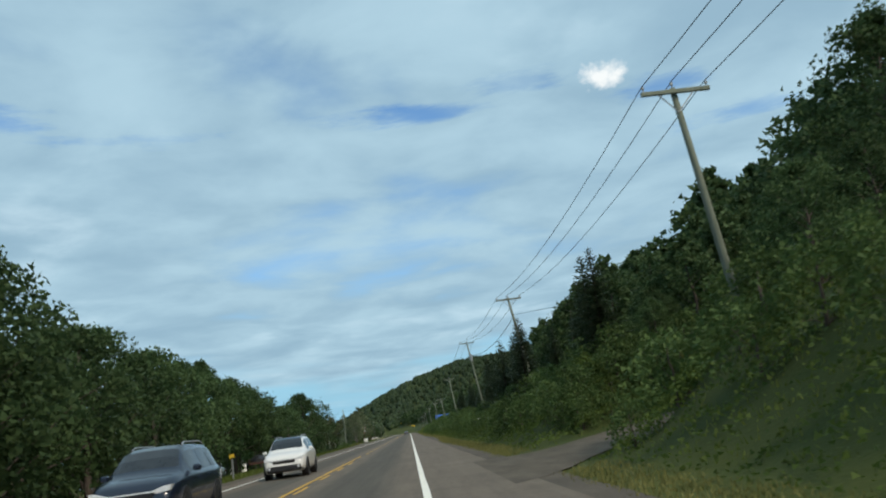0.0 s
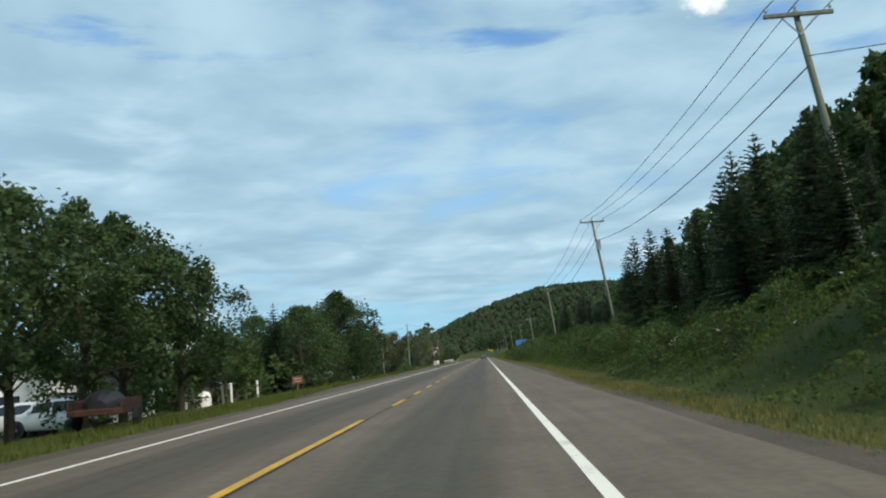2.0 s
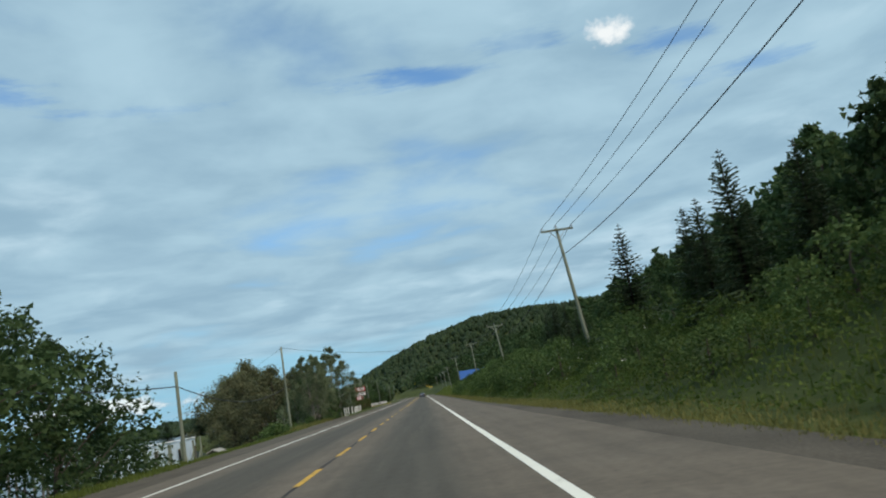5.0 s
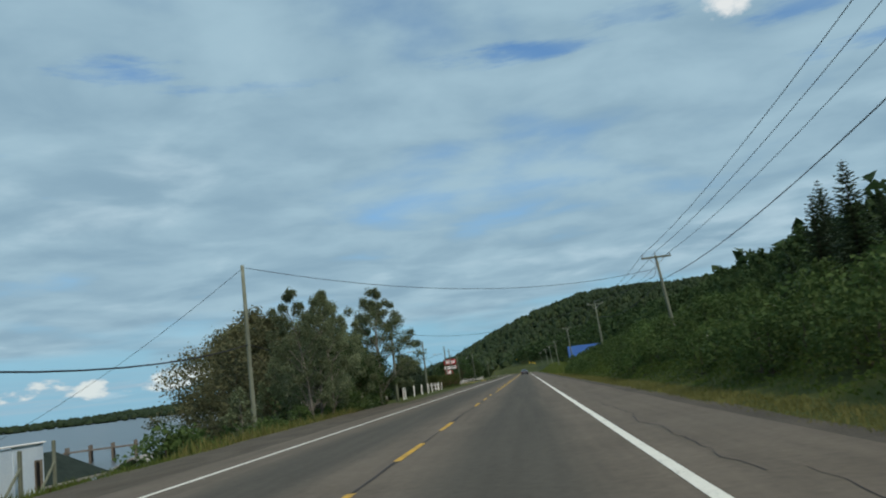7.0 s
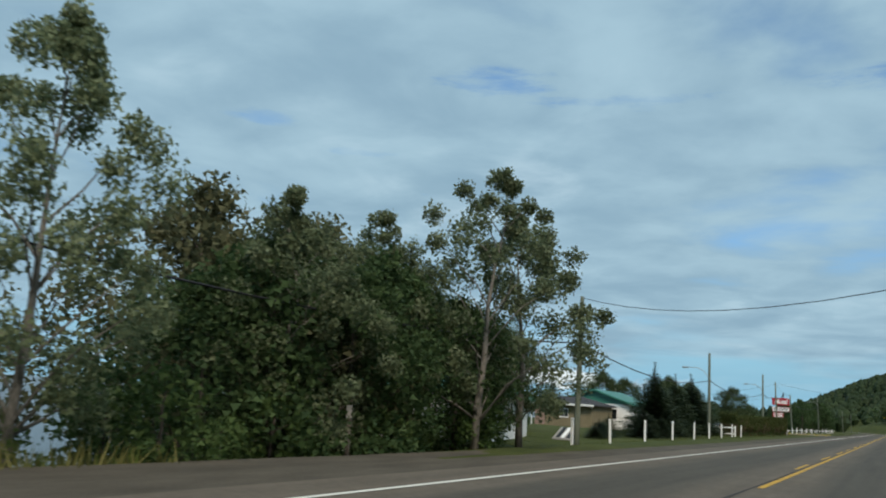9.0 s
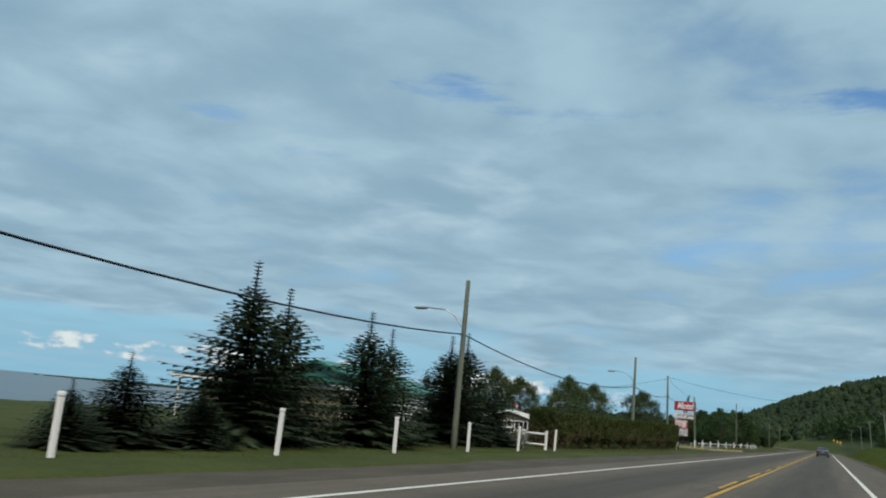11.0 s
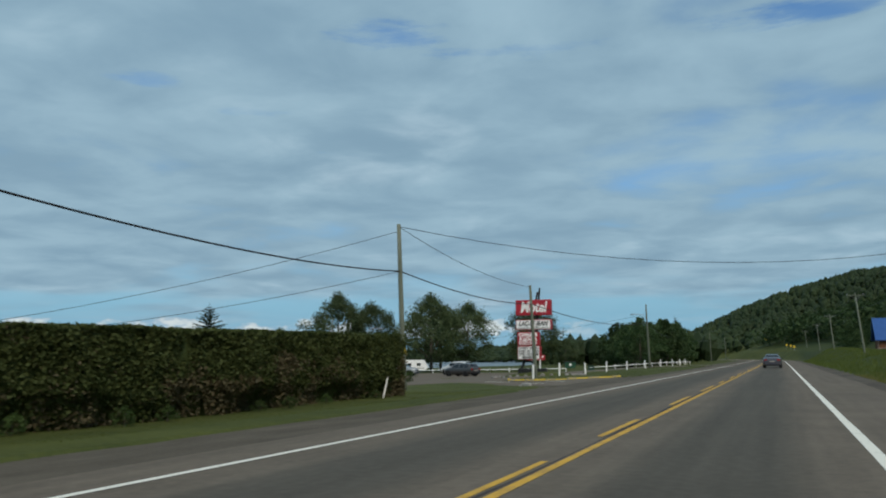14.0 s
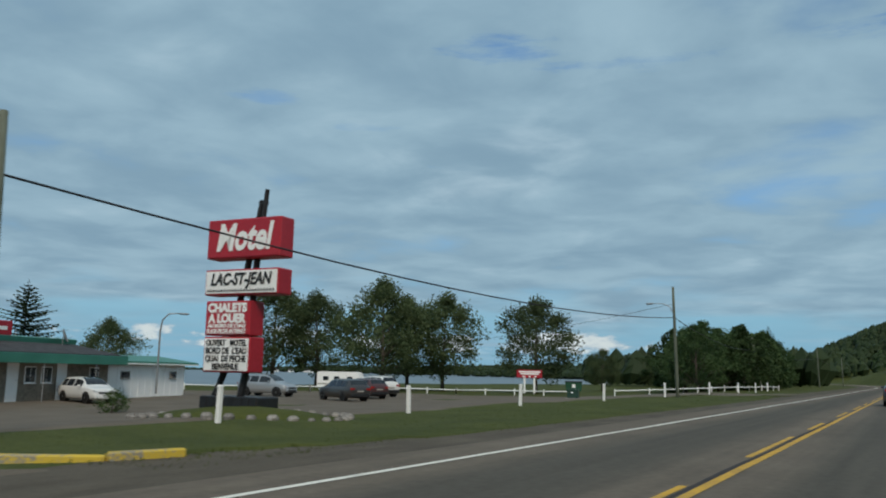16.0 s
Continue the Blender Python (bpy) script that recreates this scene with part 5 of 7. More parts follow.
road_sign("marker_sign", "small yellow roadside marker plate on a post", -8.6, 113.5, 1.35, 0.28, 0.24, "yellow", "grey_metal")
ob, pn = road_sign("wooden_sign", "brown wooden board sign on a post", -11.9, 161.2, 1.05, 0.66, 0.5, "brown_wood", turn=14)
for k in range(2):
    part("lettering", Shape().box(-0.24, 0.24, -0.056, -0.051, 0.68 + 0.17 * k, 0.75 + 0.17 * k), "concrete", pn, "pale unreadable lettering bar")
road_sign("snow_marker", "small grey marker on a wooden post", -11.2, 268.3, 1.35, 0.16, 0.3, "concrete")
road_sign("warning_sign", "yellow diamond warning sign on a post", -4.8, 705.0, 4.0, 2.0, 2.0, "yellow", "grey_metal", diamond=True)
for i, (x, y) in enumerate(((4.5, 640), (3.6, 652), (2.4, 664))):
    road_sign("curve_marker", "yellow curve marker board beside the bend", x, y, 1.7, 0.6, 0.75, "yellow", "grey_metal", 20 + 5 * i)
ob = thing("fence_stake", "weathered grey wooden stake in the grass", "post", pose(-12.3, 147.4, land(-12.3, 147.4), 0, -3, 0))
part("shaft", Shape().box(-0.06, 0.06, -0.05, 0.05, -0.3, 1.0, 0.012), "pole", ob)


# ---- buildings ----
def window_part(parent, x0, x1, y, z0, z1, mat="white_paint", depth=0.06, split=1, frame=0.06, name="window"):
    """A window in a wall that faces -y at the given y."""
    w = part(name, Shape().box(x0 - frame, x1 + frame, y - 0.02, y + 0.02, z0 - frame, z1 + frame, 0.005), mat, parent)
    n = split
    for i in range(n):
        a = x0 + (x1 - x0) * i / n + (0.02 if i else 0)
        b = x0 + (x1 - x0) * (i + 1) / n - (0.02 if i < n - 1 else 0)
        part("pane", Shape().box(a, b, y - 0.030, y - 0.005, z0, z1), "glass", w)
    part("sill", Shape().box(x0 - frame - 0.03, x1 + frame + 0.03, y - 0.07, y + 0.0, z0 - frame - 0.04, z0 - frame, 0.008), mat, w)
    return w


def siding(parent, x0, x1, y, z0, z1, mat, step=0.16):
    """Overlapping boards on a wall that faces -y."""
    n = int((z1 - z0) / step)
    me = Shape().prism([(y - 0.004, 0), (y - 0.028, 0.0), (y - 0.012, step), (y - 0.004, step)], "x", x0, x1).mesh("board", mat)
    for i in range(n):
        b = new("board", me)
        b.parent = parent
        b.location = (0, 0, z0 + i * step)


def hip_roof(s, x0, x1, y0, y1, z0, z1, inset, over=0.35, th=0.12):
    """A hipped roof with thickness."""
    x0, x1, y0, y1 = x0 - over, x1 + over, y0 - over, y1 + over
    ym = (y0 + y1) / 2
    pts = [(x0, y0, z0), (x1, y0, z0), (x1, y1, z0), (x0, y1, z0), (x0 + inset, ym, z1), (x1 - inset, ym, z1)]
    low = [(p[0], p[1], p[2] - th) for p in pts[:4]]
    return s.add(pts + low, [(0, 1, 5, 4), (2, 3, 4, 5), (3, 0, 4), (1, 2, 5), (6, 7, 1, 0), (7, 8, 2, 1), (8, 9, 3, 2), (9, 6, 0, 3), (9, 8, 7, 6)])


def gable_roof(s, x0, x1, y0, y1, z0, z1, over=0.3, th=0.1):
    """Ridge along y."""
    x0, x1, y0, y1 = x0 - over, x1 + over, y0 - over, y1 + over
    xm = (x0 + x1) / 2
    o = [(x0, z0), (xm, z1), (x1, z0), (x1, z0 - th), (xm, z1 - th * 1.2), (x0, z0 - th)]
    n = len(o)
    pts = [(x, y, z) for y in (y0, y1) for x, z in o]
    return s.add(pts, [(k, (k + 1) % n, n + (k + 1) % n, n + k) for k in range(n)] + [(0, 5, 4, 1), (1, 4, 3, 2), (6, 7, 10, 11), (7, 8, 9, 10)])


def along(x, y, z, deg):
    """Frame of a building whose front (-y of its own) looks to the road: own x runs away up the road."""
    return pose(x, y, z, 0, 0, 90 + deg)


# white annex with green metal roof; its own x axis runs along the front
A = along(-13.0, 277.6, -0.22, 13.4) @ pose(4.35, 0, 0)
ob = thing("annex", "white clapboard annex with a green metal roof", "building", A)
LEN, DEP, EAV = 9.2, 6.2, 1.86
wall = part("wall", Shape().box(0, LEN, 0, DEP, -0.4, EAV, 0.02), "white_paint", ob)
siding(wall, 0, LEN, 0.0, 0.0, EAV - 0.05, "white_paint", 0.125)
for x0, z0 in ((1.78, 1.02), (4.37, 0.84), (6.70, 0.84)):
    window_part(ob, x0, x0 + 0.30, -0.03, z0, 1.60, "white_paint", frame=0.05)
rf_ = part("roof", hip_roof(Shape(), 0, LEN, 0, DEP, EAV + 0.12, EAV + 1.05, 1.7, 0.35, 0.03), "green_metal", ob)
part("fascia", Shape().box(-0.36, LEN + 0.36, -0.40, -0.36, EAV - 0.12, EAV + 0.13, 0.01), "green_metal", ob, "green metal eaves band")
part("fascia", Shape().box(LEN + 0.35, LEN + 0.39, -0.36, DEP + 0.36, EAV - 0.12, EAV + 0.13, 0.01), "green_metal", ob, "green metal eaves band")
for i in range(34):
    part("seam", Shape().prism([(-0.36, EAV + 0.125), (DEP / 2 - 0.3, EAV + 0.97), (DEP / 2 - 0.3, EAV + 1.0), (-0.36, EAV + 0.155)], "x", 0.0 + i * 0.42 - 0.012, 0.0 + i * 0.42 + 0.012), "green_metal", rf_) if 1.7 < i * 0.42 < LEN - 1.7 else None
part("soffit", Shape().box(-0.33, LEN + 0.33, -0.34, 0.0, EAV - 0.06, EAV - 0.03), "white_paint", ob)
ob2 = thing("wall_lantern", "dark hanging ornament on a white wall", "lantern", A @ pose(5.62, -0.05, 1.25))
part("bracket", Shape().tube([(0, 0.02, 0.35), (0, -0.06, 0.38), (0, -0.08, 0.3)], 0.012, 5), "black", ob2)
part("body", Shape().tube([(0, -0.08, 0.3), (0, -0.08, 0.2), (0, -0.08, -0.15), (0, -0.08, -0.25)], [0.02, 0.07, 0.10, 0.05], 8), "dark_wood", ob2)

# slanted board on legs
ob = thing("ramp_board", "grey slanted board standing on short legs", "board", pose(-13.8, 289.4, land(-13.8, 289.4), 0, 0, -10))
part("top", Shape().prism([(0.0, 0.02), (0.80, 0.54), (0.80, 0.59), (0.0, 0.07)], "x", -0.50, 0.50), "concrete", ob)
for k, dark in ((-0.26, True), (0.0, False), (0.28, True)):
    part("slat", Shape().prism([(0.06, 0.118), (0.76, 0.573), (0.76, 0.589), (0.06, 0.134)], "x", k - 0.09, k + 0.09), "black" if dark else "white_paint", ob)
for lx in (-0.42, 0.42):
    part("leg", Shape().box(lx - 0.035, lx + 0.035, 0.66, 0.73, -0.1, 0.47, 0.01), "dark_wood", ob)

# beige bungalow and the green-roofed house behind it
ob = thing("bungalow", "beige bungalow with grey shingle roof and porch", "house", pose(-27.9, 322.8, -0.15) @ Matrix.Diagonal((0.72, 1, 0.97, 1)))
part("wall", Shape().box(0, 6.1, 0.6, 6.5, -0.4, 1.95, 0.02), "beige", ob)
for i in range(11):
    part("board", Shape().box(0.0, 6.1, 0.585, 0.60, 0.05 + i * 0.17, 0.20 + i * 0.17), "beige", ob)
part("roof", hip_roof(Shape(), -1.6, 6.1, 0.4, 6.6, 2.02, 2.75, 3.0, 0.4, 0.1), "grey_shingle", ob)
part("fascia", Shape().box(-2.02, 6.52, -0.04, 0.0, 1.86, 2.03, 0.01), "white_paint", ob)
part("post", Shape().box(-1.7, -1.6, 0.3, 0.4, -0.2, 1.95, 0.01), "white_paint", ob)
window_part(ob, 2.0, 3.0, 0.58, 0.85, 1.5, split=2)
ob = thing("house", "white house with a green metal gable roof", "house", pose(-29.0, 330.0, -0.2))
part("wall", Shape().box(0, 7.0, 0, 8.0, -0.4, 2.3, 0.02), "white_paint", ob)
part("roof", gable_roof(Shape(), 0, 7.0, 0, 8.0, 2.35, 3.6, 0.45, 0.12), "green_metal", ob)
part("gable", Shape().prism([(0, 2.3), (7, 2.3), (3.5, 3.45)], "y", 0.0, 0.15), "green_metal", ob)
window_part(ob, 4.6, 5.7, -0.01, 0.9, 1.8, split=2)

# the motel: a long wing and the office wing, at one slant to the road
MA = 16.3


def motel_wing(at, length, depth, wall_mat, name, label, sections=(), flat=1.6):
    ob = thing(name, label, "motel", at)
    part("wall", Shape().box(0, length, 0, depth, -0.5, 1.9, 0.02), wall_mat, ob)
    part("fascia", Shape().box(-0.5, length + 0.5, -1.02, -0.95, 1.78, 2.32, 0.02), "green_metal", ob, "green metal eaves band")
    part("soffit", Shape().box(-0.45, length + 0.45, -0.95, 0.0, 1.84, 1.88), "white_paint", ob)
    part("roof", Shape().prism([(-0.95, 2.30), (2.9, 3.02), (2.9, 2.6), (-0.95, 2.10)], "x", -0.5, length + 0.5), "grey_shingle", ob)
    part("ridge_band", Shape().prism([(2.86, 2.95), (2.80, 3.30), (3.0, 3.36), (depth + 0.8, 2.3), (depth + 0.8, 2.1), (3.0, 2.6)], "x", -0.5, length + 0.5), "green_metal", ob, "green metal upper roof")
    part("gutter_line", Shape().box(-0.5, length + 0.5, -0.97, -0.90, 2.32, 2.37, 0.01), "black", ob)
    return ob


def door_part(ob, x, y=-0.02, w=0.85, h=1.82, z0=-0.02):
    d = part("door", Shape().box(x, x + w, y - 0.03, y, z0, h, 0.01), "white_paint", ob, "white door")
    part("handle", Shape().tube([(x + w - 0.1, y - 0.03, 0.85), (x + w - 0.1, y - 0.08, 0.85), (x + w - 0.18, y - 0.08, 0.85)], 0.015, 5), "grey_metal", d)
    return d


wing = motel_wing(along(-27.6, 340.2, -0.45, MA), 36.0, 7.5, "brick", "motel_wing", "long low brick motel wing with green eaves")
for k in range(6):
    for dx in (0.0, 1.0):
        door_part(wing, 1.5 + 5.8 * k + dx)
    window_part(wing, 4.2 + 5.8 * k, 5.6 + 5.8 * k, -0.015, 0.8, 1.6, split=2)
for k in range(10):
    v = part("roof_vent", Shape().tube([(1.2 + 3.6 * k, 3.0, 3.2), (1.2 + 3.6 * k, 3.0, 3.5), (1.2 + 3.6 * k, 3.0, 3.5), (1.2 + 3.6 * k, 3.0, 3.66), (1.2 + 3.6 * k, 3.0, 3.70)], [0.13, 0.13, 0.28, 0.28, 0.12], 10), "black", wing, "black round roof vent")
make_car("dark van parked before the motel wing", "dark", pose(-25.2, 342.3, -0.42, 0, 0, 60), "suv", 4.3, 1.75, 1.6)
make_car("white car parked before the motel wing", "pearl", pose(-22.0, 335.6, -0.42, 0, 0, 60), "hatch", 4.1, 1.72, 1.5)

OX, OY, OZ = -39.5, 409.7, -0.48
office = motel_wing(along(OX, OY, OZ, MA), 17.0, 7.0, "stone", "motel_office", "stone-faced motel office wing with green eaves")
for x in (0.55, 6.4, 8.3, 12.2):
    door_part(office, x, z0=-0.40)
for x in (2.2, 4.0, 9.7, 11.0, 15.2):
    window_part(office, x, x + 0.75, -0.015, 0.75, 1.55, split=2)
part("end_panel", Shape().prism([(-0.97, 1.8), (-0.97, 2.32), (2.9, 3.05), (2.9, 2.5), (0.3, 1.8)], "x", -0.62, -0.52), "white_paint", office, "white gable end board")
for k in range(4):
    part("drain_pipe", Shape().tube([(1.0 + 4.5 * k, -0.93, 1.8), (1.0 + 4.5 * k, -0.93, -0.45)], 0.03, 6), "grey_metal", office)
ob = thing("white_annex", "low white annex with a teal roof edge", "building", along(OX, OY, OZ, MA) @ pose(17.2, 0.3, 0))
part("wall", Shape().box(0, 9.4, 0, 5.5, -0.8, 1.85, 0.02), "white_paint", ob)
part("roof", Shape().prism([(-0.4, 1.86), (-0.4, 2.05), (3.0, 2.5), (5.9, 2.0), (5.9, 1.86)], "x", -0.2, 10.6), "green_metal", ob)
part("fascia", Shape().box(-0.2, 10.6, -0.44, -0.40, 1.84, 1.93), "white_paint", ob)
window_part(ob, 1.6, 2.5, -0.015, 0.95, 1.35, "concrete")
window_part(ob, 7.4, 8.2, -0.015, 0.95, 1.35, "concrete")
for k in range(11):
    part("batten", Shape().box(0.4 + 0.8 * k - 0.03, 0.4 + 0.8 * k + 0.03, -0.025, 0.0, -0.4, 1.84, 0.006), "white_paint", ob)

gable = thing("motel_restaurant", "gabled stone-faced restaurant with wide windows", "restaurant", along(OX, OY, OZ, MA) @ pose(-7.3, 0, 0))
part("wall", Shape().box(0, 7.2, 0, 5.9, -0.9, 1.88, 0.02), "stone", gable)
part("gable_wall", Shape().prism([(0.0, 1.88), (5.9, 1.88), (2.95, 2.66)], "x", -0.02, 0.15), "beige", gable, "tan boarded gable")
for k in range(-4, 5):
    part("gable_batten", Shape().box(-0.045, -0.02, 2.95 + 0.6 * k - 0.03, 2.95 + 0.6 * k + 0.03, 1.88, 2.60 - 0.155 * abs(k), 0.004), "beige", gable)
s = Shape()
o = [(-0.55, 1.74), (2.95, 2.76), (6.45, 1.74), (6.45, 1.86), (2.95, 2.90), (-0.55, 1.86)]
part("roof", s.prism(o, "x", -0.5, 9.0), "green_shingle", gable, "dark green shingle roof")
for a, b in (((-0.55, 1.70), (2.95, 2.72)), ((2.95, 2.72), (6.45, 1.70))):
    part("barge_board", Shape().prism([a, b, (b[0], b[1] + 0.22), (a[0], a[1] + 0.22)], "x", -0.56, -0.5), "white_paint", gable)
part("gutter", Shape().box(-0.5, 9.0, -0.62, -0.55, 1.70, 1.88, 0.01), "white_paint", gable)
# windows on the road side
window_part(gable, 0.9, 2.9, -0.015, 0.45, 1.45, split=3)
window_part(gable, 4.2, 6.2, -0.015, 0.45, 1.45, split=2)


def end_window(ob, y0, y1, z0, z1, split):
    w = part("window", Shape().box(-0.03, 0.0, y0 - 0.07, y1 + 0.07, z0 - 0.07, z1 + 0.07, 0.005), "white_paint", ob)
    for i in range(split):
        a, b = y0 + (y1 - y0) * i / split + 0.03, y0 + (y1 - y0) * (i + 1) / split - 0.03
        part("pane", Shape().box(-0.045, -0.02, a, b, z0, z1), "glass", w)
    part("sill", Shape().box(-0.09, 0.0, y0 - 0.1, y1 + 0.1, z0 - 0.13, z0 - 0.07, 0.008), "white_paint", w)


end_window(gable, 0.35, 2.1, 0.45, 1.45, 3)
end_window(gable, 3.6, 5.5, 0.45, 1.45, 3)
d = part("door", Shape().box(-0.05, 0.0, 2.4, 3.25, -0.42, 1.70, 0.01), "white_paint", gable, "white glazed door")
part("pane", Shape().box(-0.06, -0.045, 2.6, 3.05, 0.7, 1.4), "glass", d)
ob = thing("heat_pump", "pale heat pump unit on wall brackets", "heat pump", along(OX, OY, OZ, MA) @ pose(-0.55, -0.42, 0.55))
part("casing", Shape().box(-0.4, 0.4, -0.15, 0.15, 0, 0.6, 0.03), "white_paint", ob)
part("fan_grille", Shape().tube([(-0.1, -0.155, 0.3), (-0.1, -0.17, 0.3)], 0.22, 14), "concrete", ob)
for bx in (-0.3, 0.3):
    part("bracket", Shape().box(bx - 0.03, bx + 0.03, -0.15, 0.42, -0.06, 0.0), "grey_metal", ob)
ob = thing("satellite_dish", "grey satellite dish on the motel roof", "satellite dish", along(OX, OY, OZ, MA) @ pose(15.6, 2.4, 2.75, 0, 0, 30))
part("mast", Shape().tube([(0, 0, -0.1), (0, 0, 0.7)], 0.03, 6), "grey_metal", ob)
part("dish", Shape().tube([(0, -0.02, 0.75), (0, -0.06, 0.76), (0, -0.14, 0.79), (0, -0.11, 0.78)], [0.10, 0.30, 0.46, 0.40], 16), "concrete", ob, "pale dish")
part("feed_arm", Shape().tube([(0, -0.1, 0.4), (0, -0.5, 0.72)], 0.015, 5), "grey_metal", ob)
for i in range(2):
    ob = thing("roof_mast", "thin metal mast standing on the motel roof", "mast", along(OX, OY, OZ, MA) @ pose(9.0 + 5 * i, 4.5, 2.4))
    part("tube", Shape().tube([(0, 0, 0), (0, 0, 2.2 - 0.8 * i)], 0.025, 6), "grey_metal", ob)
    part("arm", Shape().tube([(-0.3, 0, 1.3 - 0.3 * i), (0.3, 0, 1.3 - 0.3 * i)], 0.015, 5), "grey_metal", ob)


def text_shape(words, size, bold=0.0, shear=0.0, depth=0.008, spacing=1.0):
    """Letters as a mesh in the xz plane, centred, facing -y."""
    cu = bpy.data.curves.new("letters", "FONT")
    cu.body, cu.size, cu.extrude, cu.offset, cu.shear = words, size, depth, bold, shear
    cu.align_x, cu.align_y, cu.resolution_u, cu.space_character = "CENTER", "CENTER", 3, spacing
    tmp = bpy.data.objects.new("letters", cu)
    scene.collection.objects.link(tmp)
    me = bpy.data.meshes.new_from_object(tmp.evaluated_get(bpy.context.evaluated_depsgraph_get()))
    bpy.data.objects.remove(tmp)
    me.transform(Matrix.Rotation(radians(90), 4, "X"))
    return me


def letters(words, size, mat, parent, x, y, z, sx=1.0, width=None, **kw):
    """A line of writing, each character a mesh of its own."""
    me = text_shape(words, size, **kw)
    if width:
        xs = [v.co.x for v in me.vertices]
        sx = width / (max(xs) - min(xs))
    bm = bmesh.new()
    bm.from_mesh(me)
    seen, bits = set(), []
    for v in bm.verts:
        if v in seen:
            continue
        stack, group = [v], []
        seen.add(v)
        while stack:
            a = stack.pop()
            group.append(a)
            for e in a.link_edges:
                b = e.other_vert(a)
                if b not in seen:
                    seen.add(b)
                    stack.append(b)
        bits.append(group)
    for group in bits:
        idx = {v: k for k, v in enumerate(group)}
        s = Shape()
        s.v = [(v.co.x * sx, v.co.y, v.co.z) for v in group]
        s.f = [tuple(idx[v] for v in f.verts) for f in bm.faces if f.verts[0] in idx]
        part("letter", s, mat, parent, at=Matrix.Translation((x, y, z)))
    bm.free()
    bpy.data.meshes.remove(me)


# roof sign
ob = thing("roof_sign", "red motel roof sign with white letters", "sign", along(OX, OY, OZ, MA) @ pose(6.2, 3.0, 3.05))
pan = part("panel", Shape().box(0, 5.6, -0.12, 0.12, 0.3, 1.12, 0.03), "red", ob)
part("frame", Shape().box(-0.06, 5.66, -0.10, 0.10, 0.24, 0.30, 0.01), "grey_metal", ob)
letters("MOTEL", 0.75, "white_paint", pan, 1.45, -0.135, 0.71, width=2.3, bold=0.02, shear=0.15)
part("lettering", Shape().box(2.85, 5.2, -0.135, -0.121, 0.58, 0.80), "white_paint", pan, "white unreadable script bar")
for lx in (0.3, 2.8, 5.3):
    part("leg", Shape().box(lx - 0.04, lx + 0.04, -0.04, 0.04, -0.15, 0.3), "grey_metal", ob)

# ---- the pylon sign ----
SG = thing("motel_sign", "tall red and white motel pylon sign", "sign", pose(-17.75, 409.5, -0.05, 0, 0, 3))
zb = 0.05
for path in ([(-1.20, 0.1, 0.3), (-0.80, 0.1, 1.2), (-0.10, 0.1, 4.5), (0.30, 0.1, 6.45)], [(-0.15, 0.1, 0.3), (0.02, 0.1, 1.2), (0.22, 0.1, 4.5), (0.48, 0.1, 6.78)]):
    part("leg", Shape().tube(path, [0.12, 0.11, 0.10, 0.07], 8), "black", SG)
part("leg_tie", Shape().box(0.20, 0.52, 0.04, 0.16, 6.30, 6.42, 0.02), "black", SG)


def sign_box(name, x0, x1, z0, z1, face, side="red", d=0.66):
    b = part(name, Shape().box(x0, x1, -d / 2, d / 2, z0, z1, 0.03), side, SG)
    f = part("face", Shape().box(x0 + 0.05, x1 - 0.05, -d / 2 - 0.012, -d / 2 - 0.002, z0 + 0.05, z1 - 0.05, 0.004), face, b)
    return b, f


b, f1 = sign_box("top_box", -1.40, 1.40, 4.62, 5.83, "red")
letters("Motel", 1.15, "white_paint", b, 0.02, -0.36, 5.22, width=2.15, bold=0.035, shear=0.22)
b, f2 = sign_box("name_box", -1.40, 1.40, 3.50, 4.28, "white_paint")
letters("LAC-ST-JEAN", 0.5, "black", b, -0.02, -0.355, 3.96, width=2.32, bold=0.015, shear=0.25)
for i in range(24):
    part("trim_tooth", Shape().prism([(-1.30 + i * 0.108, 3.60), (-1.30 + i * 0.108 + 0.10, 3.60), (-1.30 + i * 0.108 + 0.05, 3.69)], "y", -0.352, -0.342), "black", f2)
b, f3 = sign_box("lower_box", -1.30, 0.42, 2.28, 3.32, "red")
letters("CHALETS", 0.36, "white_paint", b, -0.44, -0.355, 3.10, width=1.5, bold=0.02)
letters("A LOUER", 0.36, "white_paint", b, -0.44, -0.355, 2.78, width=1.45, bold=0.02)
letters("AU BORD DE L'EAU", 0.15, "white_paint", b, -0.44, -0.355, 2.565, width=1.45, bold=0.006)
letters("PLAGE-PECHE-INTERNET", 0.2, "white_paint", b, -0.44, -0.355, 2.40, width=1.5, bold=0.004)
b, f4 = sign_box("message_box", -1.30, 0.48, 1.18, 2.24, "white_paint")
for i, row in enumerate(("OUVERT   MOTEL", "BORD DE  L'EAU", "QUAI  DE PECHE", "BIENVENUE")):
    letters(row, 0.26, "black", b, -0.41, -0.355, 2.05 - 0.235 * i, width=1.55 if i < 3 else 1.0, bold=0.006)
part("plinth", Shape().box(-1.3, 0.85, -0.35, 0.7, 0.0, 0.48, 0.04), "black", SG, "black painted plinth")
for i in range(8):
    part("plinth_board", Shape().box(-1.29 + i * 0.268, -1.04 + i * 0.268, -0.375, -0.352, 0.02, 0.46, 0.006), "black", SG)

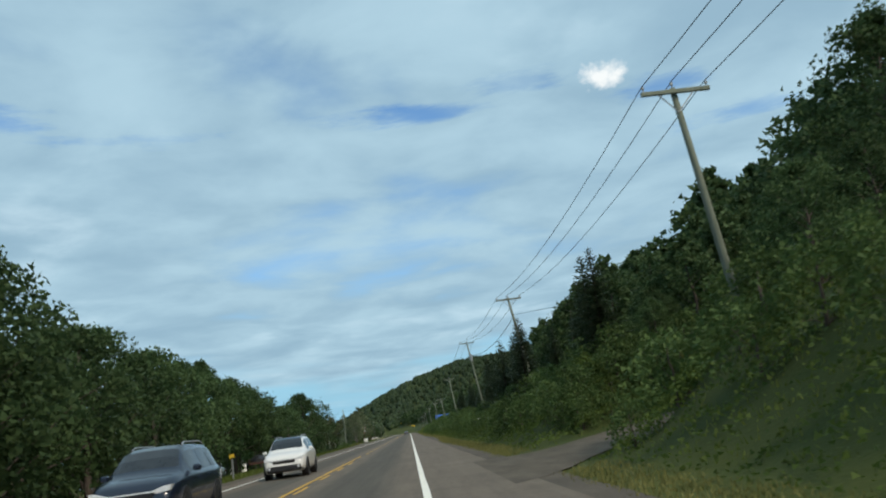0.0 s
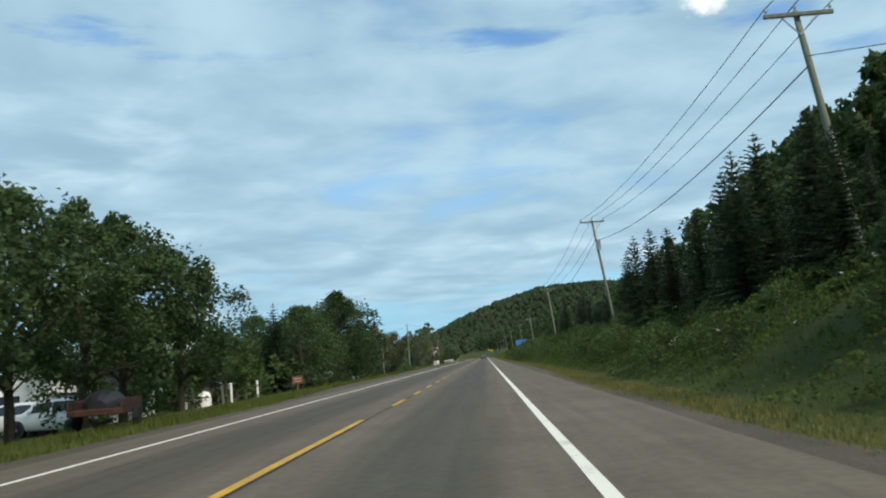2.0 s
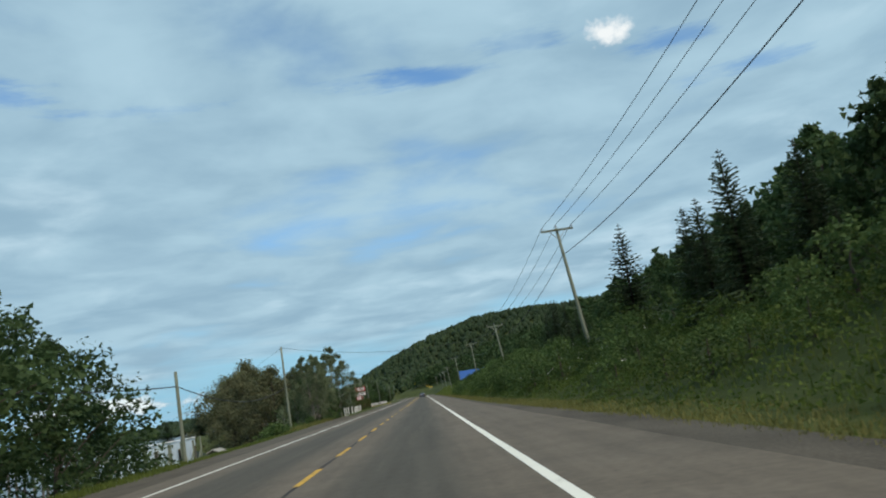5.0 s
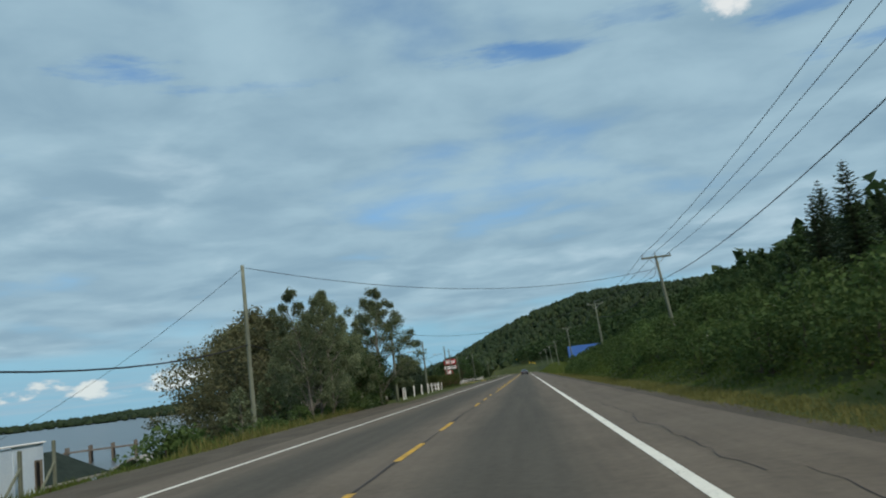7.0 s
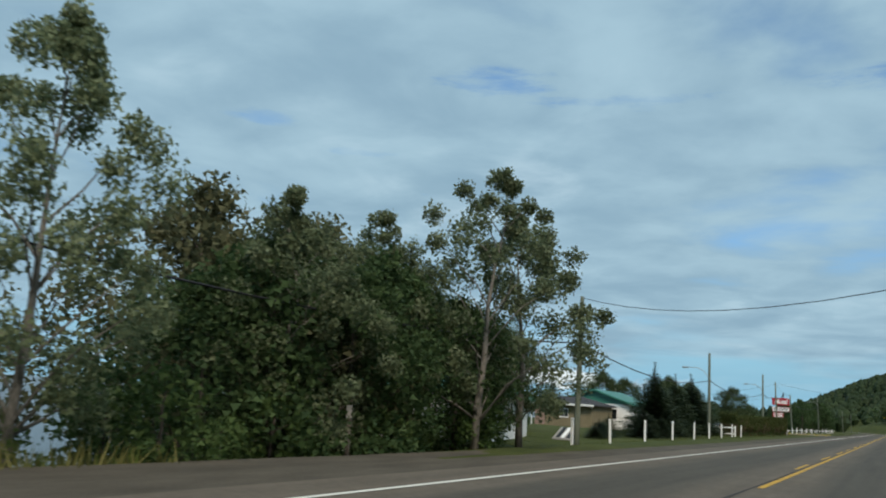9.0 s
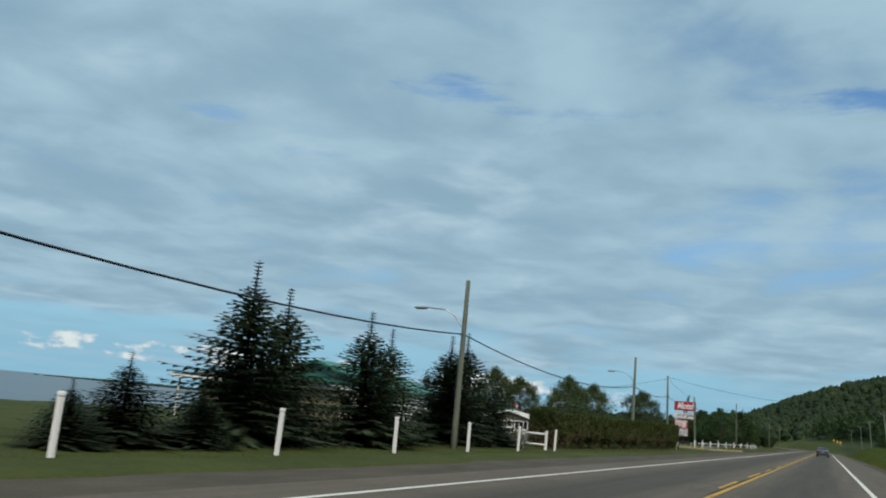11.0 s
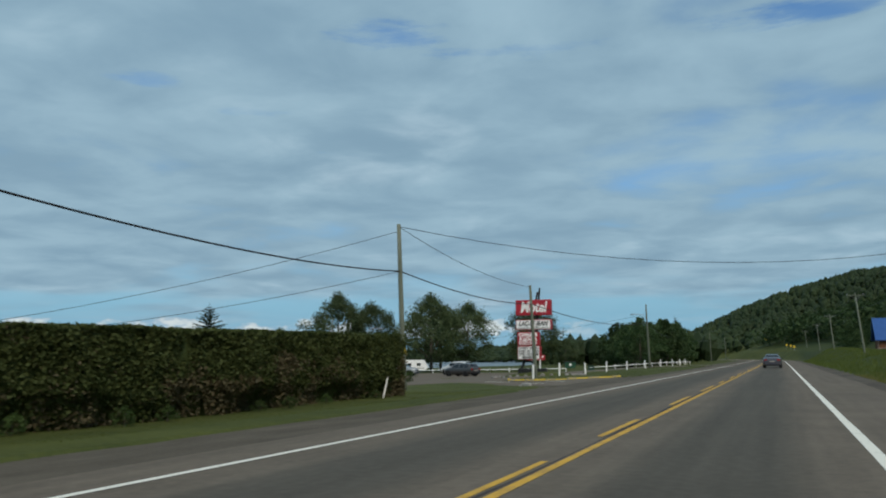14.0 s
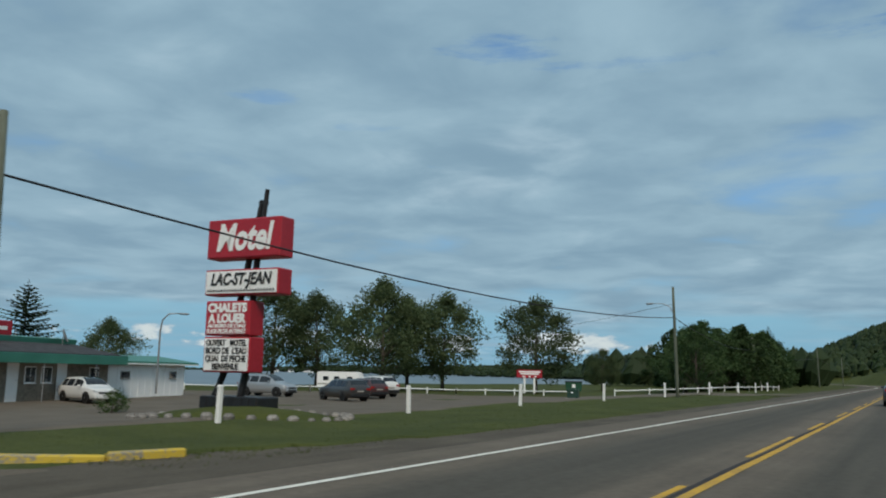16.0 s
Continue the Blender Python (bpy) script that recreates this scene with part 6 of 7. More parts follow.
# planted mound and its edging of stones round the sign
s = Shape()
for j in range(5):
    for i in range(28):
        a, q = 2 * math.pi * i / 28, 1 - 0.2 * j
        x, y = -17.4 + 3.5 * q * math.cos(a), 409.0 + 2.2 * q * math.sin(a)
        s.v.append((x, y, land(x, y) - 0.05 + 0.34 * (1 - q ** 2) ** 0.7 + 0.04 * noise.noise((x, y, 3))))
s.f = [(28 * j + i, 28 * j + (i + 1) % 28, 28 * j + 28 + (i + 1) % 28, 28 * j + 28 + i) for j in range(4) for i in range(28)] + [tuple(range(112, 140))]
s.smooth = True
thing("sign_mound", "low grassy mound under the motel sign", "flower bed", shape=s, mat="ground")
rk = random.Random(3)
for i in range(34):
    a = 2 * math.pi * i / 34
    x, y = -17.4 + 3.6 * math.cos(a), 409.0 + 2.3 * math.sin(a)
    s = Shape()
    r = rk.uniform(0.10, 0.19)
    rows_ = []
    for zz, rr in ((-0.05, 0.9), (0.4 * r, 1.0), (0.85 * r, 0.6)):
        rows_.append([(r * rr * rk.uniform(0.8, 1.2) * math.cos(t), r * rr * rk.uniform(0.8, 1.2) * math.sin(t), zz) for t in (2 * math.pi * k / 7 for k in range(7))])
    thing("stone", "rounded field stone edging the sign bed", "stone", pose(x, y, land(x, y) + 0.04), group="stones round the sign", shape=loft(rows_, 7), mat="rock")


def flat_patch(name, label, category, outline, up, mat, step=1.5, kind="structure"):
    """A sheet over an outline of pairs, draped on the land."""
    s = Shape()
    xs, ys = [p[0] for p in outline], [p[1] for p in outline]
    nx, ny = int((max(xs) - min(xs)) / step) + 1, int((max(ys) - min(ys)) / step) + 1

    def inside(x, y):
        c = False
        for (x0, y0), (x1, y1) in zip(outline, outline[1:] + outline[:1]):
            if (y0 > y) != (y1 > y) and x < (x1 - x0) * (y - y0) / (y1 - y0) + x0:
                c = not c
        return c
    grid = {}
    for j in range(ny):
        for i in range(nx):
            cx, cy = min(xs) + (i + 0.5) * step, min(ys) + (j + 0.5) * step
            if inside(cx, cy):
                q = []
                for di, dj in ((0, 0), (1, 0), (1, 1), (0, 1)):
                    k = (i + di, j + dj)
                    if k not in grid:
                        x, y = min(xs) + k[0] * step, min(ys) + k[1] * step
                        x += 0.3 * step * noise.noise((x * 0.7, y * 0.7, 1))
                        y += 0.3 * step * noise.noise((x * 0.7, y * 0.7, 9))
                        grid[k] = len(s.v)
                        s.v.append((x, y, land(x, y) + up))
                    q.append(grid[k])
                s.f.append(tuple(q))
    # the rim dips into the ground
    seen = {}
    for q in s.f:
        for a, b in zip(q, q[1:] + q[:1]):
            k = (min(a, b), max(a, b))
            seen[k] = seen.get(k, 0) + 1
    rim = {a for k, n in seen.items() if n == 1 for a in k}
    s.v = [(x, y, z - (up + 0.03 if k in rim else 0.0)) for k, (x, y, z) in enumerate(s.v)]
    return thing(name, label, category, shape=s, mat=mat, kind=kind)


flat_patch("car_park", "patched grey asphalt car park", "car park", [(-9.2, 383.0), (-9.2, 397.6), (-11.0, 396.8), (-14.6, 395.4), (-15.9, 395.8), (-16.6, 444), (-15, 458), (-9.2, 462), (-9.2, 472), (-27, 466), (-58, 452), (-56, 420), (-38, 398), (-30, 385), (-26, 340), (-17.5, 336), (-17.5, 374), (-25, 383), (-23.6, 391.3), (-17.0, 391.0), (-10.2, 383.0)], 0.035, "lot", 0.5)
for x, y, ln in ((-14.9, 391.4, 1.7), (-11.2, 387.0, 1.6), (-11.0, 390.3, 1.8)):
    ob = thing("road_marking", "faded white paint dash on the car park", "road marking", pose(x, y, land(x, y) + 0.045, 0, 0, -14), shape=Shape().box(-ln / 2, ln / 2, -0.06, 0.06, -0.004, 0.004), mat="white_line", kind="structure")


def kerb_run(pts, label):
    n = 0
    for (x0, y0), (x1, y1) in zip(pts, pts[1:]):
        a, b = Vector((x0, y0, 0)), Vector((x1, y1, 0))
        ln = (b - a).length
        k = max(1, round(ln / 1.5))
        for i in range(k):
            p = a.lerp(b, (i + 0.5) / k)
            n += 1
            thing("kerb", label, "kerb", pose(p.x, p.y, land(p.x, p.y) + 0.02, 0, 0, math.degrees(math.atan2(y1 - y0, x1 - x0))), group="yellow kerb stones",
                  shape=Shape().box(-ln / k / 2 + 0.015, ln / k / 2 - 0.015, -0.07, 0.07, -0.1, 0.085 + 0.02 * (n % 2), 0.025), mat="kerb")


kerb_run([(-16.2, 397.6), (-15.7, 396.2), (-14.6, 395.9), (-11.0, 397.4), (-9.7, 398.3), (-9.4, 399.4)], "chipped yellow painted concrete kerb")
flat_patch("grass_strip", "mown green grass edging the gravel shoulder", "grass", [(-9.3, 262.0), (-8.6, 268.0), (-8.4, 280.0), (-8.5, 300.0), (-8.7, 325.0), (-8.85, 350.0), (-8.9, 376.0), (-9.6, 382.4), (-10.8, 382.4), (-10.8, 264.0), (-10.2, 262.0)], 0.045, "ground", 0.4)
flat_patch("grass_strip", "mown green grass of the kerbed island", "grass", [(-15.6, 396.8), (-14.4, 396.4), (-11.0, 397.9), (-9.7, 398.8), (-8.7, 402.0), (-8.1, 407.0), (-8.1, 430.0), (-8.4, 450.0), (-9.4, 460.5), (-14.6, 457.0), (-16.2, 444.0)], 0.045, "ground", 0.4)
flat_patch("grass_strip", "mown green grass tongue before the car park", "grass", [(-9.5, 380.5), (-10.8, 383.0), (-11.6, 384.3), (-13.5, 386.6), (-15.0, 388.6), (-16.4, 389.4), (-18.8, 387.0), (-19.5, 376.5), (-10.9, 376.5)], 0.052, "ground", 0.4)
ob = thing("kerb_stub", "broken pale end of a concrete kerb", "kerb", pose(-10.75, 383.15, land(-10.75, 383.15) + 0.02, 0, 0, 150))
part("body", Shape().box(-0.28, 0.28, -0.09, 0.09, -0.1, 0.13, 0.04), "concrete", ob)
part("chip", Shape().box(0.33, 0.46, -0.07, 0.06, -0.1, 0.06, 0.03), "concrete", ob, "broken off piece")

flat_patch("asphalt_patch", "dark worn patch in the car park asphalt", "asphalt patch", [(-14.6, 392.2), (-12.4, 393.2), (-11.6, 394.0), (-12.6, 394.6), (-14.2, 393.9), (-15.0, 393.0)], 0.050, "crack", 0.35)
# parked cars and trailer
def lot_car(label, colour, x, y, turn, *size, **kw):
    make_car(label, colour, pose(x, y, land(x, y) + 0.04, 0, 0, turn), *size, **kw)


lot_car("silver saloon parked nose to the motel", "silver", -37.0, 412.6, 68, "sedan", 4.3, 1.7, 1.38, lower="body")
lot_car("white hatchback parked before the motel", "white", -40.6, 421.8, -98, "hatch", 3.8, 1.62, 1.40, lower="body")
lot_car("silver crossover parked in the lot", "silver", -43.7, 440.3, -84, "suv", 4.5, 1.82, 1.65)
lot_car("dark estate car parked in the lot", "dark", -34.5, 437.6, 66, "hatch", 4.5, 1.78, 1.50)
lot_car("dark maroon estate car parked in the lot", "maroon", -36.8, 443.4, 66, "hatch", 4.4, 1.78, 1.50)
lot_car("white off-roader parked in the lot", "white", -39.2, 448.4, 70, "suv", 4.6, 1.86, 1.70)
ob = thing("travel_trailer", "white travel trailer with a sloped nose", "trailer", pose(-50.6, 459.4, land(-50.6, 459.4) + 0.04, 0, 0, -70) @ Matrix.Scale(0.8, 4))
part("body", Shape().prism([(-3.0, 0.5), (2.3, 0.5), (3.0, 1.1), (2.2, 2.35), (1.9, 2.45), (-2.7, 2.45), (-3.0, 2.3)], "x", -1.1, 1.1), "white_paint", ob)
for wy in (-2.2, -0.8, 0.9):
    part("window", Shape().box(1.1, 1.12, wy, wy + 0.7, 1.35, 1.85, 0.004), "glass", ob)
    part("window", Shape().box(-1.12, -1.1, wy, wy + 0.7, 1.35, 1.85, 0.004), "glass", ob)
part("stripe", Shape().box(1.1, 1.115, -2.9, 2.2, 0.85, 1.0), "concrete", ob)
for wy in (-0.9, -0.1):
    for sx in (-1, 1):
        part("wheel", Shape().tube([(sx * 0.9, wy, 0.33), (sx * 1.08, wy, 0.33)], 0.33, 14), "tyre", ob)
part("tow_bar", Shape().tube([(0, 2.4, 0.5), (0, 3.9, 0.5)], 0.05, 6), "black", ob)
part("jack", Shape().tube([(0, 3.7, 0.5), (0, 3.7, 0.0)], 0.04, 6), "grey_metal", ob)

ob = thing("red_sign", "small red board sign on two white legs", "sign", pose(-34.1, 468.6, -0.35, 0, 0, 35), group="road signs")
pan = part("panel", Shape().box(-1.3, 1.3, -0.06, 0.06, 1.25, 2.05, 0.02), "red", ob)
for k, (a, b) in enumerate(((-1.1, 1.1), (-0.95, 0.95))):
    part("lettering", Shape().box(a, b, -0.075, -0.062, 1.78 - 0.2 * k, 1.93 - 0.2 * k), "white_paint", pan, "white unreadable lettering bar")
for k in (-0.6, 0.0, 0.6):
    part("lettering", Shape().box(k - 0.12, k + 0.12, -0.075, -0.062, 1.31, 1.46), "white_paint", pan)
for lx in (-0.5, 0.5):
    part("leg", Shape().box(lx - 0.09, lx + 0.09, -0.05, 0.05, -0.3, 1.25, 0.01), "white_paint", ob)
ob = thing("waste_container", "dark green metal waste container", "container", pose(-28.4, 466.0, -0.35, 0, 0, 20))
part("body", Shape().prism([(-0.7, 0.1), (0.7, 0.1), (0.8, 0.95), (-0.8, 0.95)], "y", -0.5, 0.5), material("green_container_paint", (0.015, 0.06, 0.035), (0.025, 0.085, 0.05), 0.6, 2, 20, 0.1), ob)
part("lid", Shape().box(-0.84, 0.84, -0.55, 0.55, 0.95, 1.05, 0.03), "black", ob)
part("notice", Shape().box(-0.15, 0.15, -0.515, -0.505, 0.45, 0.75), "white_paint", ob)


def rail_fence(pts, label, h=0.55, step=3.0, rails=(0.45,), post_h=0.65, mat="white_paint", r=0.05, category="fence"):
    ob = thing("rail_fence", label, category)
    for (x0, y0), (x1, y1) in zip(pts, pts[1:]):
        ln = math.hypot(x1 - x0, y1 - y0)
        k = max(1, round(ln / step))
        for i in range(k + 1):
            x, y = x0 + (x1 - x0) * i / k, y0 + (y1 - y0) * i / k
            z = land(x, y)
            part("post", Shape().box(x - r, x + r, y - r, y + r, z - 0.3, z + post_h, 0.01), mat, ob, fix=False)
            if i < k:
                xx, yy = x0 + (x1 - x0) * (i + 1) / k, y0 + (y1 - y0) * (i + 1) / k
                for rz in rails:
                    part("rail", Shape().tube([(x, y, z + rz), (xx, yy, land(xx, yy) + rz)], 0.055, 4), mat, ob, fix=False)
    return ob


rail_fence([(-64, 447), (-52, 456), (-40, 464), (-30, 470)], "low white wooden rail fence by the lake")
rail_fence([(-26, 471), (-20.5, 476), (-16.5, 490), (-15.2, 504)], "low white wooden rail fence at the lot's end")
rail_fence([(-12.95, 332.0), (-15.4, 332.0), (-19.5, 332.2)], "white board fence beside the hedge", step=1.4, rails=(0.25, 0.78), post_h=0.95, r=0.06)

ob = thing("street_lamp", "tall curved grey street lamp", "street lamp", pose(-42.0, 427.9, -0.45, 0, 0, 30))
part("pole", Shape().tube([(0, 0, 0), (0, 0, 4.0), (0.12, 0, 4.7), (0.5, 0, 5.05), (1.1, 0, 5.1)], [0.08, 0.06, 0.05, 0.04, 0.035], 8), "grey_metal", ob)
part("head", Shape().tube([(1.05, 0, 5.1), (1.2, 0, 5.08), (1.65, 0, 5.06), (1.8, 0, 5.08)], [0.05, 0.13, 0.13, 0.05], 8, squash=0.5), "grey_metal", ob)
utility_pole(-60.0, 452.0, -0.4, 7.2, 0.0, arm=False, label="far grey utility pole behind the motel", transformer=True)


# ---- the hedge ----
def build_hedge():
    rng = random.Random(17)
    x0, x1, y0, y1 = -14.7, -13.1, 334.4, 374.9

    def top_at(y):
        return 1.76 + 0.39 * (y - y0) / (y1 - y0)
    ob = thing("hedge", "clipped cedar hedge, brown and thin near the ground", "hedge")
    s = loft([[(x0 + 0.3, y, -0.2), (x1 - 0.62, y, -0.2), (x1 - 0.22, y, 0.8), (x1 - 0.20, y, top_at(y) - 0.09), (x0 + 0.2, y, top_at(y) - 0.09)] for y in (y0 + 0.25, y1 - 0.25)], 5)
    part("core", s, "hedge", ob)
    green, brown = Shape(), Shape()
    for i in range(112000):
        y = rng.uniform(y0, y1)
        h = top_at(y)
        u = rng.random()
        bulge = 0.34 * noise.noise((y * 0.5, 1.0, 0)) + 0.20 * noise.noise((y * 1.5, 4.0, 0))
        if u < 0.58:
            z = -0.12 + (h + 0.12) * rng.random() ** 0.8
            hollow = 0.50 * sstep(0.75 - z, 0, 0.7) * (0.6 + 0.9 * noise.noise((y * 0.45, 8.0, 0)))
            x = x1 + bulge * 0.7 - hollow - abs(rng.gauss(0, 0.07))
            x += 0.13 * noise.noise((y * 1.3, z * 1.8, 9))
            z2 = z + 0.08 * noise.noise((y * 0.9, z * 2, 0))
        elif u < 0.85:
            x, z2 = rng.uniform(x0, x1), h + 0.05 * noise.noise((y * 0.6, 0, 3)) - abs(rng.gauss(0, 0.05))
        else:
            x, z2 = rng.uniform(x0, x1), rng.uniform(-0.1, h)
            y = (y0 if rng.random() < 0.5 else y1) + rng.gauss(0, 0.12)
        dry = noise.noise((y * 0.35, z2 * 0.9, 2)) * 0.75 + 0.5 * noise.noise((y * 1.1, z2 * 2.0, 6)) + 0.74 - 0.46 * z2
        tgt = brown if dry + rng.gauss(0, 0.14) > 0.47 else green
        leaf_card(tgt.v, tgt.f, Vector((x, y, z2)), rng.uniform(0.036, 0.075), rng)
    part("green_foliage", green, "hedge", ob)
    part("dry_foliage", brown, "hedge_brown", ob, "dry brown foliage low on the hedge")


build_hedge()
ob = thing("garden_stake", "pale leaning wooden stake at the hedge foot", "stake", pose(-13.0, 372.9, land(-13.0, 372.9), 0, 14, 0))
part("shaft", Shape().box(-0.03, 0.03, -0.02, 0.02, -0.15, 0.72, 0.006), "white_paint", ob)
part("tip", Shape().box(-0.032, 0.032, -0.022, 0.022, 0.72, 0.78, 0.01), "concrete", ob)
ob = thing("transformer_cabinet", "dark green metal cabinet on a concrete pad", "cabinet", pose(-21.2, 446.6, land(-21.2, 446.6), 0, 0, 10) @ Matrix.Scale(0.75, 4))
part("body", Shape().box(-0.5, 0.5, -0.4, 0.4, 0.08, 0.82, 0.03), "cabinet_green", ob)
part("lid", Shape().box(-0.54, 0.54, -0.44, 0.44, 0.82, 0.88, 0.02), "cabinet_green", ob)
part("pad", Shape().box(-0.65, 0.65, -0.55, 0.55, -0.15, 0.08, 0.02), "concrete", ob, "concrete base pad")
part("label_plate", Shape().box(-0.12, 0.06, -0.405, -0.40, 0.52, 0.66), "white_paint", ob, "white notice plate")
for x, y, sc in ((-31.6, 416.2, 0.55), (-32.3, 417.0, 0.45)):
    plant(SHRUB[0], x, y, sc, 40 * x, "low clipped shrub beside the motel wall", "shrub", "shrub", "motel shrubs")
for i in range(16):
    y = 337 + 2.3 * i + rnd.uniform(-0.8, 0.8)
    plant(SHRUB[i % 3], -12.95 + rnd.uniform(-0.15, 0.2), y, rnd.uniform(0.12, 0.24), rnd.uniform(0, 360), "small green weed at the hedge foot", "weed", "weed", "weeds at the hedge")


# ---- lakeside structures ----
for x, y, w in ((-1165, 1742, 16), (-1120, 1740, 10), (-1072, 1738, 20), (-1040, 1738, 9)):
    ob = thing("far_house", "small pale house on the far shore", "house", pose(x, y, LAKE + 0.4, 0, 0, 30), group="houses on the far shore")
    part("wall", Shape().box(-w / 2, w / 2, -4, 4, -2, 4.0, 0.05), "white_paint", ob)
    part("roof", gable_roof(Shape(), -4, 4, -w / 2, w / 2, 4.0, 6.4, 0.5, 0.2), "grey_shingle", ob, at=pose(0, 0, 0, 0, 0, 90))
ob = thing("retaining_wall", "pale blue-white boarded wall above the lake", "wall", pose(-20.8, 224.0, 0))
GAPS = ((3.0, 4.2, -0.75, 0.05), (12.2, 13.0, -1.0, 0.1), (18.25, 18.95, -1.35, -0.10), (22.80, 23.32, -1.40, -0.10))
for k in range(11):
    y0, y1 = k * 2.14, k * 2.14 + 2.10
    part("panel", Shape().box(-0.12, 0.0, y0, y1, -4.2, 0.52 + 0.03 * math.sin(k * 2.1), 0.015), "pale_wall", ob)
part("coping", Shape().box(-0.22, 0.08, -0.1, 23.6, 0.55, 0.63, 0.02), "white_paint", ob)
part("return_panel", Shape().box(-4.5, -0.12, 23.42, 23.54, -4.2, 0.5, 0.015), "pale_wall", ob)
for a, b, z0, z1 in GAPS:
    w = part("window", Shape().box(0.0, 0.05, a, b, z0, z1, 0.01), "dark_wood", ob, "boarded window in the wall")
    part("pane", Shape().box(0.05, 0.065, a + 0.06, a + 0.55 * (b - a), z0 + 0.08, z1 - 0.08), "black", w)
    part("board", Shape().box(0.05, 0.075, a + 0.60 * (b - a), b - 0.06, z0 + 0.05, z1 - 0.05), "stone", w)
for y, w, zt, ways in ((1.2, 0.25, 0.45, (1,)), (8.4, 0.25, 0.75, (1,)), (14.2, 0.22, 0.45, (-1, 1)), (17.5, 0.26, 0.45, (1,)), (21.0, 0.15, 0.40, (-1,)), (23.4, 0.14, 0.62, (-1,))):
    part("post", Shape().box(0.40, 0.40 + w, y, y + w, -3.8, zt, 0.03), "pole", ob)
    for d in ways:
        part("brace", Shape().tube([(0.5, y + w / 2 + d * 1.7, -1.9), (0.5, y + w / 2, -0.25)], 0.06, 6), "pole", ob)
for i in range(21):
    y = 229 + i * 1.25 + rnd.uniform(-0.4, 0.4)
    x = -31.2 - 2.2 * (i % 2) + rnd.uniform(-0.3, 0.3)
    thing("pile", "dark weathered wooden pier pile in the water", "pile", pose(x, y, LAKE), group="pier piles", shape=Shape().tube([(0, 0, -1.5), (0.02, 0, 3), (0.03, 0.02, 5.55 + rnd.uniform(-0.15, 0.15))], [0.11, 0.10, 0.085], 8), mat="dark_wood")
ob = thing("boat_shed", "brown boat shed with a dark shingle hip roof", "shed", pose(-25.9, 247.8, -1.55))
part("wall", Shape().box(0.3, 3.9, 0.4, 5.6, -2.6, 0.2, 0.02), "brown_wood", ob)
for i in range(8):
    part("plank", Shape().box(3.9, 3.93, 0.45 + i * 0.64, 1.0 + i * 0.64, -2.4, 0.15, 0.006), "brown_wood", ob)
s = hip_roof(Shape(), 0, 6.0, 0, 4.2, 0.25, 1.55, 0.8, 0.3, 0.08)
s.v = [(p[1], p[0], p[2]) for p in s.v]
part("roof", s, "green_shingle", ob)
part("eaves_board", Shape().box(4.50, 4.55, -0.3, 6.3, 0.12, 0.24, 0.01), "concrete", ob)
for y in (0.2, 3.0, 5.8):
    part("post", Shape().box(4.25, 4.37, y, y + 0.12, -2.4, 0.15, 0.01), "dark_wood", ob)
ob = thing("garden_shed", "small shed with a grey gable roof", "shed", pose(-23.2, 258.0, -2.7))
part("wall", Shape().box(0, 2.4, 0, 2.6, -0.8, 1.1, 0.02), "beige", ob)
part("roof", gable_roof(Shape(), 0, 2.4, 0, 2.6, 1.1, 1.75, 0.3, 0.08), "concrete", ob)
part("door", Shape().box(0.8, 1.6, -0.03, 0.0, -0.4, 1.0, 0.01), "white_paint", ob)
ob = thing("jetty", "dark wooden jetty standing in the lake", "jetty", pose(-62, 330, LAKE, 0, 0, 20))
part("deck", Shape().box(-5, 5, -1.2, 1.2, 1.7, 1.9, 0.03), "dark_wood", ob)
for x in (-4.6, -1.5, 1.5, 4.6):
    for y in (-1.0, 1.0):
        part("pile", Shape().tube([(x, y, -2), (x, y, 2.5)], 0.16, 8), "dark_wood", ob)

# ---- among the trees on the left ----
ob = thing("white_cottage", "white cottage behind roadside trees", "house", pose(-24.5, 148.0, -0.6, 0, 0, 2))
part("wall", Shape().box(0, 6.0, 0, 7.0, -0.6, 1.9, 0.02), "white_paint", ob)
part("roof", gable_roof(Shape(), 0, 6.0, 0, 7.0, 1.9, 3.2, 0.4, 0.12), "grey_shingle", ob)
part("gable", Shape().prism([(0, 1.9), (6.0, 1.9), (3.0, 3.1)], "y", 0.0, 0.12), "white_paint", ob)
window_part(ob, 0.9, 2.0, -0.01, 0.5, 1.5, split=2)
window_part(ob, 3.9, 5.0, -0.01, 0.5, 1.5, split=2)
make_car("white car parked among the trees", "white", pose(-17.2, 141.6, land(-17.2, 141.6), 0, 0, 80), "suv", 4.0, 1.7, 1.45)
make_car("white car parked beside the cottage", "pearl", pose(-19.9, 143.2, land(-19.9, 143.2), 0, 0, 95), "hatch", 3.9, 1.7, 1.4)
ob = thing("yard_shed", "low grey shed with an open carport in the yard", "shed", pose(-16.9, 159.0, land(-17.5, 159.0), 0, 0, 4))
part("wall", Shape().box(-1.25, 0, 0, 2.6, -0.2, 1.5, 0.02), "concrete", ob)
for k in range(6):
    part("plank", Shape().box(-1.24 + k * 0.207, -1.06 + k * 0.207, -0.02, 0.0, -0.1, 1.48, 0.005), "concrete", ob)
part("roof", Shape().prism([(-3.6, 1.42), (0.25, 1.62), (0.25, 1.70), (-3.6, 1.50)], "y", -0.35, 2.9), "grey_shingle", ob)
part("fascia", Shape().box(-3.62, -0.9, -0.39, -0.35, 1.22, 1.42, 0.01), "pale_wall", ob, "pale fascia board")
for x in (-3.5, -1.45):
    part("post", Shape().box(x, x + 0.14, -0.1, 0.04, -0.2, 1.42, 0.01), "white_paint", ob)
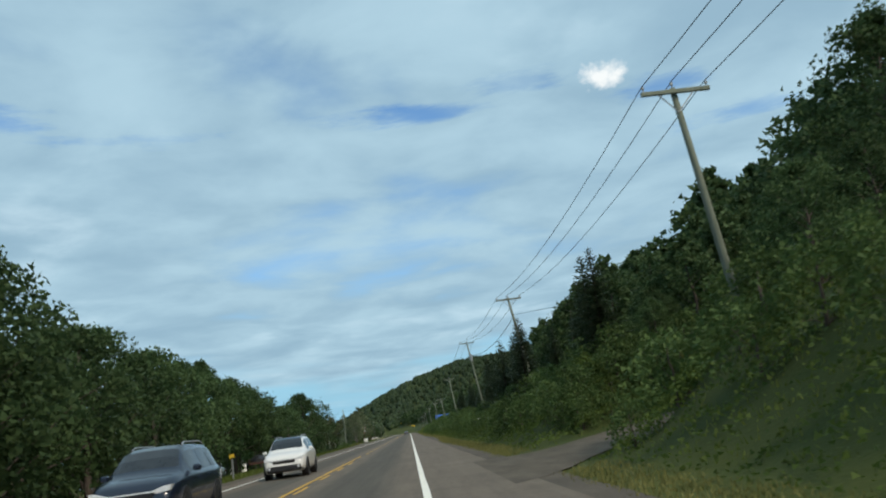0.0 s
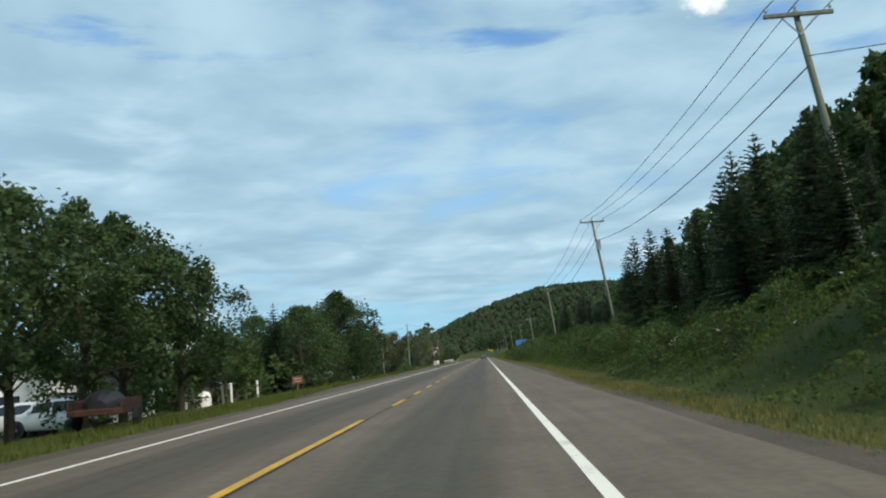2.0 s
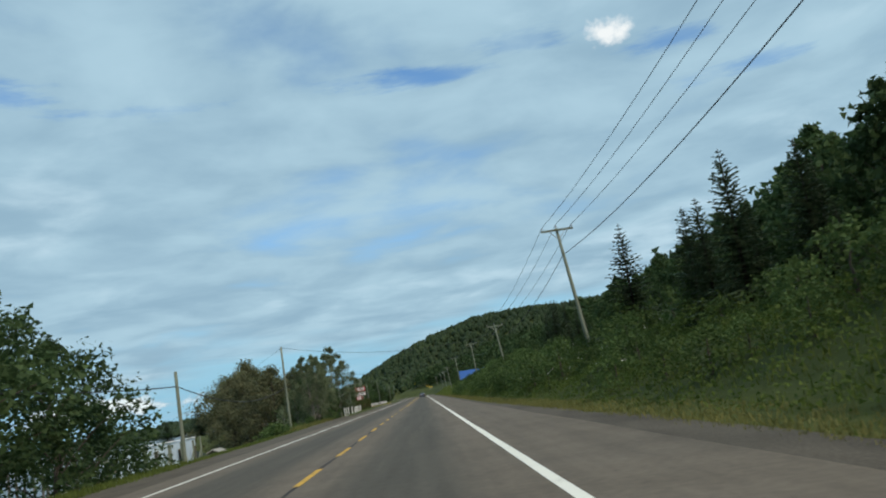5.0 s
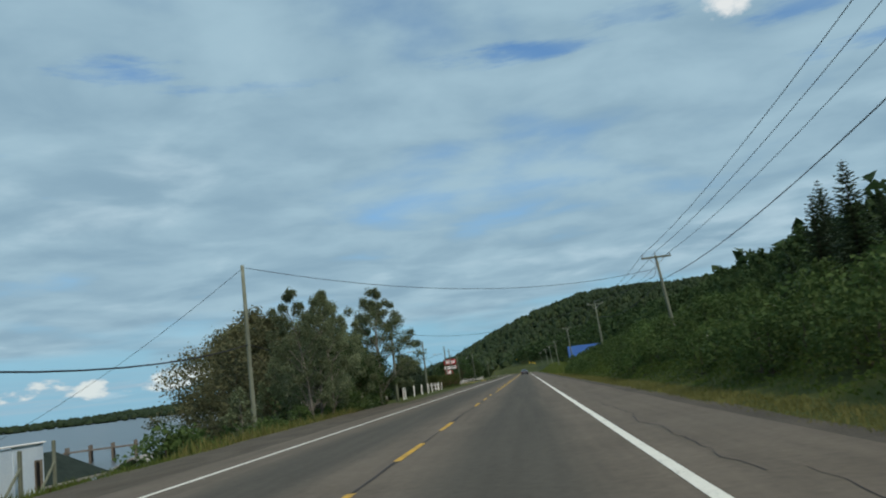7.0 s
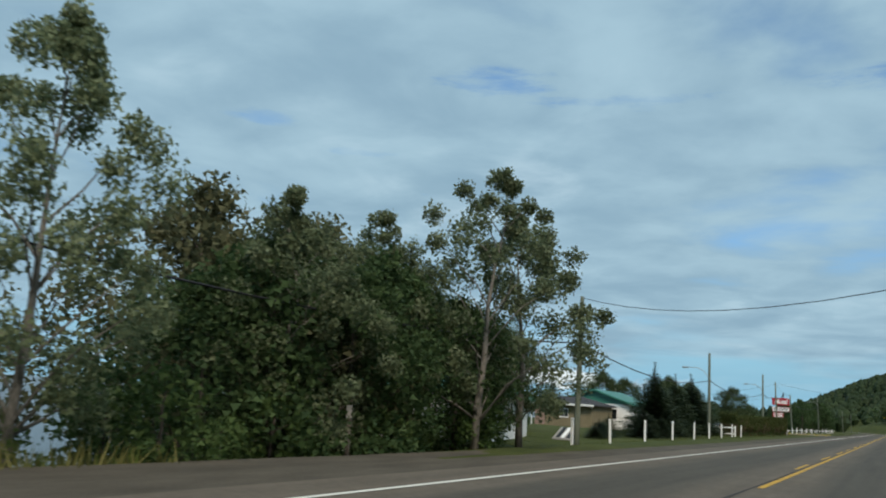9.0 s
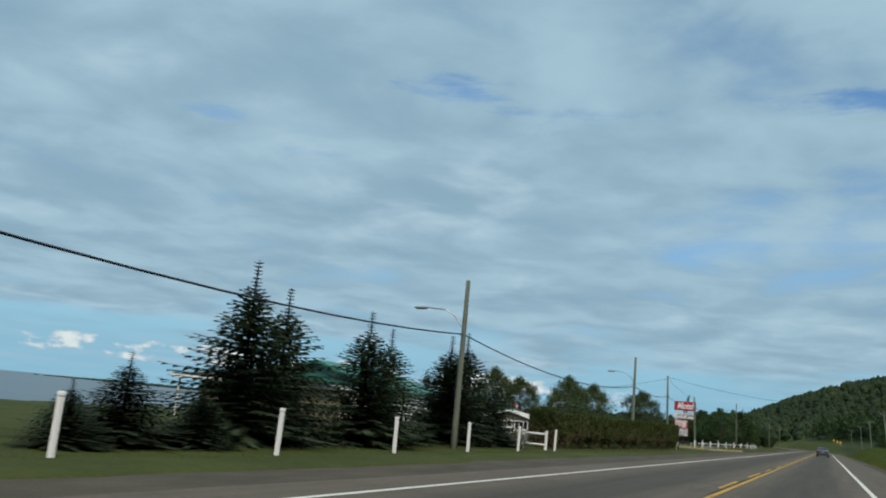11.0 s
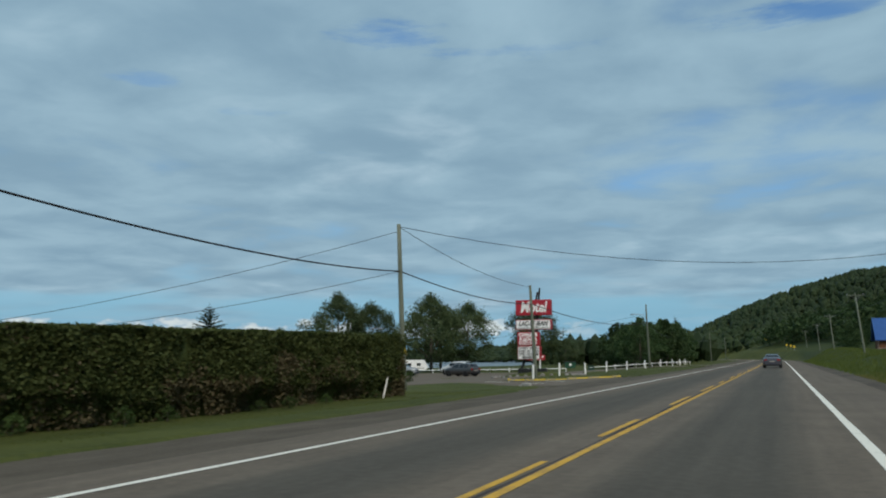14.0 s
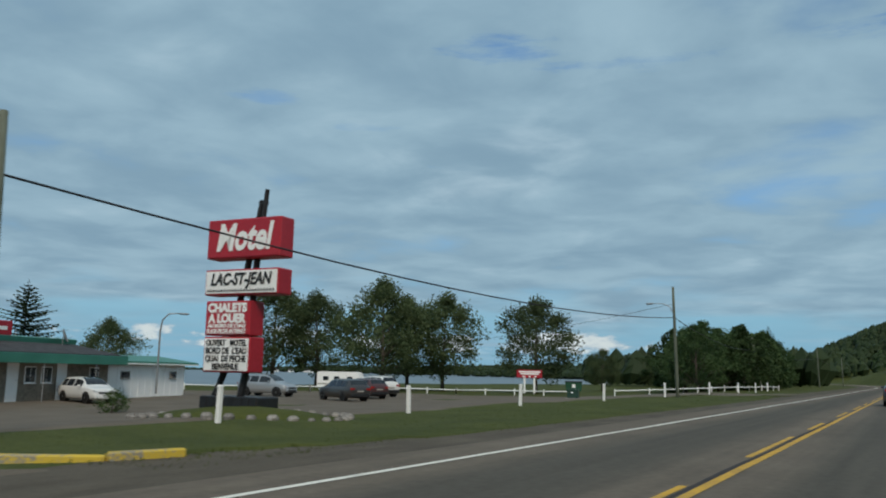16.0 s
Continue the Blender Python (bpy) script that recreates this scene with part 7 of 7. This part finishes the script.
make_car("dark red car under the carport", "maroon", pose(-19.3, 161.2, land(-19.3, 161.2), 0, 0, 0), "hatch", 3.9, 1.65, 1.3)
ob = thing("storage_tank", "white upright plastic storage tank in the yard", "tank", pose(-16.5, 157.0, land(-16.5, 157.0)))
part("body", Shape().tube([(0, 0, -0.1), (0, 0, 0.75), (0, 0, 0.95), (0, 0, 1.02)], [0.42, 0.40, 0.30, 0.12], 18), "white_paint", ob)
part("cap", Shape().tube([(0, 0, 1.02), (0, 0, 1.09)], 0.10, 12), "concrete", ob, "grey screw cap")
make_car("white van parked near a brown sign", "white", pose(-15.4, 184.6, land(-15.4, 184.6), 0, 0, 172), "suv", 4.4, 1.75, 1.7)
ob = thing("trailer_cart", "rusty brown utility cart beside the road", "cart", pose(-10.4, 131.2, land(-10.4, 131.2), 0, 0, 12))
part("bed", Shape().box(-0.7, 0.7, -1.3, 1.3, 0.45, 0.62, 0.02), "rust", ob)
for a, b, c_, d in ((-0.7, -0.64, -1.3, 1.3), (0.64, 0.7, -1.3, 1.3)):
    part("side_board", Shape().box(a, b, c_, d, 0.62, 0.85, 0.01), "rust", ob)
for sx in (-1, 1):
    part("wheel", Shape().tube([(sx * 0.72, 0.1, 0.3), (sx * 0.86, 0.1, 0.3)], 0.3, 12), "tyre", ob)
part("load", loft([[(0.5 * math.cos(t) * k, -1.0 + 0.25 * j, 0.62 + max(0, 0.45 * math.sin(t)) * k) for t in (math.pi * q / 6 for q in range(7))] for j, k in enumerate((0.5, 0.9, 1.1, 1.0, 1.15, 0.9, 0.5))], 7), "black", ob, "dark covered load")
for x in (-15.0, -15.6):
    rail_fence([(x, 160.5), (x - 0.5, 166.0)], "grey wooden rail fence in the grass", step=2.6, rails=(0.4, 0.75), post_h=0.95, mat="dark_wood")

# ---- right bank ----
ob = thing("stair_rail", "pale wooden railing above the bank", "railing")
for i in range(5):
    y = 226.0 + i * 2.9
    z = 3.55 - 0.07 * i
    part("post", Shape().box(14.0, 14.12, y, y + 0.12, land(14, y) - 0.3, z + 0.15, 0.015), "pole", ob)
    if i < 4:
        for dz in (0.0, -0.4):
            part("rail", Shape().tube([(14.06, y + 0.06, z + dz), (14.06, y + 2.96, z - 0.07 + dz)], 0.05, 5), "pole", ob)
ob = thing("blue_roof_house", "brown house with a bright blue metal roof", "house", pose(15.6, 503.0, 1.4) @ Matrix.Scale(0.75, 4))
part("wall", Shape().box(0, 14, 0, 9, -3, 3.4, 0.03), "brown_wood", ob)
part("roof", Shape().prism([(-0.8, 3.2), (4.5, 8.2), (9.8, 3.2), (9.8, 3.0), (4.5, 7.9), (-0.8, 3.0)], "x", -0.8, 14.8), "blue", ob)
part("balcony", Shape().box(-0.5, 14.5, -1.6, 0.0, 1.2, 1.4, 0.03), "brick", ob)
for i in range(10):
    part("baluster", Shape().box(-0.4 + 1.6 * i, -0.3 + 1.6 * i, -1.6, -1.5, 1.4, 2.3), "brick", ob)
window_part(ob, 3, 5, -0.01, 1.6, 2.8, split=2)
window_part(ob, 8, 10, -0.01, 1.6, 2.8, split=2)


# ---- grass ----
def grass(name, label, spots, lo, hi, mat, seed, spread=0.10):
    rng = random.Random(seed)
    s = Shape()
    for x, y, k in spots:
        z = land(x, y) - 0.02
        for _ in range(4):
            a = rng.uniform(0, 2 * math.pi)
            h = rng.uniform(lo, hi) * k
            w = 0.012 + 0.035 * h
            bx, by = x + rng.gauss(0, spread), y + rng.gauss(0, spread)
            lx, ly = rng.gauss(0, 0.28) * h, rng.gauss(0, 0.28) * h
            o = len(s.v)
            s.v.extend(((bx - w * math.cos(a), by - w * math.sin(a), z), (bx + w * math.cos(a), by + w * math.sin(a), z), (bx + lx, by + ly, z + h)))
            s.f.append((o, o + 1, o + 2))
    return thing(name, label, "grass", shape=s, mat=mat, kind="stuff")


rg = random.Random(41)
spots = []
for _ in range(13000):
    y = 74 + 270 * rg.random()
    x = 4.7 + 7.0 * rg.random() ** 0.9
    if abs(y - drive_y(x)) > 4.2:
        spots.append((x, y, (0.45 if y < 118 else 0.8) * (0.5 + 0.6 * sstep(x, 4.7, 6.5))))
grass("bank_grass", "tall green grass on the roadside bank", spots, 0.12, 0.40, "grass", 1, 0.16)


def weeds():
    """Low leafy growth in soft mounds over the bank."""
    s, rng = Shape(), random.Random(77)
    while len(s.f) < 170000:
        y = 74 + 262 * rng.random()
        x = 5.0 + 6.6 * rng.random() ** 0.85
        if abs(y - drive_y(x)) < 4.2:
            continue
        if rng.random() < 0.16:
            x = 7.0 + 13.5 * rng.random()
            y = drive_y(x) + (4.0 + 4.5 * rng.random()) * (1 if rng.random() < 0.6 else -1)
        m = max(0.0, 0.45 + 1.05 * noise.noise((x * 0.50, y * 0.36, 11)) + 0.3 * noise.noise((x * 1.7, y * 1.5, 3))) * 1.0 * sstep(x, 4.7, 6.2)
        if 219 < y < 240 and x > 8.6:
            m *= 0.25
        z = land(x, y) + 0.03 + m * (0.62 + 0.38 * rng.random() ** 0.6)
        leaf_card(s.v, s.f, Vector((x, y, z)), rng.uniform(0.030, 0.072), rng)
    thing("bank_weeds", "soft green weeds and brambles on the bank", "weeds", shape=s, mat="weed", kind="stuff")


weeds()
spots = [(right_edge(y) - 0.15 + 1.3 * rg.random(), y, 1.0) for y in (74 + 330 * rg.random() for _ in range(19000))]
grass("verge_grass", "dry yellowish grass along the shoulder", [p for p in spots if abs(p[1] - drive_y(p[0])) > 5.5], 0.05, 0.14, "dry_grass", 2)
spots = []
for _ in range(15000):
    y = 84 + 178 * rg.random()
    x = left_edge(y) + 0.1 - 4.2 * rg.random() ** 1.2
    spots.append((x, y, 0.45 if y < 238 else 0.8 * sstep(-x, 9.5, 10.6) + 0.2))
near, tall = [p for p in spots if p[1] < 236], [p for p in spots if p[1] >= 236]
grass("roadside_grass", "rough green grass beside the shoulder", near + tall[::3], 0.15, 0.5, "grass", 3, 0.12)
grass("tall_grass", "tall olive grass on the verge above the lake", tall[1::3] + tall[2::3], 0.18, 0.6, "dry_grass", 13, 0.14)
spots = [(-8.8 - 9.7 * rg.random() ** 1.1, 262 + 120 * rg.random(), 1.0) for _ in range(20000)]
grass("lawn", "short mown lawn beside the road", spots, 0.02, 0.055, "grass", 4, 0.10)
for _ in range(6000):
    x, y = -9.4 - 15 * rg.random(), 374 + 17 * rg.random()
    if y < 382.5 + min(8.3, max(0, -x - 10) * 1.2) and not (x < -17.5 and y < 374 + (-17.5 - x) * 1.2):
        spots.append((x, y, 1.0))
grass("lawn", "short mown grass tongue before the car park", spots[20000:], 0.02, 0.055, "grass", 14, 0.10)
spots = [(-8.4 - 7.2 * rg.random(), 398 + 66 * rg.random(), 1.0) for _ in range(9000)]
grass("island_lawn", "short mown grass on the kerbed island", spots, 0.05, 0.10, "grass", 5, 0.10)
spots = [(4.6 + 9 * rg.random(), 344 + 200 * rg.random(), 1.0) for _ in range(9000)]
grass("low_bank_grass", "green grass on the low bank", spots, 0.12, 0.4, "grass", 6, 0.2)
s, rng = Shape(), random.Random(8)
for _ in range(80):
    x, y = rng.uniform(6.0, 9.5), rng.choice((125, 138, 150, 203, 207, 215, 222, 248)) + rng.gauss(0, 2.2)
    if 60 < y < 330:
        z = land(x, y) + rng.uniform(0.5, 1.2)
        for _k in range(7):
            leaf_card(s.v, s.f, Vector((x + rng.gauss(0, 0.05), y + rng.gauss(0, 0.05), z + rng.gauss(0, 0.02))), 0.03, rng)
thing("white_flowers", "white flower heads among the bank shrubs", "flowers", shape=s, mat="flower", kind="stuff")
